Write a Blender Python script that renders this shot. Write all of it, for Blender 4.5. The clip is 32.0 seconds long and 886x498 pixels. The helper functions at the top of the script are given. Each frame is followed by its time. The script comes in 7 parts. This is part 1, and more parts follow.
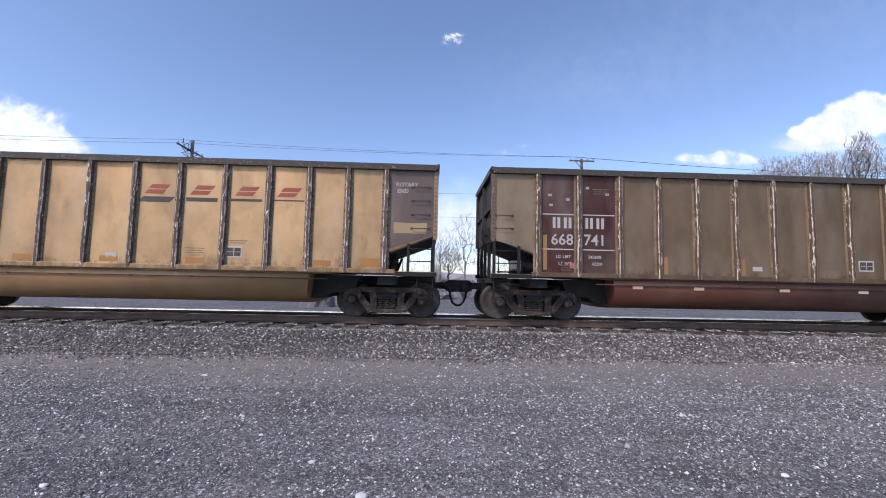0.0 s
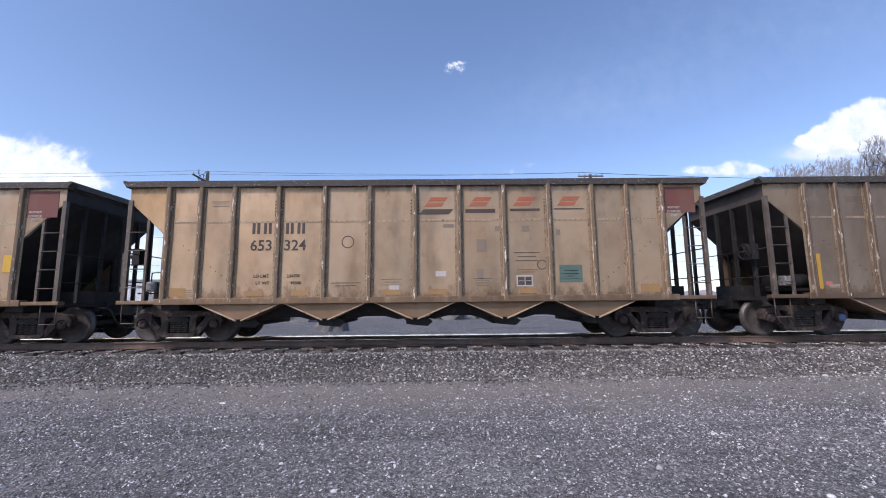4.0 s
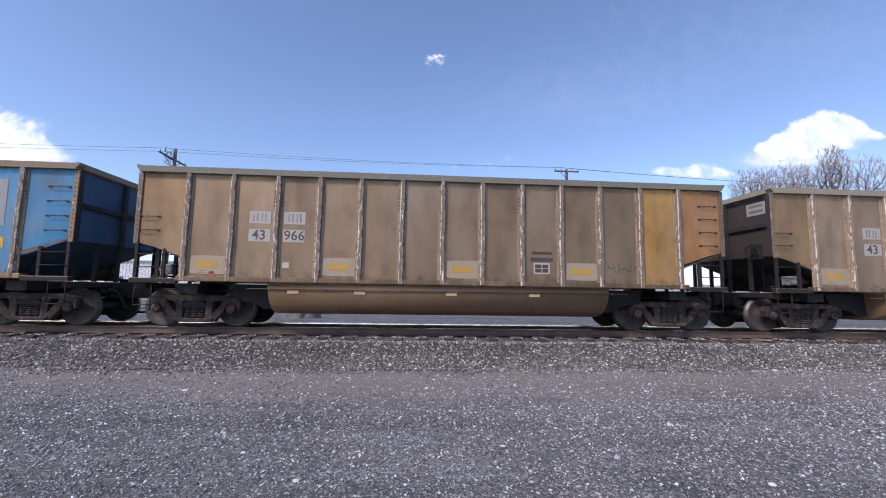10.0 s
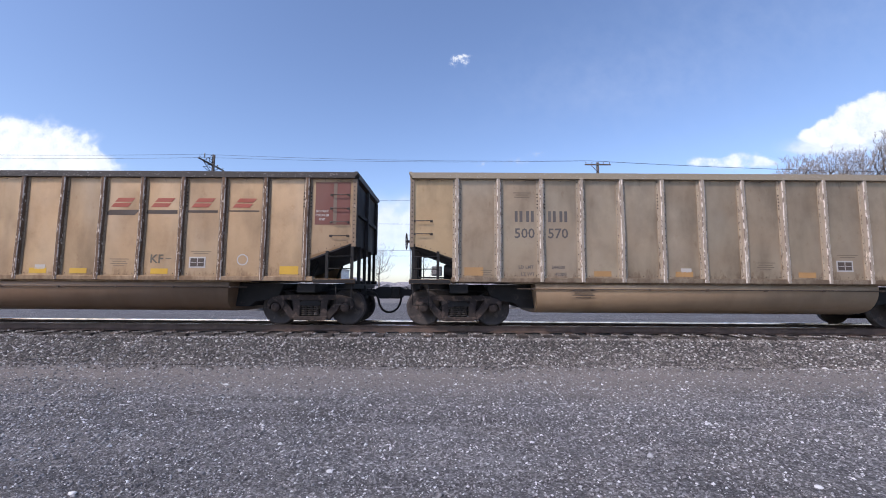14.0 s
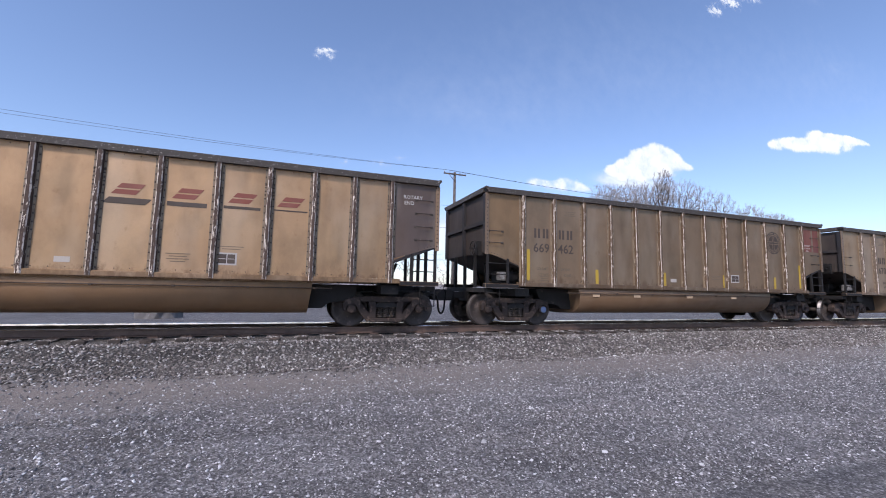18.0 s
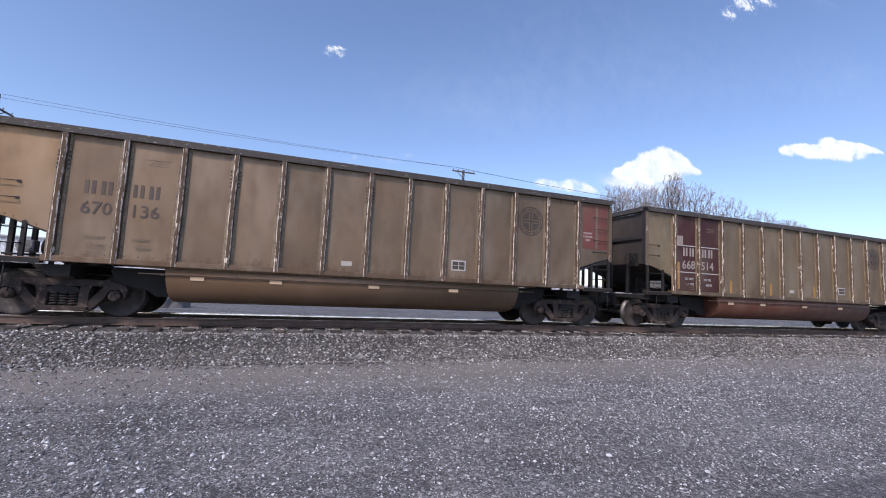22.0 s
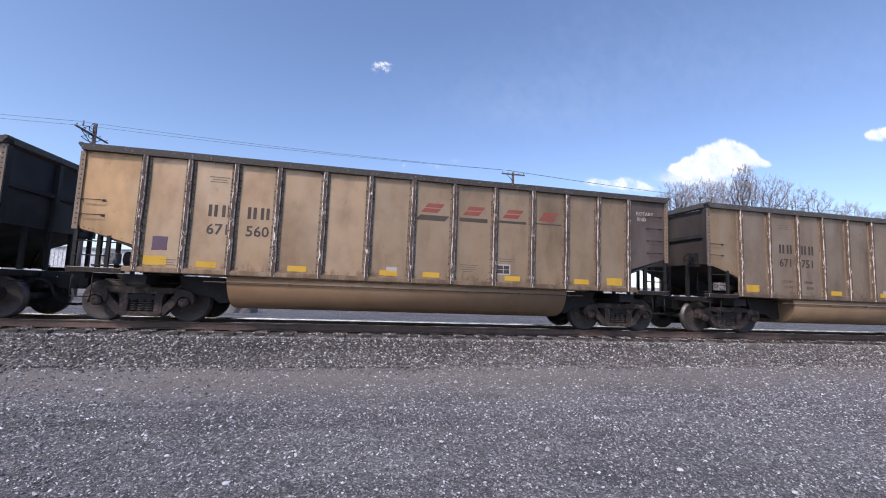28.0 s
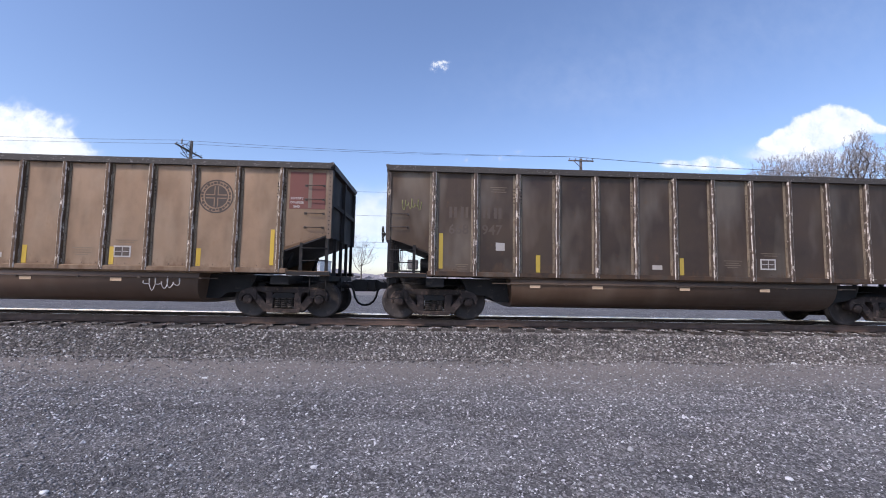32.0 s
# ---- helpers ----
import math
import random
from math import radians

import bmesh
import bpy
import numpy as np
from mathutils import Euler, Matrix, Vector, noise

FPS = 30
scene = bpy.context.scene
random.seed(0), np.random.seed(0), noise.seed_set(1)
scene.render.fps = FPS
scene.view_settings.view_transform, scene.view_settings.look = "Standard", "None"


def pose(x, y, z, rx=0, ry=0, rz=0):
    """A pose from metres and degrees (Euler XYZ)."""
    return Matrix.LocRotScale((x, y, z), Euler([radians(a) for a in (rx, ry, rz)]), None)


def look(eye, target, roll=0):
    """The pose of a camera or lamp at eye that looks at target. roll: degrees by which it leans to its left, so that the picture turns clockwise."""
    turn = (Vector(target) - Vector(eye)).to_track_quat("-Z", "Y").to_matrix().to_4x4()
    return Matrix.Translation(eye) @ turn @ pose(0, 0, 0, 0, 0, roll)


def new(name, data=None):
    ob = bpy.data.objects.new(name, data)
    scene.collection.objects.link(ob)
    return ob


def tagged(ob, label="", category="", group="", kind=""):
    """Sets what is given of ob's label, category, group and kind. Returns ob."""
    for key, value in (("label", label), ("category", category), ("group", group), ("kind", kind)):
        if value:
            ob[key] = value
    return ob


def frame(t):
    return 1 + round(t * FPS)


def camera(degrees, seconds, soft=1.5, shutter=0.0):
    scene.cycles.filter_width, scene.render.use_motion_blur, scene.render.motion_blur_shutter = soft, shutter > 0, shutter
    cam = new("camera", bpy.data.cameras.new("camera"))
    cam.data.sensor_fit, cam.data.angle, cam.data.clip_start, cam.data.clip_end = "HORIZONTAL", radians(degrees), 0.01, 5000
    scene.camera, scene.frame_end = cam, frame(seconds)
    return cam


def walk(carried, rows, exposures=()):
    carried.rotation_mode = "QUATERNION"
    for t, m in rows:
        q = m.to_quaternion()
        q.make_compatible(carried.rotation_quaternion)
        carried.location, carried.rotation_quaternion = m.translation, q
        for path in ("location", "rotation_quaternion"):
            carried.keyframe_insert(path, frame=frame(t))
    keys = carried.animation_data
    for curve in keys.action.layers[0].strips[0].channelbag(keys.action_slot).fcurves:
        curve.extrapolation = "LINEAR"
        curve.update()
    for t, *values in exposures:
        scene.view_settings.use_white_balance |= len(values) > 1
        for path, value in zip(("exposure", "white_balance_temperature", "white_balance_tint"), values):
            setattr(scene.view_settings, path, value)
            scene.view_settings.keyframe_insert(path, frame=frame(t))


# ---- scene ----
cam = camera(95.14, 32.0, soft=1.0)

# seconds, eye (m), heading, tilt and lean (degrees)
PATH = [
    (0, -0.013, -0.003, 1.752, -2.10, 4.38, -1.20),
    (0.5, -0.014, -0.002, 1.761, -0.19, 4.91, -0.84),
    (1, 0.007, -0.012, 1.757, 1.24, 5.49, -0.38),
    (1.5, 0.063, -0.036, 1.743, 2.07, 6.15, -0.02),
    (2, 0.090, -0.036, 1.757, 2.20, 6.37, 0.05),
    (2.5, 0.082, -0.041, 1.744, 1.65, 6.82, 0.42),
    (3, 0.062, -0.010, 1.761, 1.16, 6.88, 0.33),
    (3.5, -0.003, -0.002, 1.759, 0.30, 7.09, 0.31),
    (4, -0.071, 0.012, 1.749, -0.53, 7.22, 0.57),
    (4.5, -0.096, 0.017, 1.750, -0.73, 7.04, 0.46),
    (6.5, 0.026, -0.009, 1.759, -4.31, 6.16, 0.23),
    (7, 0.076, -0.027, 1.750, -5.30, 6.11, 0.56),
    (7.5, 0.115, -0.022, 1.749, -6.21, 6.15, 0.79),
    (8, 0.118, -0.023, 1.754, -7.10, 6.07, 0.86),
    (8.5, 0.124, 0.003, 1.749, -7.30, 5.95, 0.64),
    (9, 0.101, 0.008, 1.746, -7.04, 5.85, 0.19),
    (9.5, 0.048, 0.040, 1.756, -6.06, 5.74, -0.30),
    (10, -0.026, 0.029, 1.769, -3.94, 5.75, -0.91),
    (10.5, -0.103, 0.016, 1.763, -1.08, 5.83, -1.25),
    (11, -0.165, -0.012, 1.766, 2.10, 6.11, -1.40),
    (11.5, -0.182, -0.033, 1.766, 5.02, 6.60, -1.30),
    (12, -0.146, -0.033, 1.775, 6.71, 6.97, -1.08),
    (12.5, -0.071, -0.049, 1.770, 6.77, 7.06, -0.81),
    (13, 0.007, -0.046, 1.757, 5.36, 6.78, -0.57),
    (13.5, 0.055, -0.037, 1.757, 2.98, 6.18, -0.41),
    (14, 0.011, -0.008, 1.758, 0.22, 5.36, -0.37),
    (14.5, -0.059, 0.017, 1.763, -2.56, 4.43, -0.23),
    (15, -0.093, 0.038, 1.755, -5.46, 3.66, -0.19),
    (15.5, -0.089, 0.033, 1.751, -8.72, 3.44, -0.29),
    (17.5, 0.045, -0.011, 1.760, -18.62, 5.68, -0.93),
    (18, 0.056, -0.007, 1.759, -19.53, 5.67, -1.18),
    (18.5, 0.050, -0.005, 1.770, -20.37, 5.50, -1.47),
    (19, 0.056, -0.005, 1.764, -20.27, 5.54, -1.53),
    (19.5, 0.041, -0.006, 1.769, -20.03, 5.45, -1.71),
    (20, 0.035, -0.007, 1.770, -19.50, 5.39, -1.79),
    (20.5, 0.045, 0.004, 1.761, -19.07, 5.35, -1.99),
    (21, 0.046, 0.010, 1.757, -19.01, 5.29, -2.32),
    (21.5, 0.046, 0.025, 1.762, -18.97, 5.15, -2.70),
    (22, 0.046, 0.023, 1.757, -18.64, 5.30, -2.82),
    (22.5, 0.031, 0.020, 1.764, -17.87, 5.51, -2.75),
    (23, 0.008, 0.016, 1.767, -16.87, 5.69, -2.60),
    (23.5, -0.004, 0.024, 1.768, -15.90, 5.86, -2.49),
    (24, -0.007, 0.033, 1.767, -15.28, 5.95, -2.47),
    (24.5, -0.010, 0.045, 1.767, -14.95, 5.85, -2.40),
    (25, -0.014, 0.021, 1.773, -14.69, 5.82, -2.49),
    (25.5, -0.015, 0.019, 1.778, -14.56, 5.73, -2.49),
    (26, -0.014, 0.004, 1.784, -14.38, 5.75, -2.50),
    (26.5, -0.014, -0.007, 1.785, -14.03, 5.81, -2.51),
    (28.5, -0.033, -0.016, 1.787, -10.55, 5.36, -2.01),
    (29, -0.035, -0.009, 1.790, -9.70, 5.23, -1.65),
    (29.5, -0.030, -0.008, 1.793, -8.77, 5.13, -1.26),
    (30, -0.024, -0.001, 1.795, -7.51, 5.04, -0.76),
    (30.5, -0.033, 0.006, 1.795, -5.93, 4.94, -0.61),
    (31, -0.038, 0.004, 1.799, -4.31, 4.65, -0.76),
    (31.5, -0.044, -0.002, 1.796, -2.93, 4.45, -0.96),
    (32, -0.042, 0.015, 1.786, -2.22, 4.36, -1.05),
]


def gaze(x, y, z, yaw, pitch, roll):
    a, b = radians(yaw), radians(pitch)
    way = Vector((-math.sin(a) * math.cos(b), math.cos(a) * math.cos(b), math.sin(b)))
    return look((x, y, z), Vector((x, y, z)) + way * 10, -roll)


walk(cam, [(t, gaze(*r)) for t, *r in PATH], [(0.0, 0.46, 6250, 20), (32.0, 0.46, 6250, 20)])

# ---- sky and sun ----
SUN_ELEV, SUN_AZ = 44.0, 226.0   # azimuth clockwise from +y
world = bpy.data.worlds.new("sky")
scene.world = world
world.use_nodes = True
wn, wl = world.node_tree.nodes, world.node_tree.links
wn.clear()
sky = wn.new("ShaderNodeTexSky")
sky.sky_type, sky.sun_disc = "NISHITA", False
sky.sun_elevation, sky.sun_rotation = radians(SUN_ELEV), radians(SUN_AZ)
sky.air_density, sky.dust_density, sky.ozone_density, sky.altitude = 1.0, 1.0, 2.6, 300
bg = wn.new("ShaderNodeBackground")
bg.inputs[1].default_value = 0.146
wo = wn.new("ShaderNodeOutputWorld")
wl.new(sky.outputs[0], bg.inputs[0])
wl.new(bg.outputs[0], wo.inputs[0])
sun = new("sun", bpy.data.lights.new("sun", "SUN"))
sun.data.energy, sun.data.angle, sun.data.color = 2.3, radians(8), (1.0, 0.915, 0.80)
sa, se = radians(SUN_AZ), radians(SUN_ELEV)
sun.matrix_world = look((math.sin(sa) * math.cos(se) * 60, math.cos(sa) * math.cos(se) * 60, math.sin(se) * 60), (0, 0, 0))

# ---- plan ----
TRACK_Y = 11.42          # middle of the track
RAIL_Z = 0.769           # top of the rails
PITCH = 15.75            # from car to car
FIRST = -4.84            # middle of the first car when the train has gone 0 m


# small surges of the train: seconds, metres that it runs late
SURGE = [(0, 0.02), (1, -0.04), (2, 0.02), (3, -0.05), (4, 0.0), (5.5, -0.06), (7, -0.12), (8, -0.09), (9, 0.01), (10, 0.03), (11, 0.0), (12, -0.03), (13, 0.0), (14, 0.0), (15, -0.05), (16.5, 0.02), (18, 0.09), (19, 0.05), (20, -0.10), (21, 0.05), (22, 0.03), (23, 0.08), (24, 0.07), (25, 0.03), (26, 0.09), (27.5, 0.06), (29, 0.04), (30, 0.19), (31, 0.22), (32, 0.04)]


def run(t):
    """Metres that the train has gone."""
    u = t - 16
    late = float(np.interp(t, [a for a, b in SURGE], [b for a, b in SURGE]))
    return 167.135 + 10.43771 * u + 0.00677085 * u * u - 0.0000804924 * u ** 3 - late


def ground_z(y):
    if y < 7.0:
        return -0.02 * (max(y, -4.0) - 5.2)
    if y < 9.2:
        return -0.036 + 0.066 * (y - 7.0) / 2.2
    return max(0.03 - 0.04 * (y - 13.0), -0.10) if y > 13 else 0.03

# ---- materials ----
def mat(name):
    m = bpy.data.materials.new(name)
    m.use_nodes = True
    nt = m.node_tree
    nt.nodes.clear()
    out = nt.nodes.new("ShaderNodeOutputMaterial")
    bsdf = nt.nodes.new("ShaderNodeBsdfPrincipled")
    nt.links.new(bsdf.outputs[0], out.inputs[0])
    return m, nt, bsdf


def node(nt, kind, **props):
    n = nt.nodes.new("ShaderNode" + kind)
    for key, value in props.items():
        if key == "operation":
            n.operation = value
        elif key == "data_type":
            n.data_type = value
        elif key == "blend_type":
            n.blend_type = value
        elif key == "feature":
            n.feature = value
    return n


def coords(nt, scale=(1, 1, 1), shift=True):
    """Object coordinates, stretched, moved by a random amount for each object."""
    tc = node(nt, "TexCoord")
    mp = node(nt, "Mapping")
    mp.inputs["Scale"].default_value = scale
    nt.links.new(tc.outputs["Object"], mp.inputs["Vector"])
    if shift:
        oi = node(nt, "ObjectInfo")
        mu = node(nt, "Math", operation="MULTIPLY")
        mu.inputs[1].default_value = 37.0
        cb = node(nt, "CombineXYZ")
        nt.links.new(oi.outputs["Random"], mu.inputs[0])
        nt.links.new(mu.outputs[0], cb.inputs[0])
        nt.links.new(mu.outputs[0], cb.inputs[1])
        nt.links.new(cb.outputs[0], mp.inputs["Location"])
    return mp.outputs[0]


def noise_of(nt, vec, scale, detail=4.0, rough=0.6):
    n = node(nt, "TexNoise")
    n.inputs["Scale"].default_value, n.inputs["Detail"].default_value, n.inputs["Roughness"].default_value = scale, detail, rough
    nt.links.new(vec, n.inputs["Vector"])
    return n.outputs[0]


def ramp(nt, fac, stops):
    r = node(nt, "ValToRGB")
    el = r.color_ramp.elements
    while len(el) < len(stops):
        el.new(0.5)
    for e, (p, c) in zip(el, stops):
        e.position = p
        e.color = (c, c, c, 1) if isinstance(c, (int, float)) else (*c, 1)
    nt.links.new(fac, r.inputs[0])
    return r.outputs[0]


def mix(nt, fac, a, b, how="MIX"):
    m = node(nt, "Mix", data_type="RGBA", blend_type=how)
    for sock, v in ((m.inputs[0], fac), (m.inputs[6], a), (m.inputs[7], b)):
        if hasattr(v, "links"):
            nt.links.new(v, sock)
        elif isinstance(v, (int, float)):
            sock.default_value = v
        else:
            sock.default_value = (*v, 1)
    return m.outputs[2]


def scaled(nt, sock, k):
    mu = node(nt, "Math", operation="MULTIPLY")
    mu.inputs[1].default_value = k
    nt.links.new(sock, mu.inputs[0])
    return mu.outputs[0]


def bump(nt, bsdf, height, strength=0.3, dist=0.01):
    b = node(nt, "Bump")
    b.inputs["Strength"].default_value, b.inputs["Distance"].default_value = strength, dist
    nt.links.new(height, b.inputs["Height"])
    nt.links.new(b.outputs[0], bsdf.inputs["Normal"])


def tint(nt):
    return node(nt, "ObjectInfo").outputs["Color"]


def paint_material(name, dust=(0.27, 0.195, 0.135), amount=0.5, streak=0.60, rough=0.55, metal=0.0):
    """Old paint in the object's own colour, under dust, with blotches and streaks that run down."""
    m, nt, b = mat(name)
    col = tint(nt)
    big = ramp(nt, noise_of(nt, coords(nt, (0.5, 0.5, 0.6)), 1.3, 5), [(0.34, 0.0), (0.68, 1.0)])
    grime = ramp(nt, noise_of(nt, coords(nt, (1.1, 1.1, 0.8)), 1.5, 6, 0.62), [(0.44, 0.0), (0.74, 1.0)])
    run_down = ramp(nt, noise_of(nt, coords(nt, (1.9, 1.9, 0.55)), 0.9, 3, 0.5), [(0.50, 0.0), (0.78, 1.0)])
    rust = ramp(nt, noise_of(nt, coords(nt, (2.4, 2.4, 1.5)), 2.3, 6, 0.7), [(0.60, 0.0), (0.72, 1.0)])
    fine = noise_of(nt, coords(nt), 60, 3)
    c = mix(nt, scaled(nt, big, amount), col, mix(nt, 0.55, dust, col))
    c = mix(nt, scaled(nt, grime, streak), c, mix(nt, 0.4, (0.105, 0.070, 0.045), col))
    c = mix(nt, scaled(nt, run_down, streak * 0.85), c, (0.10, 0.07, 0.046))
    bleach = ramp(nt, noise_of(nt, coords(nt, (1.2, 1.2, 0.45)), 1.0, 3, 0.5), [(0.48, 0.0), (0.70, 1.0)])
    c = mix(nt, scaled(nt, bleach, streak * 0.7), c, mix(nt, 0.45, (0.52, 0.43, 0.33), col))
    c = mix(nt, scaled(nt, rust, streak * 0.5), c, (0.20, 0.095, 0.04))
    # rust that creeps up from the lower seam, darker blotches along the upper edge
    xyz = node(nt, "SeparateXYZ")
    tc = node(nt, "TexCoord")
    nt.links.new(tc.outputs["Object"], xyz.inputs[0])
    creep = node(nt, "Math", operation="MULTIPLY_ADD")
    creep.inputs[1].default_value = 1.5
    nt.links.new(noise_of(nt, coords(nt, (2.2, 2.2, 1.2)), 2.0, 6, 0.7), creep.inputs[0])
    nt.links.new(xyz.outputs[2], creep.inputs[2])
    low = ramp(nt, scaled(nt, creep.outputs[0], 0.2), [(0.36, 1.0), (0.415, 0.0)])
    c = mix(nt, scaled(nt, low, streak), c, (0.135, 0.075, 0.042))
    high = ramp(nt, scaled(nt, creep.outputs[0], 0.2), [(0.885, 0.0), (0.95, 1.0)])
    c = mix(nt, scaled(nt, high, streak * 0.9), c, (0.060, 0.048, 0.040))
    c = mix(nt, 0.10, c, ramp(nt, fine, [(0.3, 0.25), (0.7, 1.0)]), "MULTIPLY")
    nt.links.new(c, b.inputs["Base Color"])
    rg = node(nt, "Math", operation="MULTIPLY_ADD")
    rg.inputs[1].default_value, rg.inputs[2].default_value = 0.25, rough - 0.08
    nt.links.new(big, rg.inputs[0])
    nt.links.new(rg.outputs[0], b.inputs["Roughness"])
    b.inputs["Metallic"].default_value = metal
    dents = noise_of(nt, coords(nt, (1.0, 1.0, 0.45)), 1.7, 2)
    bump(nt, b, dents, 0.35, 0.05)
    return m


def worn_material(name, base, worn, cover, rough=0.65, scale=(5, 5, 1.4), metal=0.0, own=0.0, gloss=0.5):
    """A base colour with worn or rusty patches of another colour."""
    m, nt, b = mat(name)
    spots = ramp(nt, noise_of(nt, coords(nt, scale), 1.6, 6, 0.68), [(cover, 0.0), (cover + 0.06, 1.0)])
    soft = noise_of(nt, coords(nt), 3.0, 5)
    base2 = tuple(v * 0.55 for v in base)
    c = mix(nt, ramp(nt, soft, [(0.35, 0.0), (0.65, 1.0)]), base, base2)
    if own:
        c = mix(nt, own, c, tint(nt))
    c = mix(nt, spots, c, worn)
    nt.links.new(c, b.inputs["Base Color"])
    b.inputs["Roughness"].default_value, b.inputs["Metallic"].default_value = rough, metal
    b.inputs["Specular IOR Level"].default_value = gloss
    bump(nt, b, noise_of(nt, coords(nt), 45, 4), 0.25, 0.006)
    return m


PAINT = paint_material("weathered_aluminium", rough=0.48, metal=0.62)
# End sheets: soot, plus the shade they stand in, as one dark paint.
END = paint_material("sooty_shaded_end_paint", dust=(0.034, 0.030, 0.029), amount=0.4, streak=0.15, rough=0.75)
TUB = paint_material("dusty_tub_paint", dust=(0.21, 0.145, 0.098), amount=0.40, streak=0.30, rough=0.46, metal=0.30)
DECAL = paint_material("painted_mark", amount=0.20, streak=0.24, rough=0.62)
POST = worn_material("worn_post_paint", (0.120, 0.078, 0.055), (0.78, 0.68, 0.57), 0.585, 0.74, (10, 10, 2.6), own=0.66, gloss=0.15)
CORNER = worn_material("worn_corner_plate", (0.17, 0.125, 0.095), (0.36, 0.29, 0.22), 0.60, 0.55, (6, 6, 2), own=0.7)
RUBBED = worn_material("rubbed_post_corner", (0.78, 0.69, 0.60), (0.15, 0.105, 0.078), 0.49, 0.60, (9, 9, 4.6), own=0.12)
SCUFFED = worn_material("scuffed_post_corner", (0.30, 0.235, 0.165), (0.60, 0.55, 0.48), 0.60, 0.5, (9, 9, 2.0), own=0.5)
FLANGE = worn_material("worn_flange", (0.40, 0.31, 0.205), (0.15, 0.10, 0.065), 0.58, 0.7, (9, 9, 3), own=0.40)
CHORD = worn_material("worn_chord", (0.085, 0.075, 0.065), (0.52, 0.49, 0.46), 0.605, 0.62, (10, 34, 34), own=0.8, gloss=0.25)
DARK = worn_material("grimy_steel", (0.015, 0.013, 0.0125), (0.040, 0.031, 0.026), 0.60, 0.8, (3, 3, 3))
TRUCK = worn_material("dusty_cast_steel", (0.054, 0.041, 0.036), (0.098, 0.070, 0.057), 0.53, 0.8, (4, 4, 4), gloss=0.25)
WHEEL = worn_material("rusty_wheel_steel", (0.060, 0.048, 0.043), (0.090, 0.070, 0.060), 0.56, 0.7, (4, 4, 4))
TREAD = worn_material("polished_tread", (0.20, 0.19, 0.185), (0.13, 0.11, 0.10), 0.60, 0.45, (4, 4, 4), 0.9)
SPRING = worn_material("spring_steel", (0.060, 0.048, 0.040), (0.11, 0.085, 0.065), 0.55, 0.7, (6, 6, 6))
RAILSIDE = worn_material("rusty_rail", (0.150, 0.100, 0.078), (0.105, 0.070, 0.054), 0.5, 0.8, (3, 3, 3))
RAILTOP = worn_material("polished_rail", (1.0, 0.86, 0.76), (0.92, 0.79, 0.70), 0.7, 0.16, (3, 3, 3), 1.0)
LADDER = worn_material("grimy_ladder_paint", (0.125, 0.095, 0.072), (0.24, 0.20, 0.165), 0.60, 0.6, (8, 8, 2))
GRIP = worn_material("worn_grip_iron", (0.075, 0.056, 0.044), (0.14, 0.11, 0.09), 0.56, 0.6, (8, 8, 8))
TIE = worn_material("creosoted_wood", (0.050, 0.040, 0.034), (0.12, 0.09, 0.07), 0.56, 0.85, (1.5, 8, 8))
WOOD = worn_material("grey_pole_wood", (0.13, 0.112, 0.10), (0.19, 0.17, 0.155), 0.55, 0.85, (6, 6, 0.8))
RIVET = worn_material("rusty_rivet", (0.075, 0.05, 0.034), (0.05, 0.035, 0.025), 0.55, 0.7)
TWIG = worn_material("pale_twigs", (0.43, 0.405, 0.395), (0.34, 0.315, 0.305), 0.5, 0.9, (1, 1, 1))
BARK = worn_material("grey_bark", (0.105, 0.088, 0.078), (0.16, 0.135, 0.118), 0.5, 0.9, (5, 5, 1.2))
CABLE = worn_material("black_cable", (0.03, 0.03, 0.032), (0.05, 0.05, 0.05), 0.6, 0.6)


def stone_material(name, stops, rough=0.85, tone_scale=90):
    """Loose stones, each with a tone of its own."""
    m, nt, b = mat(name)
    geo = node(nt, "NewGeometry")
    c = ramp(nt, geo.outputs["Random Per Island"], stops)
    c = mix(nt, 0.35, c, ramp(nt, noise_of(nt, coords(nt), tone_scale, 4), [(0.3, 0.35), (0.7, 1.0)]), "MULTIPLY")
    nt.links.new(c, b.inputs["Base Color"])
    b.inputs["Roughness"].default_value = rough
    return m


GRAVEL = stone_material("gravel_stones", [(0.0, (0.07, 0.07, 0.075)), (0.22, (0.16, 0.158, 0.166)), (0.5, (0.265, 0.257, 0.258)), (0.76, (0.37, 0.362, 0.362)), (0.89, (0.60, 0.60, 0.60)), (1.0, (0.90, 0.90, 0.90))])
BALLAST = stone_material("ballast_stones", [(0.0, (0.075, 0.064, 0.060)), (0.4, (0.180, 0.160, 0.148)), (0.72, (0.275, 0.250, 0.235)), (0.91, (0.46, 0.44, 0.425)), (1.0, (0.80, 0.79, 0.77))], tone_scale=60)


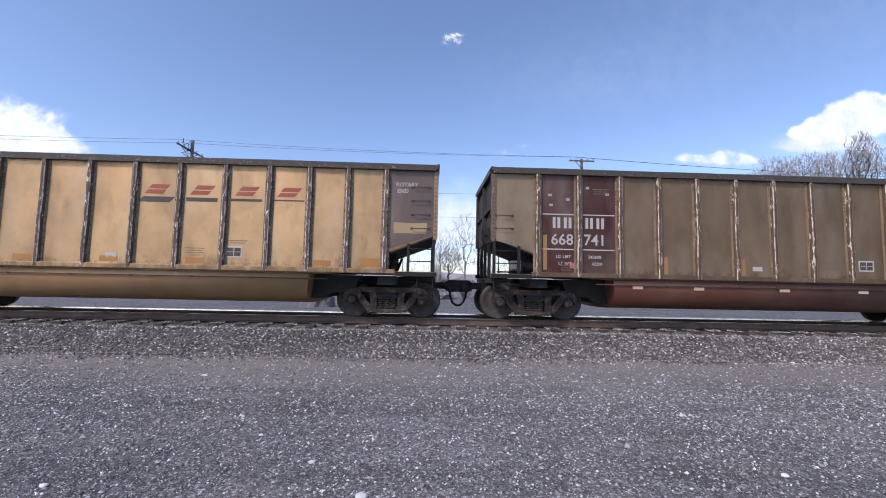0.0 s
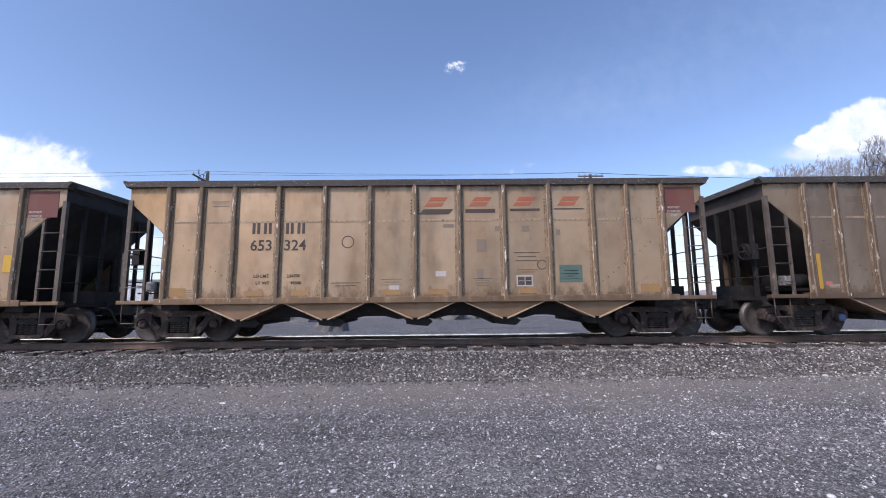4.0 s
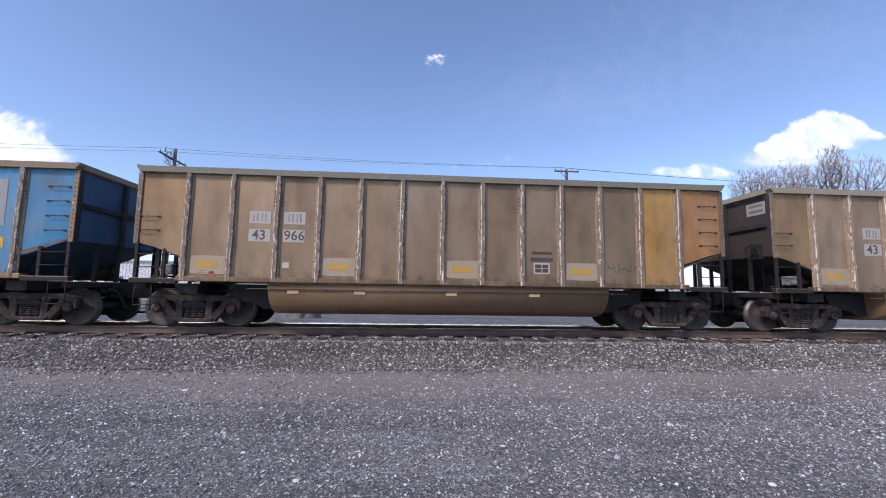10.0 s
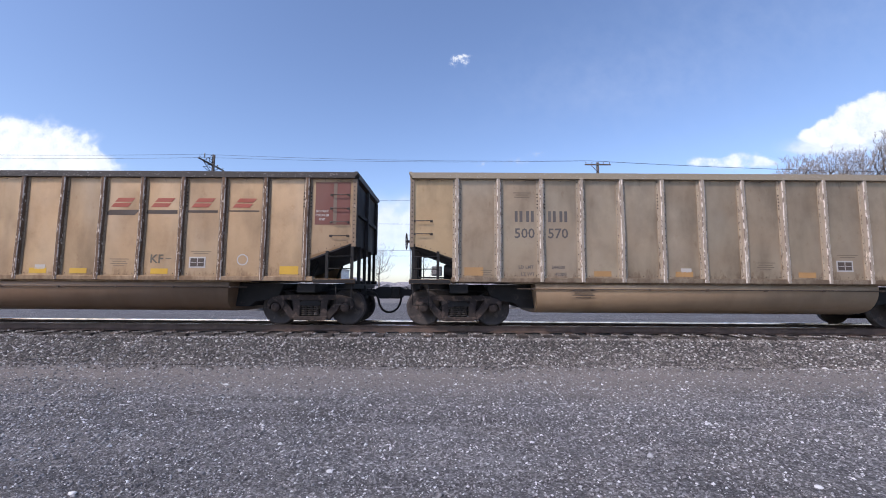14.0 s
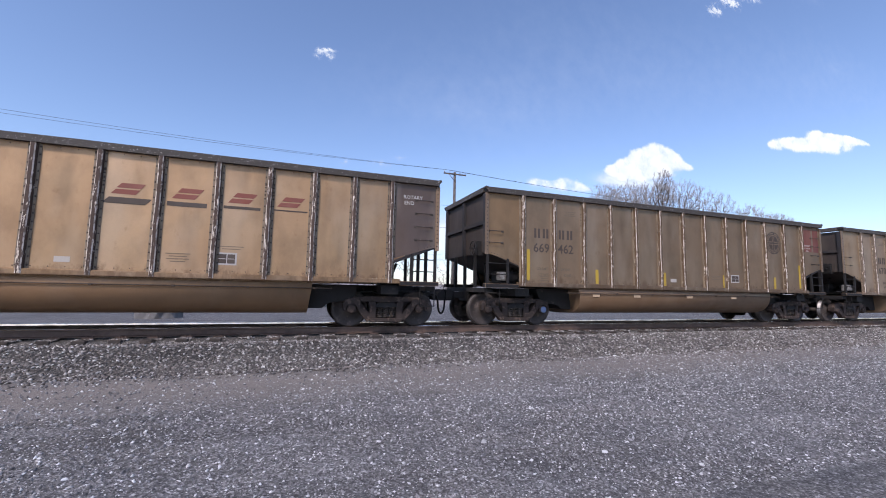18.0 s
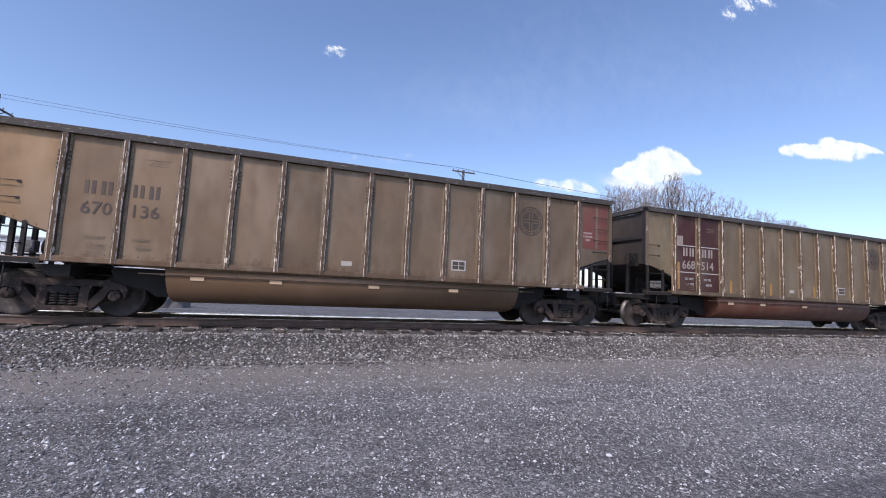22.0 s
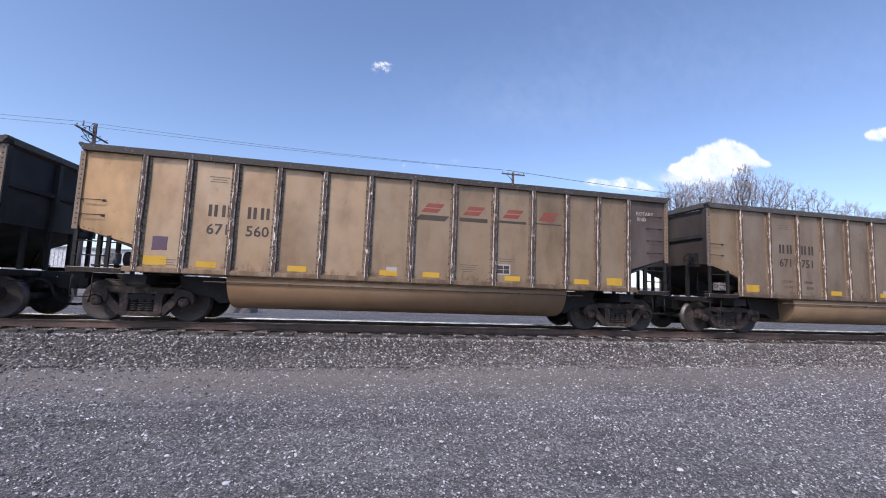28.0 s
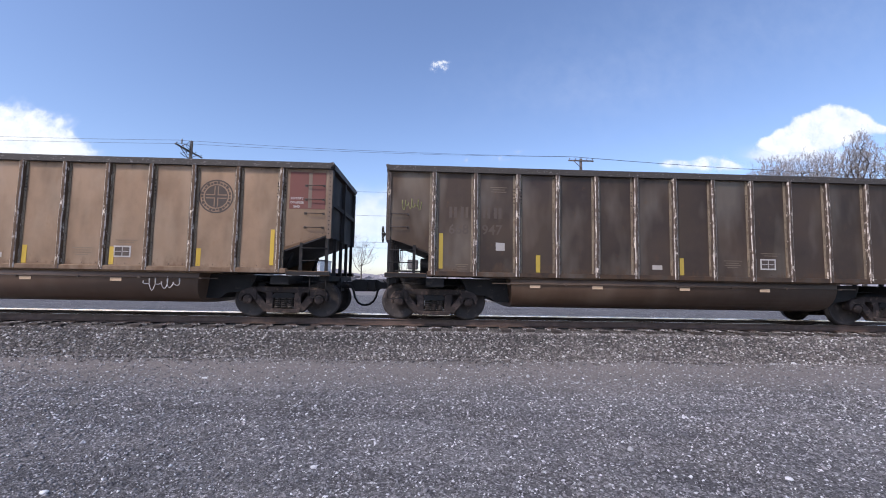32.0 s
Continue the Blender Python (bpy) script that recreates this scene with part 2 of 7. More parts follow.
def ground_material(name, dark, light, path=None, speck=True):
    m, nt, b = mat(name)
    vec = coords(nt, shift=False)
    wide = noise_of(nt, vec, 0.35, 5, 0.6)
    c = mix(nt, ramp(nt, wide, [(0.33, 0.0), (0.68, 1.0)]), dark, light)
    grit = node(nt, "TexVoronoi")
    grit.inputs["Scale"].default_value = 70
    nt.links.new(vec, grit.inputs["Vector"])
    tone = node(nt, "SeparateColor")
    nt.links.new(grit.outputs["Color"], tone.inputs[0])
    coarse = node(nt, "TexVoronoi")
    coarse.inputs["Scale"].default_value = 28
    nt.links.new(vec, coarse.inputs["Vector"])
    tone2 = node(nt, "SeparateColor")
    nt.links.new(coarse.outputs["Color"], tone2.inputs[0])
    c = mix(nt, ramp(nt, noise_of(nt, vec, 1.1, 5, 0.6), [(0.40, 0.0), (0.66, 0.5)]), c, (0.20, 0.185, 0.17))
    c = mix(nt, 0.9, c, ramp(nt, tone.outputs[0], [(0.0, 0.25), (0.5, 0.85), (0.86, 1.3), (1.0, 2.8)]), "MULTIPLY")
    c = mix(nt, 0.75, c, ramp(nt, tone2.outputs[1], [(0.0, 0.45), (0.6, 1.0), (0.92, 1.25), (1.0, 2.6)]), "MULTIPLY")
    lanes = ramp(nt, noise_of(nt, coords(nt, (0.10, 1.5, 1), False), 1.0, 5, 0.6), [(0.36, 0.55), (0.5, 0.95), (0.66, 1.12)])
    c = mix(nt, 0.7, c, lanes, "MULTIPLY")
    if path:
        # a beaten strip beside the ballast, with uneven edges
        xyz = node(nt, "SeparateXYZ")
        nt.links.new(vec, xyz.inputs[0])
        wob = node(nt, "Math", operation="MULTIPLY_ADD")
        wob.inputs[1].default_value = 2.2
        nt.links.new(noise_of(nt, vec, 0.45, 6, 0.65), wob.inputs[0])
        nt.links.new(xyz.outputs[1], wob.inputs[2])
        strip = ramp(nt, scaled(nt, wob.outputs[0], 0.1), [(0.76, 0.0), (0.865, 0.62), (0.95, 0.9), (1.0, 0.7)])
        c2 = mix(nt, 0.4, path, ramp(nt, tone.outputs[0], [(0.0, 0.55), (1.0, 1.35)]), "MULTIPLY")
        c = mix(nt, strip, c, c2)
    nt.links.new(c, b.inputs["Base Color"])
    b.inputs["Roughness"].default_value = 0.92
    bump(nt, b, grit.outputs["Distance"], 0.8, 0.012)
    return m


GROUND = ground_material("gravel_ground", (0.114, 0.111, 0.112), (0.222, 0.217, 0.216), (0.225, 0.203, 0.186))
BED = ground_material("ballast_bed", (0.06, 0.056, 0.054), (0.10, 0.093, 0.088))
ROAD = ground_material("road_gravel", (0.11, 0.108, 0.11), (0.155, 0.152, 0.153))


# ---- mesh helpers ----
def box(bm, x0, x1, y0, y1, z0, z1, mi=0):
    v = [bm.verts.new(p) for p in ((x0, y0, z0), (x1, y0, z0), (x1, y1, z0), (x0, y1, z0), (x0, y0, z1), (x1, y0, z1), (x1, y1, z1), (x0, y1, z1))]
    for f in ((3, 2, 1, 0), (4, 5, 6, 7), (0, 1, 5, 4), (1, 2, 6, 5), (2, 3, 7, 6), (3, 0, 4, 7)):
        bm.faces.new([v[i] for i in f]).material_index = mi
    return v


def prism(bm, outline, y0, y1, mi=0):
    """An outline in x and z, pulled out from y0 to y1."""
    a = [bm.verts.new((x, y0, z)) for x, z in outline]
    b = [bm.verts.new((x, y1, z)) for x, z in outline]
    n = len(a)
    bm.faces.new(a).material_index = mi
    bm.faces.new(b[::-1]).material_index = mi
    for i in range(n):
        j = (i + 1) % n
        bm.faces.new((a[j], a[i], b[i], b[j])).material_index = mi


def tube(bm, pts, r, sides=6, mi=0):
    """A round bar through points; r is one radius or one for each point."""
    pts = [Vector(p) for p in pts]
    rs = r if isinstance(r, (list, tuple)) else [r] * len(pts)
    rings = []
    for i, p in enumerate(pts):
        d = (pts[min(i + 1, len(pts) - 1)] - pts[max(i - 1, 0)]).normalized()
        u = d.cross(Vector((0.31, 0.52, 0.79))).normalized()
        w = d.cross(u)
        rings.append([bm.verts.new(p + (u * math.cos(k * 2 * math.pi / sides) + w * math.sin(k * 2 * math.pi / sides)) * rs[i]) for k in range(sides)])
    for a, b in zip(rings, rings[1:]):
        for k in range(sides):
            f = bm.faces.new((a[k], a[(k + 1) % sides], b[(k + 1) % sides], b[k]))
            f.material_index, f.smooth = mi, True
    bm.faces.new(rings[0][::-1]).material_index = mi
    bm.faces.new(rings[-1]).material_index = mi


def lathe(bm, profile, sides, y=0.0, cx=0.0, cz=0.0, mi=0, tread=None):
    """A profile of (radius, y) turned round a line along y."""
    rings = []
    for r, py in profile:
        rings.append([bm.verts.new((cx + r * math.cos(k * 2 * math.pi / sides), y + py, cz + r * math.sin(k * 2 * math.pi / sides))) for k in range(sides)])
    for i, (a, b) in enumerate(zip(rings, rings[1:])):
        for k in range(sides):
            f = bm.faces.new((a[k], a[(k + 1) % sides], b[(k + 1) % sides], b[k]))
            f.material_index = mi if tread is None or i not in tread[0] else tread[1]
            f.smooth = True
    for ring in (rings[0][::-1], rings[-1]):
        if profile[0][0] > 0.001:
            bm.faces.new(ring).material_index = mi


def mesh_of(name, bm, *materials, fix=True):
    if fix:
        bmesh.ops.recalc_face_normals(bm, faces=bm.faces)
    me = bpy.data.meshes.new(name)
    bm.to_mesh(me)
    bm.free()
    for m in materials:
        me.materials.append(m)
    return me


def part(name, data, parent, label="", colour=None, at=None):
    """Links a mesh as one part under a thing or a part."""
    ob = new(name, data)
    ob.parent = parent
    if at is not None:
        ob.matrix_basis = at if isinstance(at, Matrix) else Matrix.Translation(at)
    if colour:
        ob.color = (*colour, 1)
    if label:
        tagged(ob, label)
    return ob


def built(name, build, *materials):
    bm = bmesh.new()
    build(bm)
    return mesh_of(name, bm, *materials)

# ---- ground, ballast and track ----
def ground_sheet():
    xs = [-2500, -1200, -500, -200, -90, -60] + [-40 + i for i in range(0, 91)] + [60, 90, 200, 500, 1200, 2500]
    ys = [-600, -200, -60, -20, -8, -2, 0, 1] + [2 + 0.4 * i for i in range(18)] + [10, 13, 14.5, 16, 20, 26, 34, 50, 90, 200, 500, 1200, 3000]
    vs, fs = [], []
    for y in ys:
        for x in xs:
            near = 1 <= y <= 9.2 and abs(x) < 45
            lump = noise.noise(Vector((x * 0.23, y * 0.5, 3.1))) * 0.035 + noise.noise(Vector((x * 0.9, y * 1.6, 8.7))) * 0.012 if near else 0.0
            vs.append((x, y, ground_z(y) + lump))
    n = len(xs)
    for j in range(len(ys) - 1):
        for i in range(n - 1):
            fs.append((j * n + i, j * n + i + 1, (j + 1) * n + i + 1, (j + 1) * n + i))
    me = bpy.data.meshes.new("ground")
    me.from_pydata(vs, [], fs)
    me.materials.append(GROUND)
    for p in me.polygons:
        p.use_smooth = True
    ob = new("ground", me)
    tagged(ob, "dark grey gravel ground with a beaten dirt strip", "ground", kind="structure")


ground_sheet()
TRACK_END = 372.0
BED_TOP = RAIL_Z - 0.185
BED_NEAR = [(9.0, -0.02), (9.14, 0.05), (9.5, 0.25), (9.84, BED_TOP - 0.085), (9.98, BED_TOP - 0.080), (10.12, BED_TOP - 0.085), (10.2, BED_TOP - 0.035)]


def bed_z(y):
    for (a, za), (b, zb) in zip(BED_NEAR, BED_NEAR[1:]):
        if y <= b:
            return za + (zb - za) * (y - a) / (b - a)
    return BED_TOP


def ballast_bed():
    side = BED_NEAR + [(TRACK_Y - 0.4, BED_TOP - 0.02), (TRACK_Y, BED_TOP - 0.015)]
    prof = side + [(2 * TRACK_Y - y, z) for y, z in side[::-1][1:]]
    xs = [-TRACK_END, -200, -80, -40] + [-20 + 0.8 * i for i in range(64)] + [40, 80, 200, TRACK_END]
    vs, fs = [], []
    for x in xs:
        for y, z in prof:
            j = noise.noise(Vector((x * 0.8, y * 1.4, 1.0))) * 0.04 if abs(x) < 35 and y < 9.9 else 0
            vs.append((x, y, z + j))
    n = len(prof)
    for i in range(len(xs) - 1):
        for j in range(n - 1):
            fs.append((i * n + j, (i + 1) * n + j, (i + 1) * n + j + 1, i * n + j + 1))
    me = bpy.data.meshes.new("ballast_bed")
    me.from_pydata(vs, [], fs)
    me.materials.append(BED)
    tagged(new("ballast_bed", me), "sloping bed of grey-brown crushed stone under the track", "ballast", kind="structure")


ballast_bed()


def rail_mesh():
    bm = bmesh.new()
    h = 0.172
    prof = [(-0.075, -h), (0.075, -h), (0.075, -h + 0.012), (0.012, -h + 0.032), (0.009, -0.045), (0.037, -0.036), (0.037, -0.012), (0.027, -0.001), (0.006, 0.0), (-0.016, -0.001), (-0.030, -0.004), (-0.0345, -0.010), (-0.0372, -0.042), (-0.009, -0.045), (-0.012, -h + 0.032), (-0.075, -h + 0.012)]
    ends = []
    for x in (-TRACK_END, TRACK_END):
        ends.append([bm.verts.new((x, y, z)) for y, z in prof])
    n = len(prof)
    for i in range(n):
        j = (i + 1) % n
        f = bm.faces.new((ends[0][i], ends[1][i], ends[1][j], ends[0][j]))
        f.material_index = 1 if i in (6, 7, 8, 9, 10, 11) else 0
    bm.faces.new(ends[0])
    bm.faces.new(ends[1][::-1])
    return mesh_of("rail", bm, RAILSIDE, RAILTOP)


track = new("railway_track")
track.location = (0, TRACK_Y, RAIL_Z)
tagged(track, "rusty steel rails on dark creosoted wooden sleepers in ballast", "railway track", kind="structure")
RAIL = rail_mesh()
for side in (-1, 1):
    part("rail", RAIL, track, "rusty steel rail with a polished running surface", at=pose(0, side * 0.755, 0, 0, 0, 0 if side > 0 else 180))


# ---- train car pieces ----
HALF = 7.17
SIDE_Y = -1.57
POST_X = [-6.06, -5.035, -3.995, -3.01, -2.025, -1.035, -0.045, 0.945, 1.935, 2.93, 3.935, 4.975, 6.0]
POST_WIDE = [-5.96, -5.06, -4.11, -3.18, -2.15, -1.09, -0.04, 1.01, 2.09, 3.13, 4.10, 5.03, 5.95]
WIDE_CARS = (0, 12, 14, 19)      # a second builder's cars, with wider middle bays
HOP_X = [-6.11, -5.33, -4.51, -3.42, -2.29, -1.19, -0.08, 1.01, 2.11, 3.22, 4.30, 5.16, 6.04]


def rivet(bm, x, y, z, r=0.016, mi=1):
    top = bm.verts.new((x, y - 0.012, z))
    ring = [bm.verts.new((x + r * math.cos(a), y, z + r * math.sin(a))) for a in (0.4, 1.65, 2.9, 4.15, 5.4)]
    for i in range(5):
        bm.faces.new((ring[i], ring[(i + 1) % 5], top)).material_index = mi


def post_mesh(z0, z1, seed, studded=False, corner=None, stud=0.012):
    """A hat-shaped stake with rubbed corners and riveted flanges."""
    rnd = random.Random(seed)
    bm = bmesh.new()
    w = 0.060
    box(bm, -w - 0.048, w + 0.048, SIDE_Y - 0.014, SIDE_Y + 0.001, z0, z1, 1)
    y0, y1 = SIDE_Y - 0.014, SIDE_Y - 0.095
    prof = [(-w, y0), (-w + 0.012, y1 + 0.014), (-w + 0.031, y1), (w - 0.031, y1), (w - 0.012, y1 + 0.014), (w, y0)]
    zs = [z0 - 0.10, z0 + 0.03] + [z0 + (z1 - z0) * u for u in (0.2, 0.4, 0.6, 0.8, 1.0)]
    rings = []
    for z in zs:
        dx, dy = rnd.uniform(-0.007, 0.007), rnd.uniform(-0.005, 0.005)
        rings.append([bm.verts.new((x + dx, y + dy, z)) for x, y in prof])
    for a, b in zip(rings, rings[1:]):
        for i in range(5):
            bm.faces.new((a[i], a[i + 1], b[i + 1], b[i])).material_index = 3 if i in (1, 3) else 0
    bm.faces.new(rings[0][::-1])
    bm.faces.new(rings[-1])
    n = int((z1 - z0) / 0.155)
    for i in range(n):
        z = z0 + 0.07 + (z1 - z0 - 0.14) * i / (n - 1)
        for x in (-w - 0.028, w + 0.028):
            rivet(bm, x, SIDE_Y - 0.014, z + rnd.uniform(-0.012, 0.012), stud, 2)
    if studded:
        for i in range(5):
            for x in (-w - 0.028, w + 0.028):
                rivet(bm, x, SIDE_Y - 0.014, z1 - 0.38 - 0.085 * i, 0.022, 2)
    return mesh_of("post", bm, POST, FLANGE, RIVET, corner or RUBBED)


def panel_mesh(x0, x1, low, z1, rivets=True):
    """A side sheet; low is one height or a list of (x, z) along its lower edge."""
    bm = bmesh.new()
    edge = [(x0, low), (x1, low)] if isinstance(low, float) else low
    prism(bm, edge + [(x1, z1), (x0, z1)], SIDE_Y, SIDE_Y + 0.014)
    if rivets:
        n = max(3, int((x1 - x0) / 0.26))
        for i in range(n):
            rivet(bm, x0 + 0.09 + (x1 - x0 - 0.18) * i / (n - 1), SIDE_Y, z1 - 0.05, 0.013)
        for (ax, az), (bx, bz) in zip(edge, edge[1:]):
            for i in range(n):
                u = (i + 0.5) / n
                rivet(bm, ax + (bx - ax) * u, SIDE_Y, az + (bz - az) * u + 0.05, 0.013)
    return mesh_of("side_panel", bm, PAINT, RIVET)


def chord_mesh(z0, z1, half):
    bm = bmesh.new()
    y0, y1 = SIDE_Y - 0.10, SIDE_Y + 0.08
    for s in (1, -1):
        n = 15
        rows = []
        for i in range(n + 1):
            x = -half + 2 * half * i / n
            w = noise.noise(Vector((x * 1.3, s * 4.0, 2.0))) * 0.014
            rows.append([bm.verts.new((x, s * (y0 + w), z0)), bm.verts.new((x, s * y1, z0)), bm.verts.new((x, s * y1, z1 + w)), bm.verts.new((x, s * (y0 + w), z1 + w))])
        for a, b in zip(rows, rows[1:]):
            for k in range(4):
                bm.faces.new((a[k], b[k], b[(k + 1) % 4], a[(k + 1) % 4]))
        bm.faces.new(rows[0])
        bm.faces.new(rows[-1][::-1])
    for s in (1, -1):
        box(bm, min(s * (half + 0.07), s * (half - 0.14)), max(s * (half + 0.07), s * (half - 0.14)), y1 + 0.003, -y1 - 0.003, z0 + 0.02, z1 + 0.012)
        for e in (1, -1):
            prism(bm, [(s * (half + 0.002), z0 + 0.03), (s * (half + 0.075), z1 - 0.03), (s * (half + 0.065), z1 + 0.014), (s * (half + 0.002), z1 + 0.014)], min(e * y0, e * y1), max(e * y0, e * y1))
    return mesh_of("top_chord", bm, CHORD)


def wheelset_mesh():
    bm = bmesh.new()
    R = 0.457
    for s in (-1, 1):
        prof = [(0.03, 0.07), (0.12, 0.07), (0.15, 0.03), (0.30, 0.005), (0.375, 0.045), (R - 0.03, 0.06), (R, 0.05), (R + 0.004, -0.06), (R + 0.024, -0.075), (R + 0.010, -0.09), (0.385, -0.085), (0.37, -0.05), (0.30, -0.03), (0.15, -0.03), (0.12, -0.09), (0.03, -0.09)]
        lathe(bm, [(r, s * y) for r, y in prof], 40, y=s * 0.735, tread=((6,), 1))
    lathe(bm, [(0.085, -0.68), (0.085, 0.68)], 12)
    for s in (-1, 1):
        lathe(bm, [(0.075, s * 0.78), (0.085, s * 1.02), (0.115, s * 1.03), (0.115, s * 1.13), (0.10, s * 1.155), (0.03, s * 1.16)], 20, mi=2)
        for k in range(3):
            a = k * 2 * math.pi / 3
            lathe(bm, [(0.018, s * 1.155), (0.018, s * 1.18)], 6, cx=0.06 * math.cos(a), cz=0.06 * math.sin(a), mi=2)
    return mesh_of("wheelset", bm, WHEEL, TREAD, TRUCK)


BASE = 0.875     # half the wheel base


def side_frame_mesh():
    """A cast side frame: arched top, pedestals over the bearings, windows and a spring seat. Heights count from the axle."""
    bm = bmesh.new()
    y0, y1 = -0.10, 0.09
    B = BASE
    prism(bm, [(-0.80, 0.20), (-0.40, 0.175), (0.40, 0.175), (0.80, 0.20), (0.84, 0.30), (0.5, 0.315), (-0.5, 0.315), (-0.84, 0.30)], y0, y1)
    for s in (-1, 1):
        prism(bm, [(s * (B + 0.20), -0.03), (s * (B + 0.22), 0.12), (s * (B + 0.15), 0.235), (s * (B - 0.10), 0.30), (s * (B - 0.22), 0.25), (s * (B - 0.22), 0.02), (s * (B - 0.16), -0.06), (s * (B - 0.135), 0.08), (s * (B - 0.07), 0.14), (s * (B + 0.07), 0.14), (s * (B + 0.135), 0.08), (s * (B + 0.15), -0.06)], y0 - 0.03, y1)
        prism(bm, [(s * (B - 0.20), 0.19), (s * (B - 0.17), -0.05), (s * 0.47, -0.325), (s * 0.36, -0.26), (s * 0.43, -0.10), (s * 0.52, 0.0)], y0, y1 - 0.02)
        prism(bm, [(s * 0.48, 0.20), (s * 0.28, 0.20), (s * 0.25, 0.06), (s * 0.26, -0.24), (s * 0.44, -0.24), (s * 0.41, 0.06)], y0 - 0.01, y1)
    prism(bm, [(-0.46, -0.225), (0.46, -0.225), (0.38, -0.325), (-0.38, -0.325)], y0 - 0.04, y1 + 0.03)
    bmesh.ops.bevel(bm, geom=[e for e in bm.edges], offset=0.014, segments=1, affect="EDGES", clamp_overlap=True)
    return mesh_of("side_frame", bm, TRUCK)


def spring_mesh():
    bm = bmesh.new()
    pts = []
    for i in range(50):
        a = i * 2 * math.pi / 10
        pts.append((0.070 * math.cos(a), 0.070 * math.sin(a), -0.215 + 0.255 * i / 49))
    tube(bm, pts, 0.019, 5)
    return mesh_of("spring", bm, SPRING)


def bolster_mesh():
    bm = bmesh.new()
    prism(bm, [(-0.27, 0.045), (0.27, 0.045), (0.26, 0.12), (0.2, 0.165), (-0.2, 0.165), (-0.26, 0.12)], -1.12, 1.12)
    lathe(bm, [(0.2, 0.0), (0.2, 0.001)], 12)
    box(bm, -0.16, 0.16, -0.3, 0.3, 0.20, 0.32)
    for s in (-1, 1):
        box(bm, s * 0.44 - 0.05, s * 0.44 + 0.05, -0.85, 0.85, -0.14, -0.04)
        for e in (-1, 1):
            box(bm, s * 0.47 - 0.03, s * 0.47 + 0.03, e * 0.735 - 0.05, e * 0.735 + 0.05, -0.2, 0.05)
    return mesh_of("bolster", bm, DARK)


def coupler_mesh():
    bm = bmesh.new()
    box(bm, 6.6, 7.52, -0.075, 0.075, 0.74, 0.92)
    box(bm, 7.10, 7.22, -0.22, 0.22, 0.66, 1.02)
    prism(bm, [(7.50, 0.70), (7.62, 0.66), (7.86, 0.66), (7.93, 0.72), (7.93, 0.93), (7.84, 0.99), (7.60, 0.99), (7.50, 0.94)], -0.14, 0.05)
    prism(bm, [(7.60, 0.71), (7.80, 0.69), (7.80, 0.96), (7.60, 0.96)], 0.06, 0.17)
    tube(bm, [(7.26, -1.2, 0.82), (7.26, -0.5, 0.78), (7.45, -0.3, 0.98)], 0.016, 5)
    bmesh.ops.bevel(bm, geom=[e for e in bm.edges if e.calc_length() > 0.1], offset=0.014, segments=1, affect="EDGES", clamp_overlap=True)
    return mesh_of("coupler", bm, DARK)


def hose_mesh():
    bm = bmesh.new()
    pts = [(7.25, -0.50, 0.86), (7.45, -0.50, 0.86), (7.56, -0.48, 0.80), (7.61, -0.44, 0.66), (7.64, -0.38, 0.50), (7.70, -0.28, 0.37), (7.79, -0.14, 0.30), (7.872, -0.01, 0.285)]
    tube(bm, pts, 0.030, 7)
    box(bm, 7.19, 7.30, -0.56, -0.46, 0.80, 0.88)
    return mesh_of("air_hose", bm, DARK)


def grab_mesh(length=0.62):
    """A bent round bar that stands off the sheet."""
    bm = bmesh.new()
    h = length / 2
    tube(bm, [(-h, 0, 0), (-h, -0.06, 0), (-h + 0.02, -0.075, 0), (h - 0.02, -0.075, 0), (h, -0.06, 0), (h, 0, 0)], 0.0105, 6)
    for s in (-1, 1):
        box(bm, s * h - 0.035, s * h + 0.035, -0.01, 0, -0.028, 0.028)
    return mesh_of("grab_iron", bm, GRIP)


def brake_wheel_mesh():
    bm = bmesh.new()
    pts = [(0, 0.20 * math.cos(a), 0.20 * math.sin(a)) for a in [i * math.pi / 10 for i in range(21)]]
    tube(bm, pts, 0.015, 6)
    for k in range(5):
        a = k * 2 * math.pi / 5
        tube(bm, [(0.04, 0, 0), (0, 0.19 * math.cos(a), 0.19 * math.sin(a))], 0.011, 5)
    tube(bm, [(-0.02, 0, 0), (0.2, 0, 0)], 0.035, 8)
    box(bm, 0.10, 0.28, -0.13, 0.13, -0.2, 0.2)
    return mesh_of("brake_wheel", bm, DARK)


def brake_gear_meshes():
    bm = bmesh.new()
    tube(bm, [(-6.35, -1.15, 1.38), (-5.95, -1.15, 1.38)], 0.17, 14)
    tube(bm, [(-6.38, -0.5, 1.36), (-5.7, -0.5, 1.36)], 0.21, 14)
    tube(bm, [(-7.0, -1.2, 1.22), (-6.2, -1.2, 1.22), (-5.6, -1.1, 1.12)], 0.02, 6)
    tube(bm, [(-6.9, -0.9, 1.2), (-6.9, -0.9, 1.75), (-6.4, -0.8, 1.8)], 0.018, 6)
    box(bm, -6.5, -5.9, -1.3, -0.3, 1.13, 1.19)
    tank = mesh_of("brake_reservoir", bm, DARK)
    bm = bmesh.new()
    box(bm, -6.68, -6.42, -1.42, -1.2, 1.26, 1.5)
    tube(bm, [(-6.6, -1.45, 1.38), (-6.6, -1.36, 1.38)], 0.085, 10)
    tube(bm, [(-6.49, -1.45, 1.33), (-6.49, -1.36, 1.33)], 0.055, 10)
    bmesh.ops.bevel(bm, geom=bm.edges[:12], offset=0.02, segments=1, affect="EDGES")
    valve = mesh_of("brake_valve", bm, worn_material("cast_valve", (0.30, 0.29, 0.28), (0.12, 0.10, 0.09), 0.52, 0.6, (8, 8, 8)))
    return tank, valve


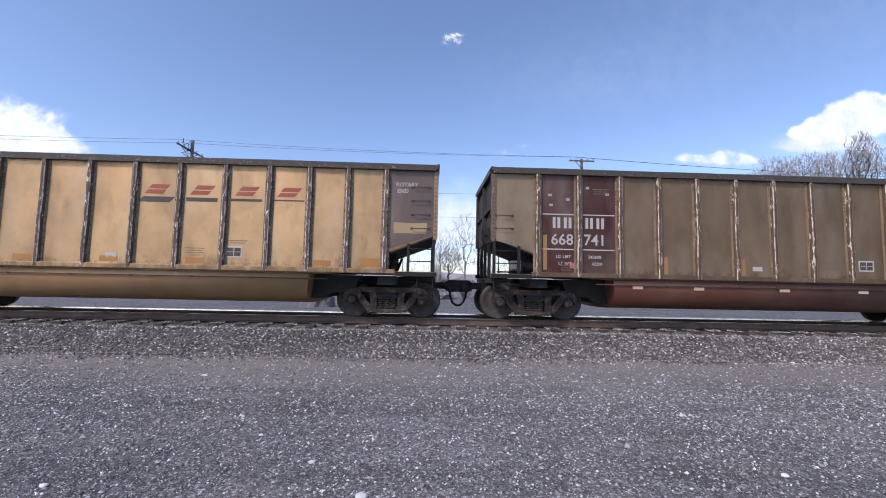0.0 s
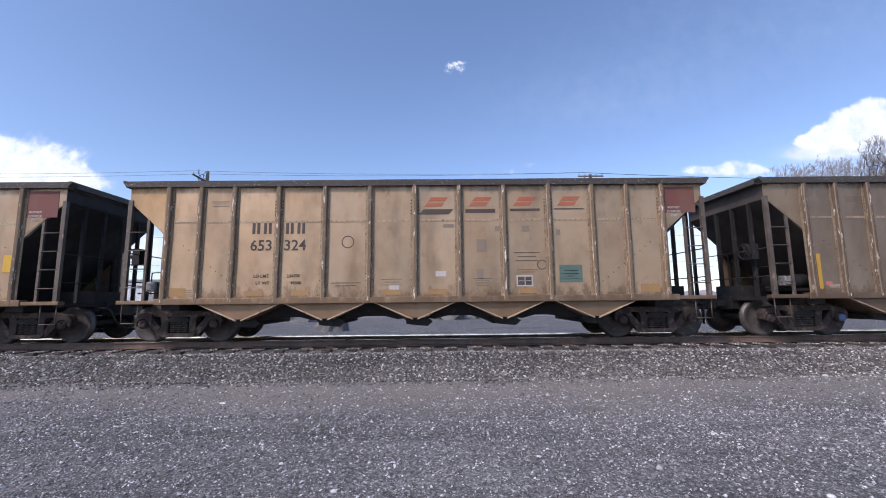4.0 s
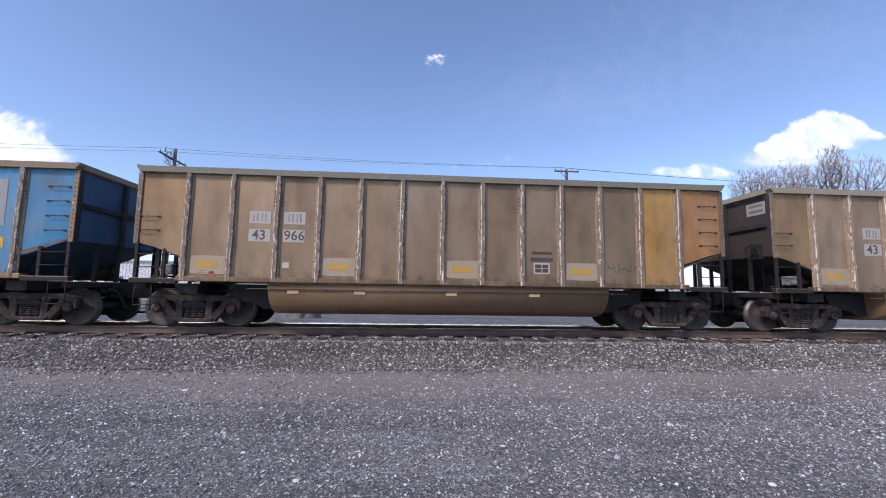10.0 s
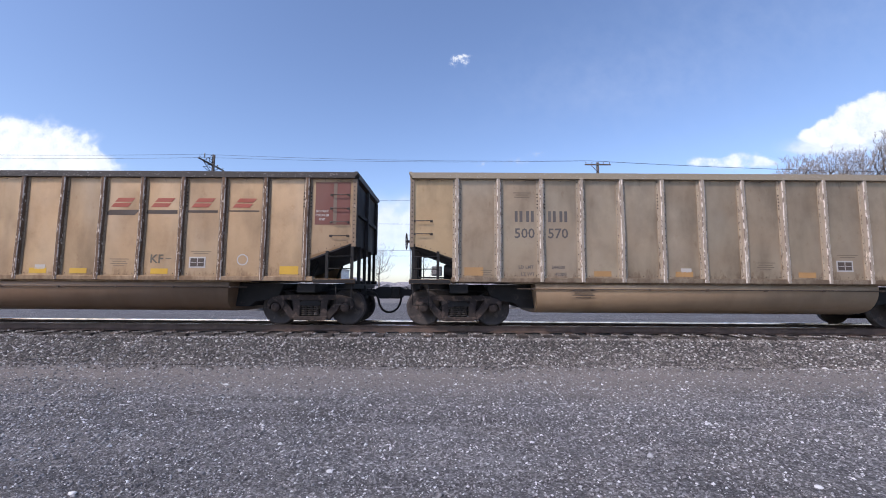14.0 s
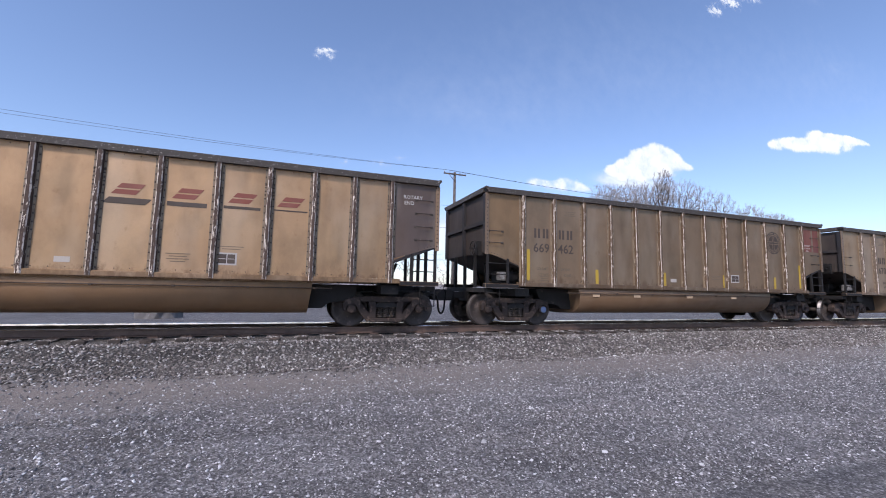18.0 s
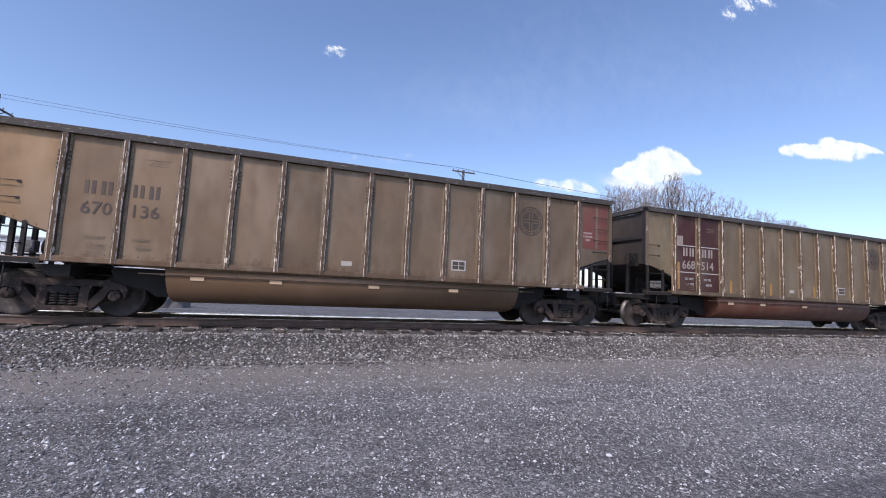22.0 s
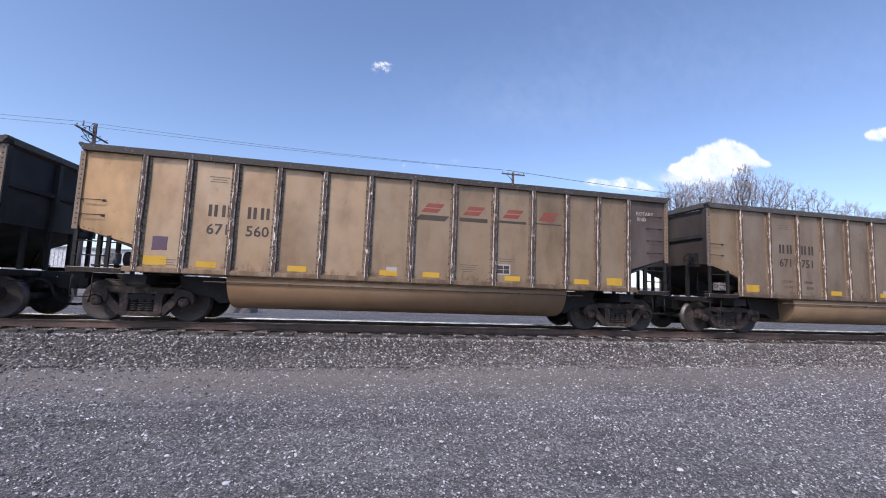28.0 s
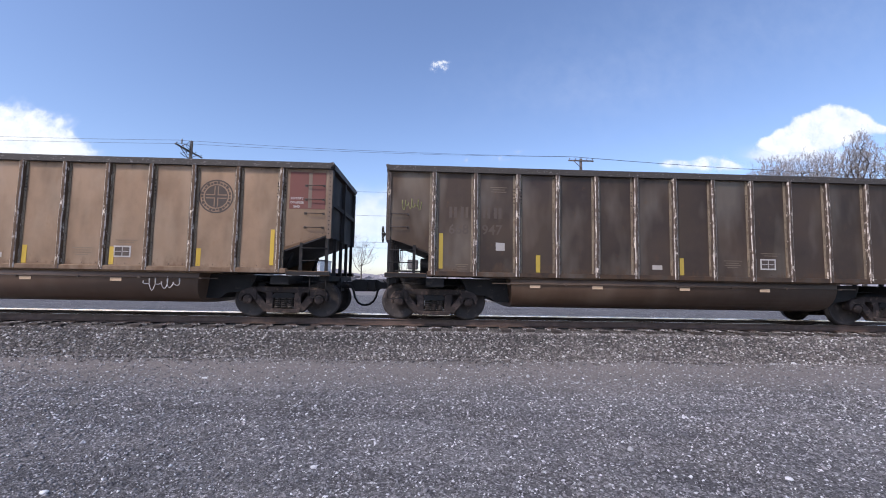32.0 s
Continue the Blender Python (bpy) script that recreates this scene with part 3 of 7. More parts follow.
WHEELSET, SIDEFRAME, SPRING_ME, BOLSTER = wheelset_mesh(), side_frame_mesh(), spring_mesh(), bolster_mesh()
COUPLER, HOSE, BRAKE_WHEEL = coupler_mesh(), hose_mesh(), brake_wheel_mesh()
GRAB, GRAB_SHORT = grab_mesh(), grab_mesh(0.42)
RESERVOIR, VALVE = brake_gear_meshes()
FLIP = pose(0, 0, 0, 0, 0, 180)
AXLES = []       # wheelset, car number


def bogie(car, k, x, bright):
    tr = part("truck", BOLSTER, car, at=(x, 0, 0.457))
    for s in (-1, 1):
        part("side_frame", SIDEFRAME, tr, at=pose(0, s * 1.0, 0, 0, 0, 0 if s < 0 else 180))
        for dx in (-0.155, 0, 0.155):
            part("spring", SPRING_ME, tr, at=(dx, s * 1.03, -0.005))
    for i, s in enumerate((-1, 1)):
        w = part("wheelset", WHEELSET, tr, at=(s * BASE, 0, 0))
        AXLES.append((w, k, (s * BASE, 0, 0)))
        if i == 1 and x < 0 and bright:
            bm = bmesh.new()
            lathe(bm, [(0.02, 0.0), (0.080, 0.0), (0.092, 0.012), (0.092, 0.03)], 14)
            part("bearing_cap", mesh_of("bearing_cap", bm, DECAL), tr, "worn blue bearing end cap", (0.06, 0.15, 0.34), (s * BASE, -1.205, 0))


# ---- gondola ----
def gondola_meshes(stakes):
    g = {}
    zt = 3.665
    g["panels"] = []
    xs = [-HALF + 0.03] + stakes + [HALF - 0.03]
    for i in range(14):
        x0, x1 = xs[i], xs[i + 1]
        low = 1.225
        if i == 0:
            low = [(x0, 1.99), (x0 + 0.35, 1.90), (x1 - 0.02, 1.66), (x1, 1.225)]
        elif i == 13:
            low = [(x0, 1.225), (x0 + 0.02, 1.70), (x1 - 0.35, 1.96), (x1, 2.06)]
        g["panels"].append(panel_mesh(x0, x1, low, zt))
    g["posts"] = [post_mesh(1.225, zt, s, s == 3, None, 0.012 if stakes is POST_X else 0.019) for s in (3, 5, 8)]
    g["chord"] = chord_mesh(3.655, 3.80, HALF)

    def sill(bm):
        for s in (1, -1):
            a, b = sorted((s * (SIDE_Y - 0.075), s * (SIDE_Y + 0.12)))
            box(bm, -6.2, 6.2, a, b, 1.105, 1.222)
            for e in (-1, 1):
                c, d = sorted((e * 6.203, e * 7.22))
                box(bm, c, d, a + 0.01, b - 0.01, 1.06, 1.17, 1)
        bmesh.ops.bevel(bm, geom=[e for e in bm.edges], offset=0.012, segments=1, affect="EDGES")
    g["sill"] = built("side_sill", sill, PAINT, DARK)

    def end(bm):
        # end sheet with stakes, and the slope sheet under it
        prism(bm, [(HALF - 0.04, 2.02), (HALF - 0.04, 3.645), (HALF - 0.06, 3.645), (HALF - 0.06, 2.05), (4.7, 1.12), (4.7, 1.08)], -1.548, 1.548)
    g["end"] = built("end_wall", end, END)

    def stake(bm):
        box(bm, HALF - 0.038, HALF + 0.05, -0.06, 0.06, 2.0, 3.64)

    def rib(bm):
        box(bm, HALF - 0.038, HALF + 0.03, -0.68, 0.68, 2.80, 2.90)
    stake_me, rib_me = built("end_stake", stake, END), built("end_rib", rib, END)
    g["end_bits"] = [("end_stake", stake_me, y) for y in (-1.5, 0.0, 1.5)] + [("end_rib", rib_me, y) for y in (-0.75, 0.75)]

    def far(bm):
        prism(bm, [(-6.07, 1.2), (6.07, 1.2), (6.07, 1.70), (HALF - 0.06, 2.03), (HALF - 0.06, 3.64), (-HALF + 0.06, 3.64), (-HALF + 0.06, 1.99), (-6.07, 1.66)], 1.555, 1.57)
        for x in stakes:
            box(bm, x - 0.058, x + 0.058, 1.572, 1.66, 1.1, 3.64)
        box(bm, -4.72, 4.72, -1.54, 1.54, 1.08, 1.14)
    g["far"] = built("far_side_and_floor", far, PAINT)

    def tub(bm):
        prof = [(-1.50, 1.10), (-1.545, 1.06), (-1.555, 0.96), (-1.55, 0.84), (-1.52, 0.72), (-1.465, 0.61), (-1.385, 0.515), (-1.27, 0.44), (-1.10, 0.385), (-0.85, 0.35), (-0.4, 0.335)]
        prof = prof + [(-y, z) for y, z in prof[::-1]]
        rings = []
        for x in (-4.16, 4.16):
            rings.append([bm.verts.new((x - math.copysign((1.10 - z) * 0.12, x), y, z)) for y, z in prof])
        for a, b in zip(rings, rings[1:]):
            for i in range(len(prof) - 1):
                bm.faces.new((a[i], a[i + 1], b[i + 1], b[i])).smooth = True
        bm.faces.new(rings[0])
        bm.faces.new(rings[1][::-1])
    g["tub"] = built("tub", tub, TUB)

    def ledge(bm):
        # pipe along the upper edge of the tub, on short brackets
        tube(bm, [(-4.6, -1.585, 0.955), (4.6, -1.585, 0.955)], 0.013, 6)
        for i in range(7):
            x = -4.2 + 1.4 * i
            box(bm, x - 0.025, x + 0.025, -1.60, -1.545, 0.93, 0.975)
    g["ledge"] = built("tub_pipe", ledge, RIVET)

    def middle(bm):
        box(bm, -7.12, 7.12, -0.33, 0.33, 0.70, 1.055)
    def bolster(bm):
        box(bm, -0.22, 0.22, -1.46, 1.46, 0.84, 1.055)
    def end_sill(bm):
        box(bm, 6.95, 7.18, -1.46, 1.46, 0.93, 1.055)
    # dark block added to stand for the shaded gap between tub and truck
    def gusset(bm):
        prism(bm, [(3.93, 0.47), (4.42, 0.47), (4.58, 0.60), (5.15, 0.68), (5.3, 1.055), (4.05, 1.055)], -1.05, 1.05)
    def pipe(bm):
        tube(bm, [(4.3, -0.9, 0.85), (7.0, -0.9, 0.92)], 0.02, 5)
    g["middle"], g["body_bolster"] = built("centre_sill", middle, DARK), built("body_bolster", bolster, DARK)
    g["ends"] = [("end_sill", built("end_sill", end_sill, DARK)), ("gusset", built("gusset", gusset, DARK)), ("brake_pipe", built("brake_pipe", pipe, DARK))]

    def ladder(bm):
        # stiles and rungs under the raised end of the side sheet
        for x in (7.13, 6.52):
            box(bm, x - 0.035, x + 0.035, SIDE_Y - 0.02, SIDE_Y + 0.035, 1.15, 2.02 if x > 7 else 1.85)
        for z in (1.42, 1.72):
            tube(bm, [(6.52, SIDE_Y - 0.03, z), (7.13, SIDE_Y - 0.03, z)], 0.013, 5)
        for x in (7.13, 6.75):
            tube(bm, [(x, SIDE_Y + 0.02, 1.05), (x, SIDE_Y + 0.02, 0.55)], 0.013, 5)
        tube(bm, [(7.13, SIDE_Y + 0.02, 0.55), (6.75, SIDE_Y + 0.02, 0.55)], 0.013, 5)
    g["ladder"] = built("ladder", ladder, DARK)

    def corner(bm):
        box(bm, HALF - 0.055, HALF + 0.045, SIDE_Y - 0.035, SIDE_Y - 0.001, 1.96, 3.64)
        for i in range(15):
            rivet(bm, HALF - 0.01, SIDE_Y - 0.035, 2.08 + i * 0.105, 0.02)
    g["corner"] = built("corner_post", corner, CORNER, RIVET)

    def prop(bm):
        box(bm, HALF - 0.08, HALF, -0.04, 0.04, 1.06, 2.02)
    prop_me = built("stanchion", prop, DARK)

    def strut(bm):
        tube(bm, [(6.0, 0, 1.1), (6.2, 0, 1.62)], 0.04, 6)
    strut_me = built("strut", strut, DARK)
    g["props"] = [("stanchion", prop_me, y) for y in (-0.75, 0.0, 0.75, 1.5)] + [("strut", strut_me, y) for y in (-1.2, 1.2)]
    return g


def hopper_meshes():
    g = {}
    zt, zb = 3.83, 1.08
    xs = [-7.10] + HOP_X + [7.07]
    g["panels"] = []
    for i in range(14):
        x0, x1 = xs[i], xs[i + 1]
        low = zb
        if i == 0:
            low = [(x0, 3.46), (x1 - 0.02, 2.58), (x1, zb)]
        elif i == 13:
            low = [(x0, zb), (x0 + 0.02, 2.58), (x1, 3.46)]
        g["panels"].append(panel_mesh(x0, x1, low, zt))
    g["posts"] = [post_mesh(zb, zt, s, s == 4, SCUFFED) for s in (4, 6, 9)]
    g["chord"] = chord_mesh(3.81, 3.96, 7.17)

    def seam(bm):
        for x0, x1 in zip(HOP_X, HOP_X[1:]):
            box(bm, x0 + 0.11, x1 - 0.11, SIDE_Y - 0.008, SIDE_Y - 0.001, 2.915, 2.965)
            n = 7
            for i in range(n):
                rivet(bm, x0 + 0.15 + (x1 - x0 - 0.3) * i / (n - 1), SIDE_Y - 0.008, 2.94, 0.013)
    g["seam"] = built("riveted_seam", seam, FLANGE, RIVET)

    def slant_rivets(bm):
        for s in (-1, 1):
            for i in range(12):
                x, z = 5.72 - 1.5 * i / 11, 2.36 - 1.16 * i / 11
                if min(abs(x - q) for q in (5.16, 4.30)) > 0.10:
                    rivet(bm, s * x, SIDE_Y, z, 0.017, 0)
    g["slant"] = built("slanted_rivet_row", slant_rivets, RIVET)

    def sill(bm):
        for s in (1, -1):
            a, b = sorted((s * (SIDE_Y - 0.085), s * (SIDE_Y + 0.12)))
            box(bm, -6.3, 6.3, a, b, 0.93, 1.08)
            for e in (-1, 1):
                c, d = sorted((e * 6.303, e * 7.2))
                box(bm, c, d, a + 0.02 * (s > 0), b - 0.02 * (s < 0), 0.95, 1.04)
        bmesh.ops.bevel(bm, geom=[e for e in bm.edges], offset=0.012, segments=1, affect="EDGES")
    g["sill"] = built("side_sill", sill, PAINT)

    def end(bm):
        prism(bm, [(7.06, 3.50), (7.06, 3.44), (4.55, 1.02), (4.5, 1.06)], -1.54, 1.54)
        box(bm, 7.04, 7.06, -1.548, 1.548, 3.44, 3.82)
    g["end"] = built("slope_sheet", end, END)

    def tall(bm):
        box(bm, 6.98, 7.06, -0.04, 0.04, 1.0, 3.47)
    tall_me = built("stanchion", tall, DARK)

    def short(bm):
        box(bm, 5.9, 5.98, -0.04, 0.04, 1.0, 2.3)
    short_me = built("stanchion", short, DARK)

    def bar(bm):
        tube(bm, [(7.1, -1.5, 0), (7.1, 1.5, 0)], 0.014, 5)
    bar_me = built("crossbar", bar, DARK)

    def deck(bm):
        box(bm, 5.6, 7.1, -0.5, 0.5, 1.0, 1.3)
    g["props"] = [("stanchion", tall_me, y) for y in (-0.95, -0.32, 0.32, 0.95, 1.52)] + [("stanchion", short_me, y) for y in (-1.45, 1.45)]
    g["bars"] = bar_me
    g["deck"] = built("end_deck", deck, DARK)

    def far(bm):
        box(bm, -6.1, 6.1, 1.555, 1.57, zb, 3.81)
        for x in HOP_X:
            box(bm, x - 0.058, x + 0.058, 1.572, 1.66, 1.0, 3.81)
        for s in (-1, 1):
            prism(bm, [(s * 6.1, 2.6), (s * 6.1, 3.81), (s * 7.05, 3.81), (s * 7.05, 3.46)], 1.555, 1.57)
    g["far"] = built("far_side", far, PAINT)
    apex = [-4.30, -2.24, -0.08, 2.08, 4.30]

    def chute(bm):
        for s in (1, -1):
            a, b = sorted((s * (SIDE_Y + 0.04), s * (SIDE_Y + 0.06)))
            prism(bm, [(-0.93, 0.925), (0.93, 0.925), (0.10, 0.575), (-0.10, 0.575)], a, b)
        prism(bm, [(-1.06, 0.98), (-0.95, 0.925), (-0.14, 0.56), (-0.2, 0.56)], SIDE_Y + 0.06, -SIDE_Y - 0.06)
        prism(bm, [(1.06, 0.98), (0.95, 0.925), (0.14, 0.56), (0.2, 0.56)], SIDE_Y + 0.06, -SIDE_Y - 0.06)
    g["chute"] = built("chute", chute, PAINT)

    def lip(bm):
        for s in (-1, 1):
            prism(bm, [(s * 0.98, 0.93), (s * 0.92, 0.93), (s * 0.06, 0.560), (s * 0.06, 0.530)], SIDE_Y - 0.03, SIDE_Y + 0.039)
    g["lip"] = built("chute_flange", lip, FLANGE)

    def gate(bm):
        box(bm, -0.24, 0.24, -1.2, 1.2, 0.40, 0.56)
        prism(bm, [(-0.30, 0.56), (0.30, 0.56), (0.42, 0.47), (0.30, 0.36), (-0.14, 0.40)], -1.34, -1.22)
        tube(bm, [(0.1, -1.4, 0.5), (0.1, 1.4, 0.5)], 0.03, 6)
    g["gate"] = built("gate", gate, DARK)
    g["apex"] = apex

    def middle(bm):
        box(bm, -7.12, 7.12, -0.33, 0.33, 0.68, 1.0)
    def bolster(bm):
        box(bm, -0.22, 0.22, -1.46, 1.46, 0.80, 0.99)
    def end_sill(bm):
        box(bm, 6.95, 7.18, -1.46, 1.46, 0.90, 1.0)
    def saddle(bm):
        prism(bm, [(-0.22, 0.98), (0.22, 0.98), (0.74, 0.60), (0.80, 0.54), (0.60, 0.52), (0.30, 0.60), (-0.30, 0.60), (-0.60, 0.52), (-0.80, 0.54), (-0.74, 0.60)], -1.1, 1.1)
    def pipe(bm):
        tube(bm, [(0.2, -1.0, 0.72), (5.0, -1.0, 0.72)], 0.03, 6)
    g["middle"], g["body_bolster"] = built("centre_sill", middle, DARK), built("body_bolster", bolster, DARK)
    g["ends"] = [("end_sill", built("end_sill", end_sill, DARK)), ("brake_pipe", built("brake_pipe", pipe, DARK))]
    g["saddle"] = built("saddle_plate", saddle, DARK)

    def ladder(bm):
        box(bm, 7.02, 7.12, SIDE_Y - 0.03, SIDE_Y + 0.05, 1.0, 3.5)
        box(bm, 6.57, 6.63, SIDE_Y - 0.02, SIDE_Y + 0.03, 1.04, 3.0)
        for i in range(4):
            tube(bm, [(6.6, SIDE_Y - 0.025, 1.35 + i * 0.45), (7.07, SIDE_Y - 0.025, 1.35 + i * 0.45)], 0.013, 5)
        for x in (7.1, 6.72):
            tube(bm, [(x, SIDE_Y + 0.02, 0.96), (x, SIDE_Y + 0.02, 0.5)], 0.013, 5)
        tube(bm, [(7.1, SIDE_Y + 0.02, 0.5), (6.72, SIDE_Y + 0.02, 0.5)], 0.013, 5)
    g["ladder"] = built("ladder", ladder, LADDER)
    return g


GON, GON_WIDE, HOP = gondola_meshes(POST_X), gondola_meshes(POST_WIDE), hopper_meshes()
# ---- beyond the track ----
def simple(name, label, category, kind=""):
    ob = new(name)
    return tagged(ob, label, category, kind=kind)


def plain(name, colour, rough=0.7, vary=0.25, scale=2.0, metal=0.0):
    return worn_material(name, colour, tuple(v * (1 - vary) for v in colour), 0.52, rough, (scale, scale, scale), metal)


ROAD_Y0, ROAD_Y1 = 22.0, 46.0


def road():
    vs, fs = [], []
    xs = [-600, -200, -80] + [-60 + 5 * i for i in range(25)] + [80, 200, 600]
    for x in xs:
        j = noise.noise(Vector((x * 0.11, 0.3, 5))) * 0.8
        vs += [(x, ROAD_Y0 + j, -0.095), (x, ROAD_Y1 + j, -0.095)]
    for i in range(len(xs) - 1):
        fs.append((2 * i, 2 * i + 2, 2 * i + 3, 2 * i + 1))
    me = bpy.data.meshes.new("road")
    me.from_pydata(vs, [], fs)
    me.materials.append(ROAD)
    tagged(new("road", me), "pale grey gravel road beyond the track", "road", kind="structure")


road()
INSUL = plain("brown_insulator", (0.16, 0.10, 0.08), 0.3)
GREYBOX = plain("grey_metal", (0.34, 0.35, 0.36), 0.5, 0.2)


def utility_pole(x, y, top, arms, label, extra=False, yaw=0):
    """A round wooden pole; arms: (z, half length, along x or y)."""
    th = simple("utility_pole", label, "utility pole")
    th.location = (x, y, -0.1)
    bm = bmesh.new()
    tube(bm, [(0, 0, 0), (0.02, 0, top * 0.5), (0.03, 0.01, top + 0.1)], [0.19, 0.16, 0.13], 12)
    part("pole", mesh_of("pole", bm, WOOD), th)
    for z, h, along in arms:
        bm = bmesh.new()
        if along == "x":
            box(bm, -h, h, -0.17, -0.06, z - 0.06, z + 0.06)
        else:
            box(bm, -0.17, -0.06, -h, h, z - 0.06, z + 0.06)
        part("crossarm", mesh_of("crossarm", bm, WOOD), th)
        bm = bmesh.new()
        for s in (-1, 1):
            a = (s * h * 0.6, -0.19, z - 0.03) if along == "x" else (-0.19, s * h * 0.6, z - 0.03)
            if along == "x" and s > 0:
                continue
            b = (0, -0.16, z - 0.75) if along == "x" else (-0.16, 0, z - 0.75)
            tube(bm, [a, b], 0.035, 5)
        part("brace", mesh_of("brace", bm, WOOD), th)
        for u in (-0.92, -0.45, 0.45, 0.92):
            bm = bmesh.new()
            px, py = (u * h, -0.11) if along == "x" else (-0.11, u * h)
            tube(bm, [(px, py, z + 0.06), (px, py, z + 0.14), (px, py, z + 0.15), (px, py, z + 0.24)], [0.015, 0.015, 0.05, 0.035], 8)
            part("insulator", mesh_of("insulator", bm, INSUL), th)
    if extra:
        bm = bmesh.new()
        for i in range(4):
            z = top - 0.2 - 0.28 * i
            u = (-1) ** i * 0.35
            tube(bm, [(0, 0, z), (u * 0.5, -0.5, z + 0.15), (u, -0.9 + 0.2 * i, z - 0.05), (u * 0.7, -1.1, z - 0.35), (u * 0.2, -0.7, z - 0.55), (0, -0.1, z - 0.5)], 0.03, 5)
        part("jumper_cable", mesh_of("jumper_cable", bm, CABLE), th)
        for i, (dx, dy, dz) in enumerate(((-0.25, -1.0, -0.2), (0.28, -0.6, -0.25), (-0.2, 0.3, 0.1))):
            bm = bmesh.new()
            tube(bm, [(dx, dy, top + dz - 0.3), (dx, dy, top + dz + 0.12), (dx, dy, top + dz + 0.2)], [0.06, 0.06, 0.02], 8)
            part("cutout", mesh_of("cutout", bm, GREYBOX), th)
    return th


PA = (-0.588 * 38, 38.0)
PB = (0.385 * 38, 38.0)
utility_pole(*PA, 14.3, ((13.45, 2.1, "y"),), "weathered wooden utility pole with crossarm and looped cables", True)
utility_pole(*PB, 13.75, ((13.62, 1.22, "x"),), "wooden utility pole with one plain crossarm")


def wire(a, b, sag, label="thin black overhead wire", r=0.014):
    bm = bmesh.new()
    a, b = Vector(a), Vector(b)
    n = 18
    pts = []
    for i in range(n + 1):
        u = i / n
        p = a.lerp(b, u)
        p.z -= sag * 4 * u * (1 - u)
        pts.append(p)
    tube(bm, pts, r, 4)
    tagged(new("overhead_wire", mesh_of("overhead_wire", bm, CABLE)), label, "wire", group="overhead wires")


ax, ay = PA
bx, by = PB
step = Vector((bx - ax, by - ay, 0))
for off, dz in (((-0.1, -1.9), 0.0), ((-0.1, -0.9), 0.02)):
    a = (ax + off[0], ay + off[1], 13.75 + dz)
    b = (bx + (-1.1 if dz == 0 else -0.5), by - 0.1, 13.9)
    wire((ax - 52, ay - 2.0 + off[1], 13.9), a, 0.5)
    wire(a, b, 0.25)
    wire(b, (bx + 56, by + 5, 14.6 + dz), 0.5)
for z0, z1, g0 in ((10.2, 10.2, 0.3), (7.95, 7.95, 0.3)):
    wire((ax - 50, ay - 2, z0), (ax, ay - 0.18, z0), 0.4)
    wire((ax, ay - 0.18, z0), (bx, by - 0.18, z1), g0)
    wire((bx, by - 0.18, z1), (bx + 56, by + 5, z1 + 0.6), 0.5)
# a farther line, whose poles stand out of sight on both sides
for x in (-95.0, 105.0):
    utility_pole(x, 62.0, 8.2, ((7.9, 0.9, "y"),), "far wooden utility pole carrying two cables")
for z in (7.85, 7.0):
    wire((-95, 62, z), (105, 62, z), 0.55, r=0.02)


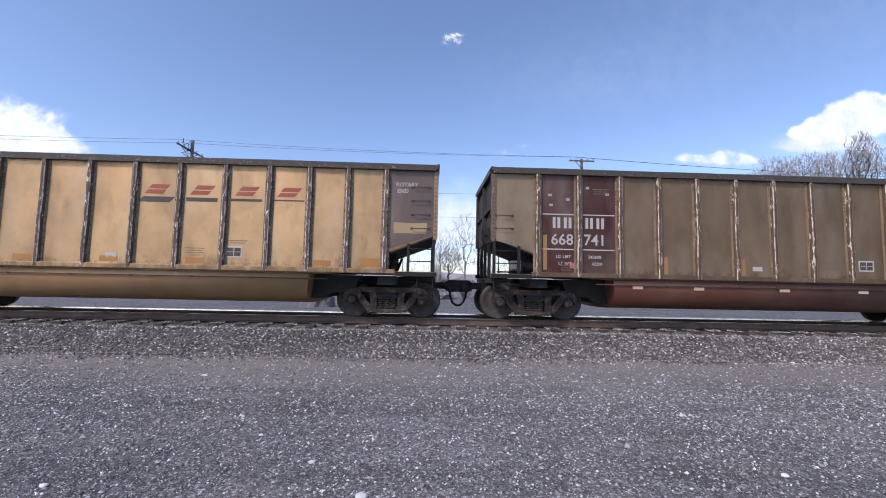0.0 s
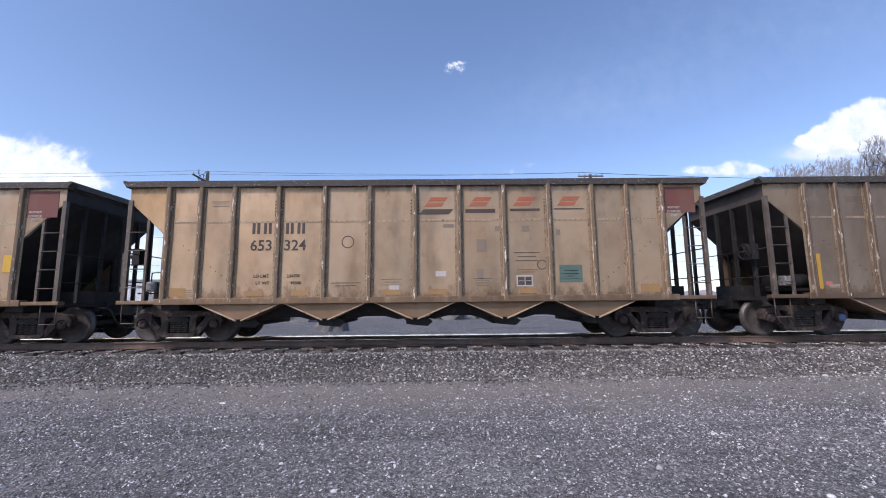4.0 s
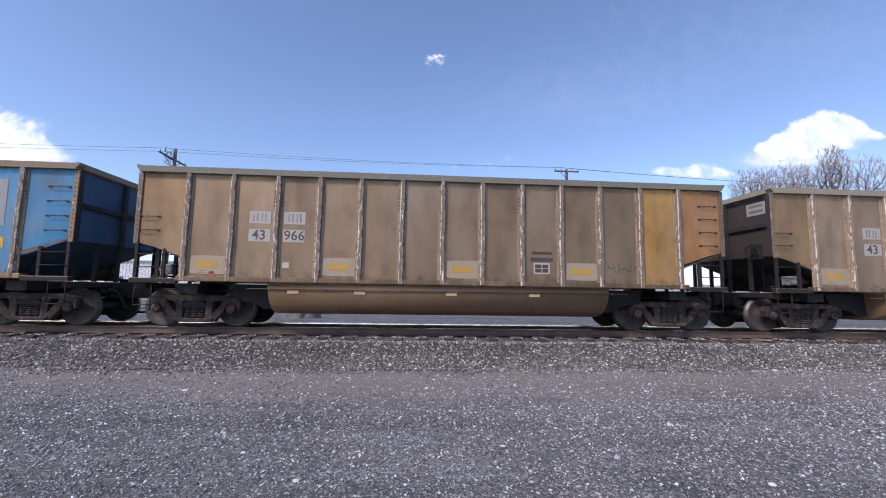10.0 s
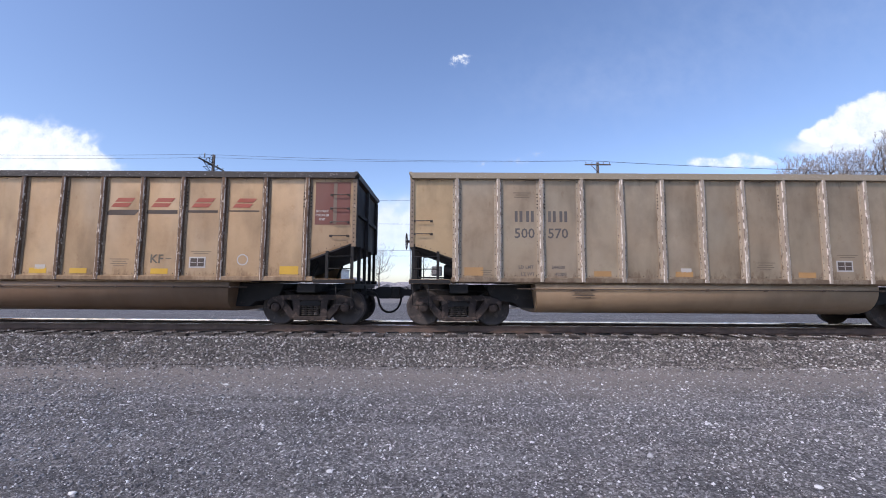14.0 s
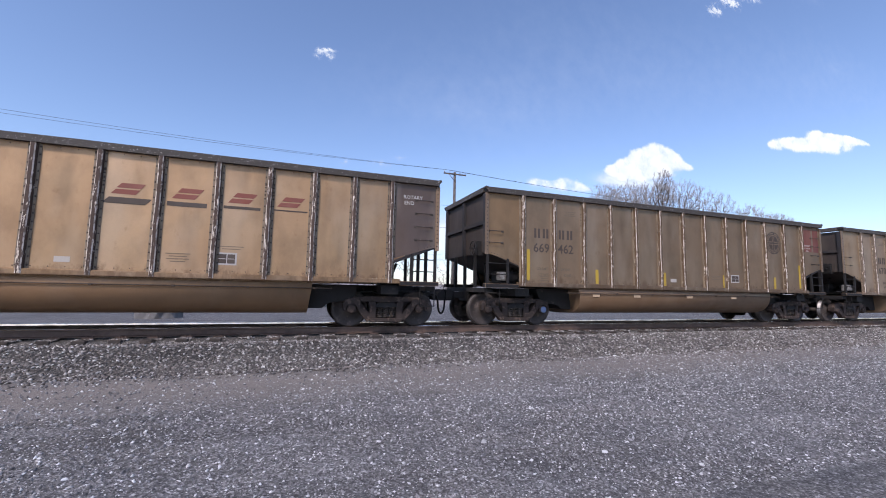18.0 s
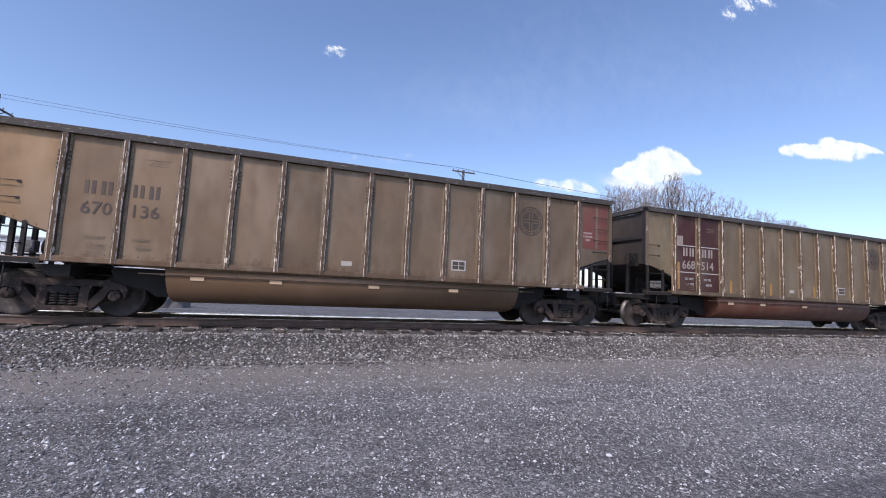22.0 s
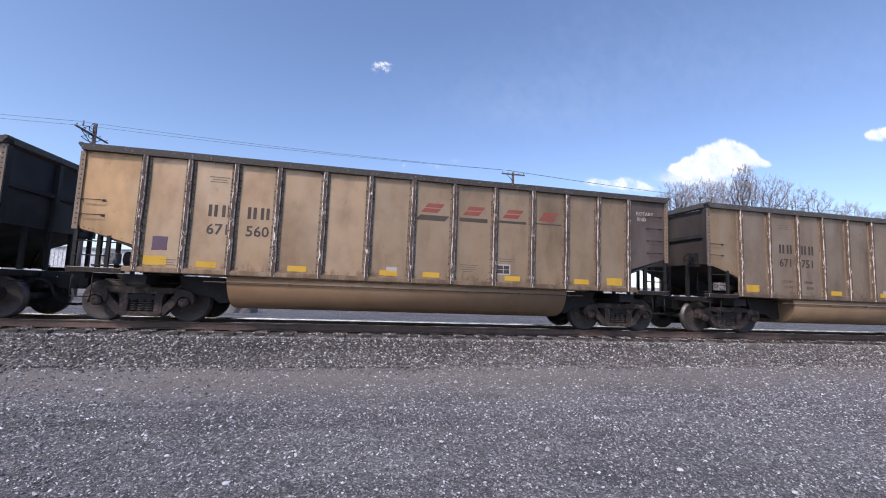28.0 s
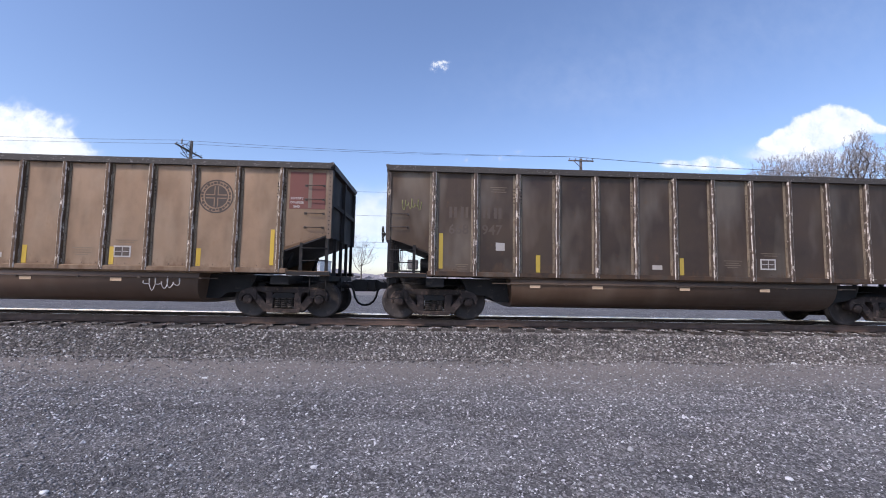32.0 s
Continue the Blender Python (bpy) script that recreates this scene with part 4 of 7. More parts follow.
# ---- bare trees ----
def bare_tree(x, y, height, width, seed, label, slim=False, twigs=4, tips=640):
    """A leafless tree that grows from its fork towards points spread through a rounded, uneven crown."""
    rng = np.random.default_rng(seed)
    th = simple("bare_tree", label, "tree")
    th.location = (x, y, -0.12)
    tall = width * (0.52 if not slim else 1.15)
    fork = max(height - 2.1 * tall, height * 0.2)
    lean = rng.uniform(-0.03, 0.03) * height
    mid, rad = np.array((lean * 1.5, 0, height - tall)), np.array((width * 0.54, width * 0.54, tall))
    q = rng.normal(size=(tips * 2, 3))
    q /= np.linalg.norm(q, axis=1)[:, None]
    bulge = np.array([1 + 0.30 * noise.noise(Vector(v * 1.9) + Vector((seed, 0, 0))) for v in q])
    q *= (rng.random(len(q)) ** 0.42 * bulge)[:, None]
    pts = mid + q * rad
    pts = pts[pts[:, 2] > fork * 1.05][:tips]
    trunk = [np.array((0, 0, 0.0)), np.array((lean * 0.6, 0, fork * 0.5)), np.array((lean, 0.05, fork))]
    top = trunk[-1]
    leader = [top + (mid + (0, 0, rad[2] * 0.35) - top) * u + rng.normal(size=3) * 0.12 for u in (0.2, 0.4, 0.6, 0.8)]
    nodes, up = [top] + leader, [-1, 0, 1, 2, 3]
    # main limbs that sweep out from the fork and then up
    limbs = 4 if slim else 8
    for i in range(limbs):
        turn = (i + rng.uniform(-0.3, 0.3)) * 2 * np.pi / limbs
        k = int(rng.integers(0, 3))
        a = nodes[k]
        e = mid + rad * np.array((np.cos(turn) * 0.66, np.sin(turn) * 0.66, rng.uniform(-0.1, 0.60)))
        c = a + (e - a) * np.array((0.62, 0.62, 0.22))
        for j in range(1, 8):
            u = j / 7
            up.append(k if j == 1 else len(nodes) - 1)
            nodes.append(a * (1 - u) ** 2 + c * 2 * u * (1 - u) + e * u * u + rng.normal(size=3) * 0.05)
    reach = np.linalg.norm((pts - top) * (1, 1, 0.8), axis=1)
    for p in pts[np.argsort(reach)]:
        arr = np.array(nodes)
        gap = p - arr
        dist = np.linalg.norm(gap, axis=1)
        # branches prefer to go on outward and upward
        inward = ((gap * (arr - top)).sum(1) < 0) & (np.linalg.norm(arr - top, axis=1) > 0.6)
        cost = dist * (1 + 0.45 * inward) - 0.30 * gap[:, 2] + 0.10 * np.linalg.norm(arr - top, axis=1)
        k = int(np.argmin(cost))
        n = max(1, int(dist[k] / 0.8))
        for i in range(1, n + 1):
            u = i / n
            w = nodes[k] if i == 1 else nodes[-1]
            bend = rng.normal(size=3) * 0.02 * dist[k] * (u < 1)
            target = arr[k] + gap[k] * u + bend + np.array((0, 0, -0.10 * dist[k] * u * (1 - u) * 4))
            up.append(k if i == 1 else len(nodes) - 1)
            nodes.append(target)
    load = np.ones(len(nodes))
    for i in range(len(nodes) - 1, 0, -1):
        load[up[i]] += load[i]
    thick = 0.0085 * load ** 0.47
    bm = bmesh.new()
    tube(bm, trunk, [height * (0.021 if not slim else 0.012), height * (0.016 if not slim else 0.009), thick[0]], 9)
    part("trunk", mesh_of("trunk", bm, BARK), th)
    vs, fs, kinds = [], [], []

    def stick(a, b, r0, r1):
        d = b - a
        d = d / (np.linalg.norm(d) + 1e-9)
        u = np.cross(d, (0.31, 0.52, 0.79))
        u /= np.linalg.norm(u) + 1e-9
        w = np.cross(d, u)
        n = len(vs)
        for p, r in ((a, r0), (b, r1)):
            for c, e in ((1.0, 0.0), (-0.5, 0.866), (-0.5, -0.866)):
                vs.append(tuple(p + (u * c + w * e) * r))
        fs.extend([(n, n + 1, n + 4, n + 3), (n + 1, n + 2, n + 5, n + 4), (n + 2, n, n + 3, n + 5)])
        kinds.extend([1 if r1 > 0.022 else 0] * 3)

    for i in range(1, len(nodes)):
        a, b = nodes[up[i]], nodes[i]
        stick(a, b, min(thick[up[i]], thick[i] * 1.6), thick[i])
        if load[i] < 7:
            way = (b - a) / (np.linalg.norm(b - a) + 1e-9)
            out = a - top * 0.8
            out = out / (np.linalg.norm(out) + 1e-9)
            for m in range(twigs):
                # twigs fan out and up, away from the fork
                o = way * 0.45 + out * 0.75 + rng.normal(size=3) * 0.27 + np.array((0, 0, 0.15))
                s = a + (b - a) * rng.random()
                e = s + o / np.linalg.norm(o) * rng.uniform(0.25, 0.6)
                stick(s, e, 0.0060, 0.003)
                for n in range(2):
                    o2 = o + rng.normal(size=3) * 0.45
                    f = s + (e - s) * rng.uniform(0.3, 0.8)
                    stick(f, f + o2 / np.linalg.norm(o2) * rng.uniform(0.15, 0.38), 0.005, 0.0025)
    me = bpy.data.meshes.new("crown")
    me.from_pydata(vs, [], fs)
    me.materials.append(TWIG)
    me.materials.append(BARK)
    me.polygons.foreach_set("material_index", np.array(kinds, dtype=np.int32))
    part("crown", me, th)


TY = 42.0
for i, (vx, vz, w, slim) in enumerate(((0.885, 0.335, 4.4, False), (0.965, 0.355, 5.4, False), (1.045, 0.360, 5.4, False), (1.122, 0.412, 2.7, True), (1.236, 0.385, 6.0, False), (1.345, 0.360, 6.6, False), (1.515, 0.328, 5.4, False), (1.672, 0.306, 4.0, False), (1.765, 0.290, 3.4, False))):
    y = TY + (i % 3) * 2.0
    bare_tree(vx * y, y, vz * y + 1.86, w, 40 + i, "tall leafless grey tree with fine spreading twigs" if not slim else "slender leafless tree that stands above its neighbours", slim)
bare_tree(0.095 * 62, 62.0, 13.0, 4.2, 71, "slim leafless tree beyond the track", True, 4, 260)
bare_tree(0.135 * 64, 64.0, 10.0, 4.0, 72, "slim leafless tree beyond the track", True, 4, 220)
bare_tree(0.05 * 44, 44.0, 5.6, 3.0, 73, "low leafless tree beyond the track", False, 4, 220)


for i, (vx, y, h, w) in enumerate(((-0.16, 70, 9.5, 6.0), (-0.05, 76, 8.0, 6.5), (0.03, 72, 11.0, 6.0), (0.17, 74, 9.0, 6.5), (0.26, 70, 10.5, 6.0), (0.36, 78, 9.0, 6.0), (-0.30, 95, 9.0, 7.0))):
    bare_tree(vx * y, y, h, w, 90 + i, "pale leafless tree among others on the far lot", i % 2 == 1, 4, 240)


def bush(x, y, w, h, seed):
    rnd = random.Random(seed)
    th = simple("bush", "dry grey-brown twiggy bush", "bush")
    th.location = (x, y, -0.12)
    for j in range(2):
        bm = bmesh.new()
        for i in range(70):
            a, e = rnd.uniform(0, 2 * math.pi), rnd.uniform(0.25, 1.5)
            ln = rnd.uniform(0.6, 1.0)
            d = Vector((math.cos(a) * math.cos(e) * w / 2, math.sin(a) * math.cos(e) * w / 2, math.sin(e) * h)) * ln
            mid = d * 0.5 + Vector((rnd.uniform(-0.2, 0.2), rnd.uniform(-0.2, 0.2), 0.1))
            tube(bm, [(0, 0, 0), mid, d], [0.03, 0.02, 0.006], 3)
            for q in range(4):
                s = mid.lerp(d, rnd.random())
                tube(bm, [s, s + Vector((rnd.uniform(-1, 1), rnd.uniform(-1, 1), rnd.uniform(0, 1))) * 0.5], [0.012, 0.005], 3)
        part("stem_clump", mesh_of("stem_clump", bm, TWIG, fix=False), th)


bush(0.02 * 40, 40.0, 2.8, 4.4, 5)
bush(0.09 * 41, 41.0, 2.6, 2.6, 6)
bush(-0.02 * 43, 43.0, 2.2, 1.8, 7)

# ---- far buildings, sign, vehicles, distance ----
SHEET = plain("white_sheet_metal", (0.72, 0.73, 0.74), 0.5, 0.08)
ROOFM = plain("grey_roof_metal", (0.50, 0.51, 0.53), 0.5, 0.12)
GLASSY = plain("dark_window_glass", (0.05, 0.06, 0.07), 0.15, 0.3)
TRIM = plain("grey_trim", (0.30, 0.31, 0.33), 0.6, 0.2)
CONC = plain("rough_concrete", (0.20, 0.195, 0.19), 0.9, 0.3, 1.2)


def warehouse(x0, x1, y, depth, h, label):
    th = simple("warehouse", label, "building")
    th.location = ((x0 + x1) / 2, y, -0.12)
    w = (x1 - x0) / 2
    bm = bmesh.new()
    box(bm, -w, w, 0, depth, 0, h)
    x = -w + 0.3
    while x < w:
        box(bm, x, x + 0.10, -0.05, -0.001, 0.2, h - 0.1)
        x += 0.6
    part("wall", mesh_of("wall", bm, SHEET), th)
    bm = bmesh.new()
    prism(bm, [(-w - 0.3, h + 0.004), (w + 0.3, h + 0.004), (w + 0.3, h + 0.2), (-w - 0.3, h + 0.2)], -0.4, depth + 0.4)
    part("roof", mesh_of("roof", bm, ROOFM), th)
    k = 0
    x = -w + 3
    while x < w - 3:
        if k % 3 == 1:
            bm = bmesh.new()
            box(bm, x - 1.6, x + 1.6, -0.12, -0.06, 0.02, 3.6)
            d = part("roller_door", mesh_of("roller_door", bm, TRIM), th)
        else:
            bm = bmesh.new()
            box(bm, x - 0.9, x + 0.9, -0.13, -0.06, 1.4, 2.5)
            wd = part("window", mesh_of("window", bm, TRIM), th)
            bm = bmesh.new()
            box(bm, x - 0.8, x + 0.8, -0.15, -0.132, 1.5, 2.4)
            part("pane", mesh_of("pane", bm, GLASSY), wd)
        k += 1
        x += 5.5


warehouse(-66, -36, 82, 18, 6.4, "long low white sheet-metal warehouse")
warehouse(-31, -23, 88, 10, 5.6, "small white sheet-metal shed")


def sign_tower():
    th = simple("road_sign", "tall roadside sign of pale panels on two posts", "sign")
    th.location = (-0.073 * 120, 120, -0.12)
    for s in (-1, 1):
        bm = bmesh.new()
        tube(bm, [(s * 1.3, 0, 0), (s * 1.3, 0, 12.6)], 0.16, 8)
        part("post", mesh_of("post", bm, GREYBOX), th)
    for z, h, c in ((17.9, 2.9, (0.38, 0.50, 0.62)), (15.3, 1.9, (0.45, 0.55, 0.64)), (13.4, 1.5, (0.35, 0.47, 0.58))):
        bm = bmesh.new()
        box(bm, -1.7, 1.7, -0.3, 0.3, z - h / 2, z + h / 2)
        bmesh.ops.bevel(bm, geom=bm.edges[:], offset=0.08, segments=1, affect="EDGES")
        p = part("panel", mesh_of("panel", bm, plain("sign_panel", c, 0.5, 0.08)), th)
        bm = bmesh.new()
        box(bm, -1.2, 1.2, -0.34, -0.305, z - 0.22, z + 0.22)
        part("plain_bar", mesh_of("plain_bar", bm, SHEET), p)


sign_tower()


def parked(x, y, colour, turn, label, tall=False):
    th = simple("pickup_truck" if tall else "parked_car", label, "car")
    th.matrix_basis = pose(x, y, -0.10, 0, 0, turn)
    m = plain("car_paint", colour, 0.35, 0.1)
    bm = bmesh.new()
    prism(bm, [(-2.2, 0.35), (2.15, 0.35), (2.2, 0.75), (1.9, 0.92), (-2.15, 0.98), (-2.25, 0.7)], -0.88, 0.88)
    part("body", mesh_of("body", bm, m), th)
    bm = bmesh.new()
    top = 1.75 if tall else 1.45
    prism(bm, [(-1.5 if not tall else -0.4, 0.985), (1.1, 0.985), (0.55, top), (-1.0 if not tall else -0.3, top)], -0.76, 0.76)
    cab = part("cabin", mesh_of("cabin", bm, GLASSY), th)
    bm = bmesh.new()
    prism(bm, [(-1.0 if not tall else -0.35, top + 0.003), (0.6, top + 0.003), (0.5, top + 0.05), (-0.95 if not tall else -0.3, top + 0.05)], -0.76, 0.76)
    part("roof", mesh_of("roof", bm, m), cab)
    for wx in (-1.4, 1.4):
        for s in (-1, 1):
            bm = bmesh.new()
            lathe(bm, [(0.02, 0.1), (0.33, 0.1), (0.33, -0.1), (0.02, -0.1)], 16, y=s * 0.84, cx=wx, cz=0.33)
            part("wheel", mesh_of("wheel", bm, CABLE), th)


parked(-17.5, 74, (0.70, 0.70, 0.70), 8, "white car parked on the far lot")
parked(-11.5, 76, (0.55, 0.56, 0.58), -5, "silver pickup truck parked on the far lot", True)
parked(-22.5, 78, (0.65, 0.66, 0.66), 4, "white van-like car parked on the far lot", True)
parked(-5.2, 80, (0.24, 0.25, 0.28), 2, "dark grey car parked on the far lot")


def rubble(x, y, w, h, seed, label):
    rnd = random.Random(seed)
    bm = bmesh.new()
    bmesh.ops.create_icosphere(bm, subdivisions=3, radius=1.0)
    for v in bm.verts:
        n = noise.noise(v.co * 1.7 + Vector((seed, 0, 0))) * 0.35 + noise.noise(v.co * 5 + Vector((0, seed, 0))) * 0.12
        v.co = Vector((v.co.x * w / 2 * (1 + n), v.co.y * w / 2.6 * (1 + n), max(v.co.z, -0.05) * h * (1 + n)))
    ob = new("concrete_block", mesh_of("concrete_block", bm, CONC))
    ob.location = (x, y, -0.11)
    tagged(ob, label, "rubble", group="rubble beyond the track")


for i, (vx, y, w, h) in enumerate(((-0.458, 31, 1.5, 1.0), (-0.268, 26, 2.0, 1.15), (-0.342, 38, 3.2, 1.05), (0.03, 40, 3.4, 0.85), (0.17, 36, 1.8, 0.5), (-0.62, 34, 2.2, 0.7))):
    rubble(vx * y, y, w, h, 3 + i, "weathered grey concrete lump on the far verge")


def far_belt(y, height, x0, x1, seed, name, label):
    """A far belt of bare woods, uneven along its top."""
    rnd = random.Random(seed)
    bm = bmesh.new()
    x = x0
    while x < x1:
        h = height * (0.65 + 0.45 * noise.noise(Vector((x * 0.021, seed, 0))) + rnd.uniform(-0.12, 0.12))
        w = rnd.uniform(5, 10)
        res = bmesh.ops.create_icosphere(bm, subdivisions=2, radius=1.0)["verts"]
        for v in res:
            n = 1 + rnd.uniform(-0.28, 0.28)
            v.co = Vector((x + v.co.x * w * n, y + v.co.y * 5 * n + rnd.uniform(-1, 1), h * 0.45 + v.co.z * h * 0.55 * n))
        x += w * 0.75
    # pale for its distance: haze put into the woods' colour
    ob = new(name, mesh_of(name, bm, plain("far_woods", (0.36, 0.345, 0.36), 0.95, 0.15, 0.3), fix=False))
    tagged(ob, label, "woods", kind="stuff")


far_belt(210, 8.0, -330, 400, 3, "far_woods", "far grey belt of leafless woods along the horizon")


# ---- clouds ----
def cloud_material(name="cloud", tear=2.3, bright=0.82, grain=0.013):
    """Vapour: thin where the sheet is thin, torn and billowed by noise."""
    m = bpy.data.materials.new(name)
    m.use_nodes = True
    nt = m.node_tree
    nt.nodes.clear()
    out = nt.nodes.new("ShaderNodeOutputMaterial")
    at = node(nt, "Attribute")
    at.attribute_name = "thickness"
    vec = coords(nt)
    torn = noise_of(nt, vec, grain, 10, 0.60)
    whole = ramp(nt, at.outputs["Fac"], [(0.0, 0.0), (0.42, 1.0)])
    ad = node(nt, "Math", operation="MULTIPLY_ADD")
    ad.inputs[1].default_value = tear
    nt.links.new(torn, ad.inputs[0])
    sh = node(nt, "Math", operation="SUBTRACT")
    sh.inputs[1].default_value = tear * 0.51
    nt.links.new(ad.outputs[0], sh.inputs[0])
    nt.links.new(at.outputs["Fac"], ad.inputs[2])
    den = node(nt, "Math", operation="MULTIPLY")
    den.use_clamp = True
    nt.links.new(sh.outputs[0], den.inputs[0])
    nt.links.new(whole, den.inputs[1])
    # clouds glow on their own: daylight and grey billow shading are in this colour
    em = node(nt, "Emission")
    puff = noise_of(nt, coords(nt, (1, 1, 1.4)), 0.011, 5, 0.5)
    tone = mix(nt, ramp(nt, den.outputs[0], [(0.1, 0.0), (0.9, 1.0)]), (0.76, 0.86, 0.98), (0.93, 1.0, 0.97))
    tone = mix(nt, 0.6, tone, ramp(nt, puff, [(0.3, (0.74, 0.80, 0.89)), (0.58, 1.0)]), "MULTIPLY")
    nt.links.new(tone, em.inputs[0])
    em.inputs[1].default_value = bright
    tr = node(nt, "BsdfTransparent")
    mx = node(nt, "MixShader")
    cover = ramp(nt, den.outputs[0], [(0.0, 0.0), (0.25, 0.22), (0.6, 0.76), (1.0, 1.0)])
    nt.links.new(cover, mx.inputs[0])
    nt.links.new(tr.outputs[0], mx.inputs[1])
    nt.links.new(em.outputs[0], mx.inputs[2])
    nt.links.new(mx.outputs[0], out.inputs[0])
    return m


CLOUD = cloud_material()
VEIL = cloud_material("cloud_veil", 0.5, 0.80)
PUFF = cloud_material("cloud_puff", 3.4, 0.74, 0.055)
CLOUD_Y = 1500.0
CLOUDS = []


def cloud(lobes, label, drift=1.10, side=0.0, soft=1.0, cell=0.006, seed=0, rough=0.55, peak=1.0, vapour=None):
    """A far sheet of cloud with a billowed outline; lobes are (across, up, half width, half height) per metre of distance."""
    x0 = min(a - 1.7 * c for a, b, c, d in lobes)
    x1 = max(a + 1.7 * c for a, b, c, d in lobes)
    z0 = min(b - 1.8 * d for a, b, c, d in lobes)
    z1 = max(b + 1.8 * d for a, b, c, d in lobes)
    nx, nz = max(8, int((x1 - x0) / cell)), max(8, int((z1 - z0) / cell))
    size = min(d for a, b, c, d in lobes)
    val, vs, fs = {}, [], []
    for j in range(nz + 1):
        for i in range(nx + 1):
            x, z = x0 + (x1 - x0) * i / nx, z0 + (z1 - z0) * j / nz
            p = Vector((x * 14, z * 22, seed))
            wob = noise.noise(p) * 0.45 + noise.noise(p * 2.3) * 0.3 + noise.noise(p * 5.1) * 0.2 + noise.noise(p * 11) * 0.12
            field = low = 0.0
            for a, b, c, d in lobes:
                w = math.exp(-1.3 * (((x - a) / c) ** 2 + ((z - b) / d) ** 2))
                field += w
                low += w * (z - b) / d
            under = 1.0 if low >= 0 else 1.0 + 3.0 * min(1.0, -low)
            best = min(1.0, (field - 0.28 + rough * 0.62 * wob) / (0.26 * soft * under)) * peak
            val[i, j] = max(0.0, best)
    ids = {}

    def vert(i, j):
        if (i, j) not in ids:
            ids[i, j] = len(vs)
            vs.append(((x0 + (x1 - x0) * i / nx) * CLOUD_Y, 0, (z0 + (z1 - z0) * j / nz) * CLOUD_Y))
        return ids[i, j]
    for j in range(nz):
        for i in range(nx):
            if max(val[i, j], val[i + 1, j], val[i, j + 1], val[i + 1, j + 1]) > 0.01:
                fs.append((vert(i, j), vert(i + 1, j), vert(i + 1, j + 1), vert(i, j + 1)))
    me = bpy.data.meshes.new("cloud")
    me.from_pydata(vs, [], fs)
    me.materials.append(vapour or CLOUD)
    att = me.attributes.new("thickness", "FLOAT", "POINT")
    for (i, j), k in ids.items():
        att.data[k].value = val[i, j]
    ob = new("cloud", me)
    dist = CLOUD_Y + 12 * len(CLOUDS)
    me.transform(Matrix.Diagonal((dist / CLOUD_Y, 1, dist / CLOUD_Y, 1)))
    ob.location = (0, dist, 1.7)
    tagged(ob, label, "cloud", kind="structure")
    CLOUDS.append((ob, dist, drift, side))


cloud([(-1.157, 0.37, 0.13, 0.078), (-1.02, 0.355, 0.13, 0.068), (-1.30, 0.35, 0.14, 0.07), (-0.93, 0.305, 0.09, 0.04), (-1.15, 0.28, 0.3, 0.06), (-1.47, 0.33, 0.2, 0.09), (-1.6, 0.25, 0.4, 0.1)], "broad white fair-weather cloud with a soft base", 1.03, 0, 2.4, 0.007, 1)
cloud([(1.155, 0.482, 0.075, 0.046), (1.09, 0.450, 0.075, 0.040), (1.225, 0.475, 0.065, 0.036), (1.00, 0.402, 0.075, 0.028), (1.06, 0.400, 0.09, 0.034), (1.13, 0.428, 0.13, 0.034), (1.295, 0.456, 0.040, 0.016)], "bright white heaped cloud with a ragged top", 1.09, 0, 1.3, 0.0035, 2, 0.5)
cloud([(1.11, 0.37, 0.24, 0.055), (0.98, 0.36, 0.12, 0.04)], "thin pale veil under the heaped cloud", 1.09, 0, 4.0, 0.006, 3, 0.5, 0.66, VEIL)
cloud([(0.77, 0.342, 0.045, 0.020), (0.69, 0.328, 0.08, 0.016), (0.81, 0.325, 0.06, 0.018), (0.74, 0.316, 0.13, 0.020)], "small low white cloud near the horizon", 1.06, 0, 2.6, 0.0035, 4, 0.7, 0.62)
cloud([(1.77, 0.60, 0.05, 0.024), (1.90, 0.615, 0.10, 0.028), (2.07, 0.675, 0.10, 0.038), (2.21, 0.68, 0.11, 0.034), (2.33, 0.70, 0.13, 0.020), (2.03, 0.635, 0.22, 0.030)], "long flat white cloud drifting alone", 1.08, 0, 1.3, 0.005, 5, 0.4)
cloud([(1.55, 1.165, 0.085, 0.040), (1.67, 1.215, 0.09, 0.028), (1.47, 1.10, 0.05, 0.03)], "small torn wisp of white cloud high up", 1.08, 0, 2.4, 0.007, 6, 0.9, 0.8, PUFF)
cloud([(1.30, 1.15, 0.25, 0.10), (1.95, 1.30, 0.3, 0.08), (2.2, 1.0, 0.25, 0.10)], "faint veil of high cloud", 1.06, 0, 5.5, 0.014, 7, 0.8, 0.30, VEIL)
cloud([(0.038, 0.622, 0.020, 0.014), (0.060, 0.632, 0.026, 0.012), (0.066, 0.610, 0.022, 0.012), (0.03, 0.607, 0.012, 0.010)], "tiny torn puff of white cloud", 1.135, -0.026, 4.2, 0.0014, 8, 0.9, 0.60, PUFF)
cloud([(0.10, 0.315, 0.035, 0.012), (0.19, 0.322, 0.04, 0.014), (0.235, 0.345, 0.025, 0.010)], "faint small puffs low in the sky", 1.05, 0, 5.0, 0.004, 9, 1.0, 0.42, PUFF)
# low glowing sheet that puts the white horizon haze into a cloud
cloud([(-0.1, 0.12, 0.5, 0.13), (0.5, 0.12, 0.7, 0.13), (-0.8, 0.11, 0.6, 0.13), (1.4, 0.11, 0.8, 0.13)], "thin white haze of cloud low over the horizon", 1.02, 0, 3.2, 0.016, 10, 0.9, 0.62, VEIL)
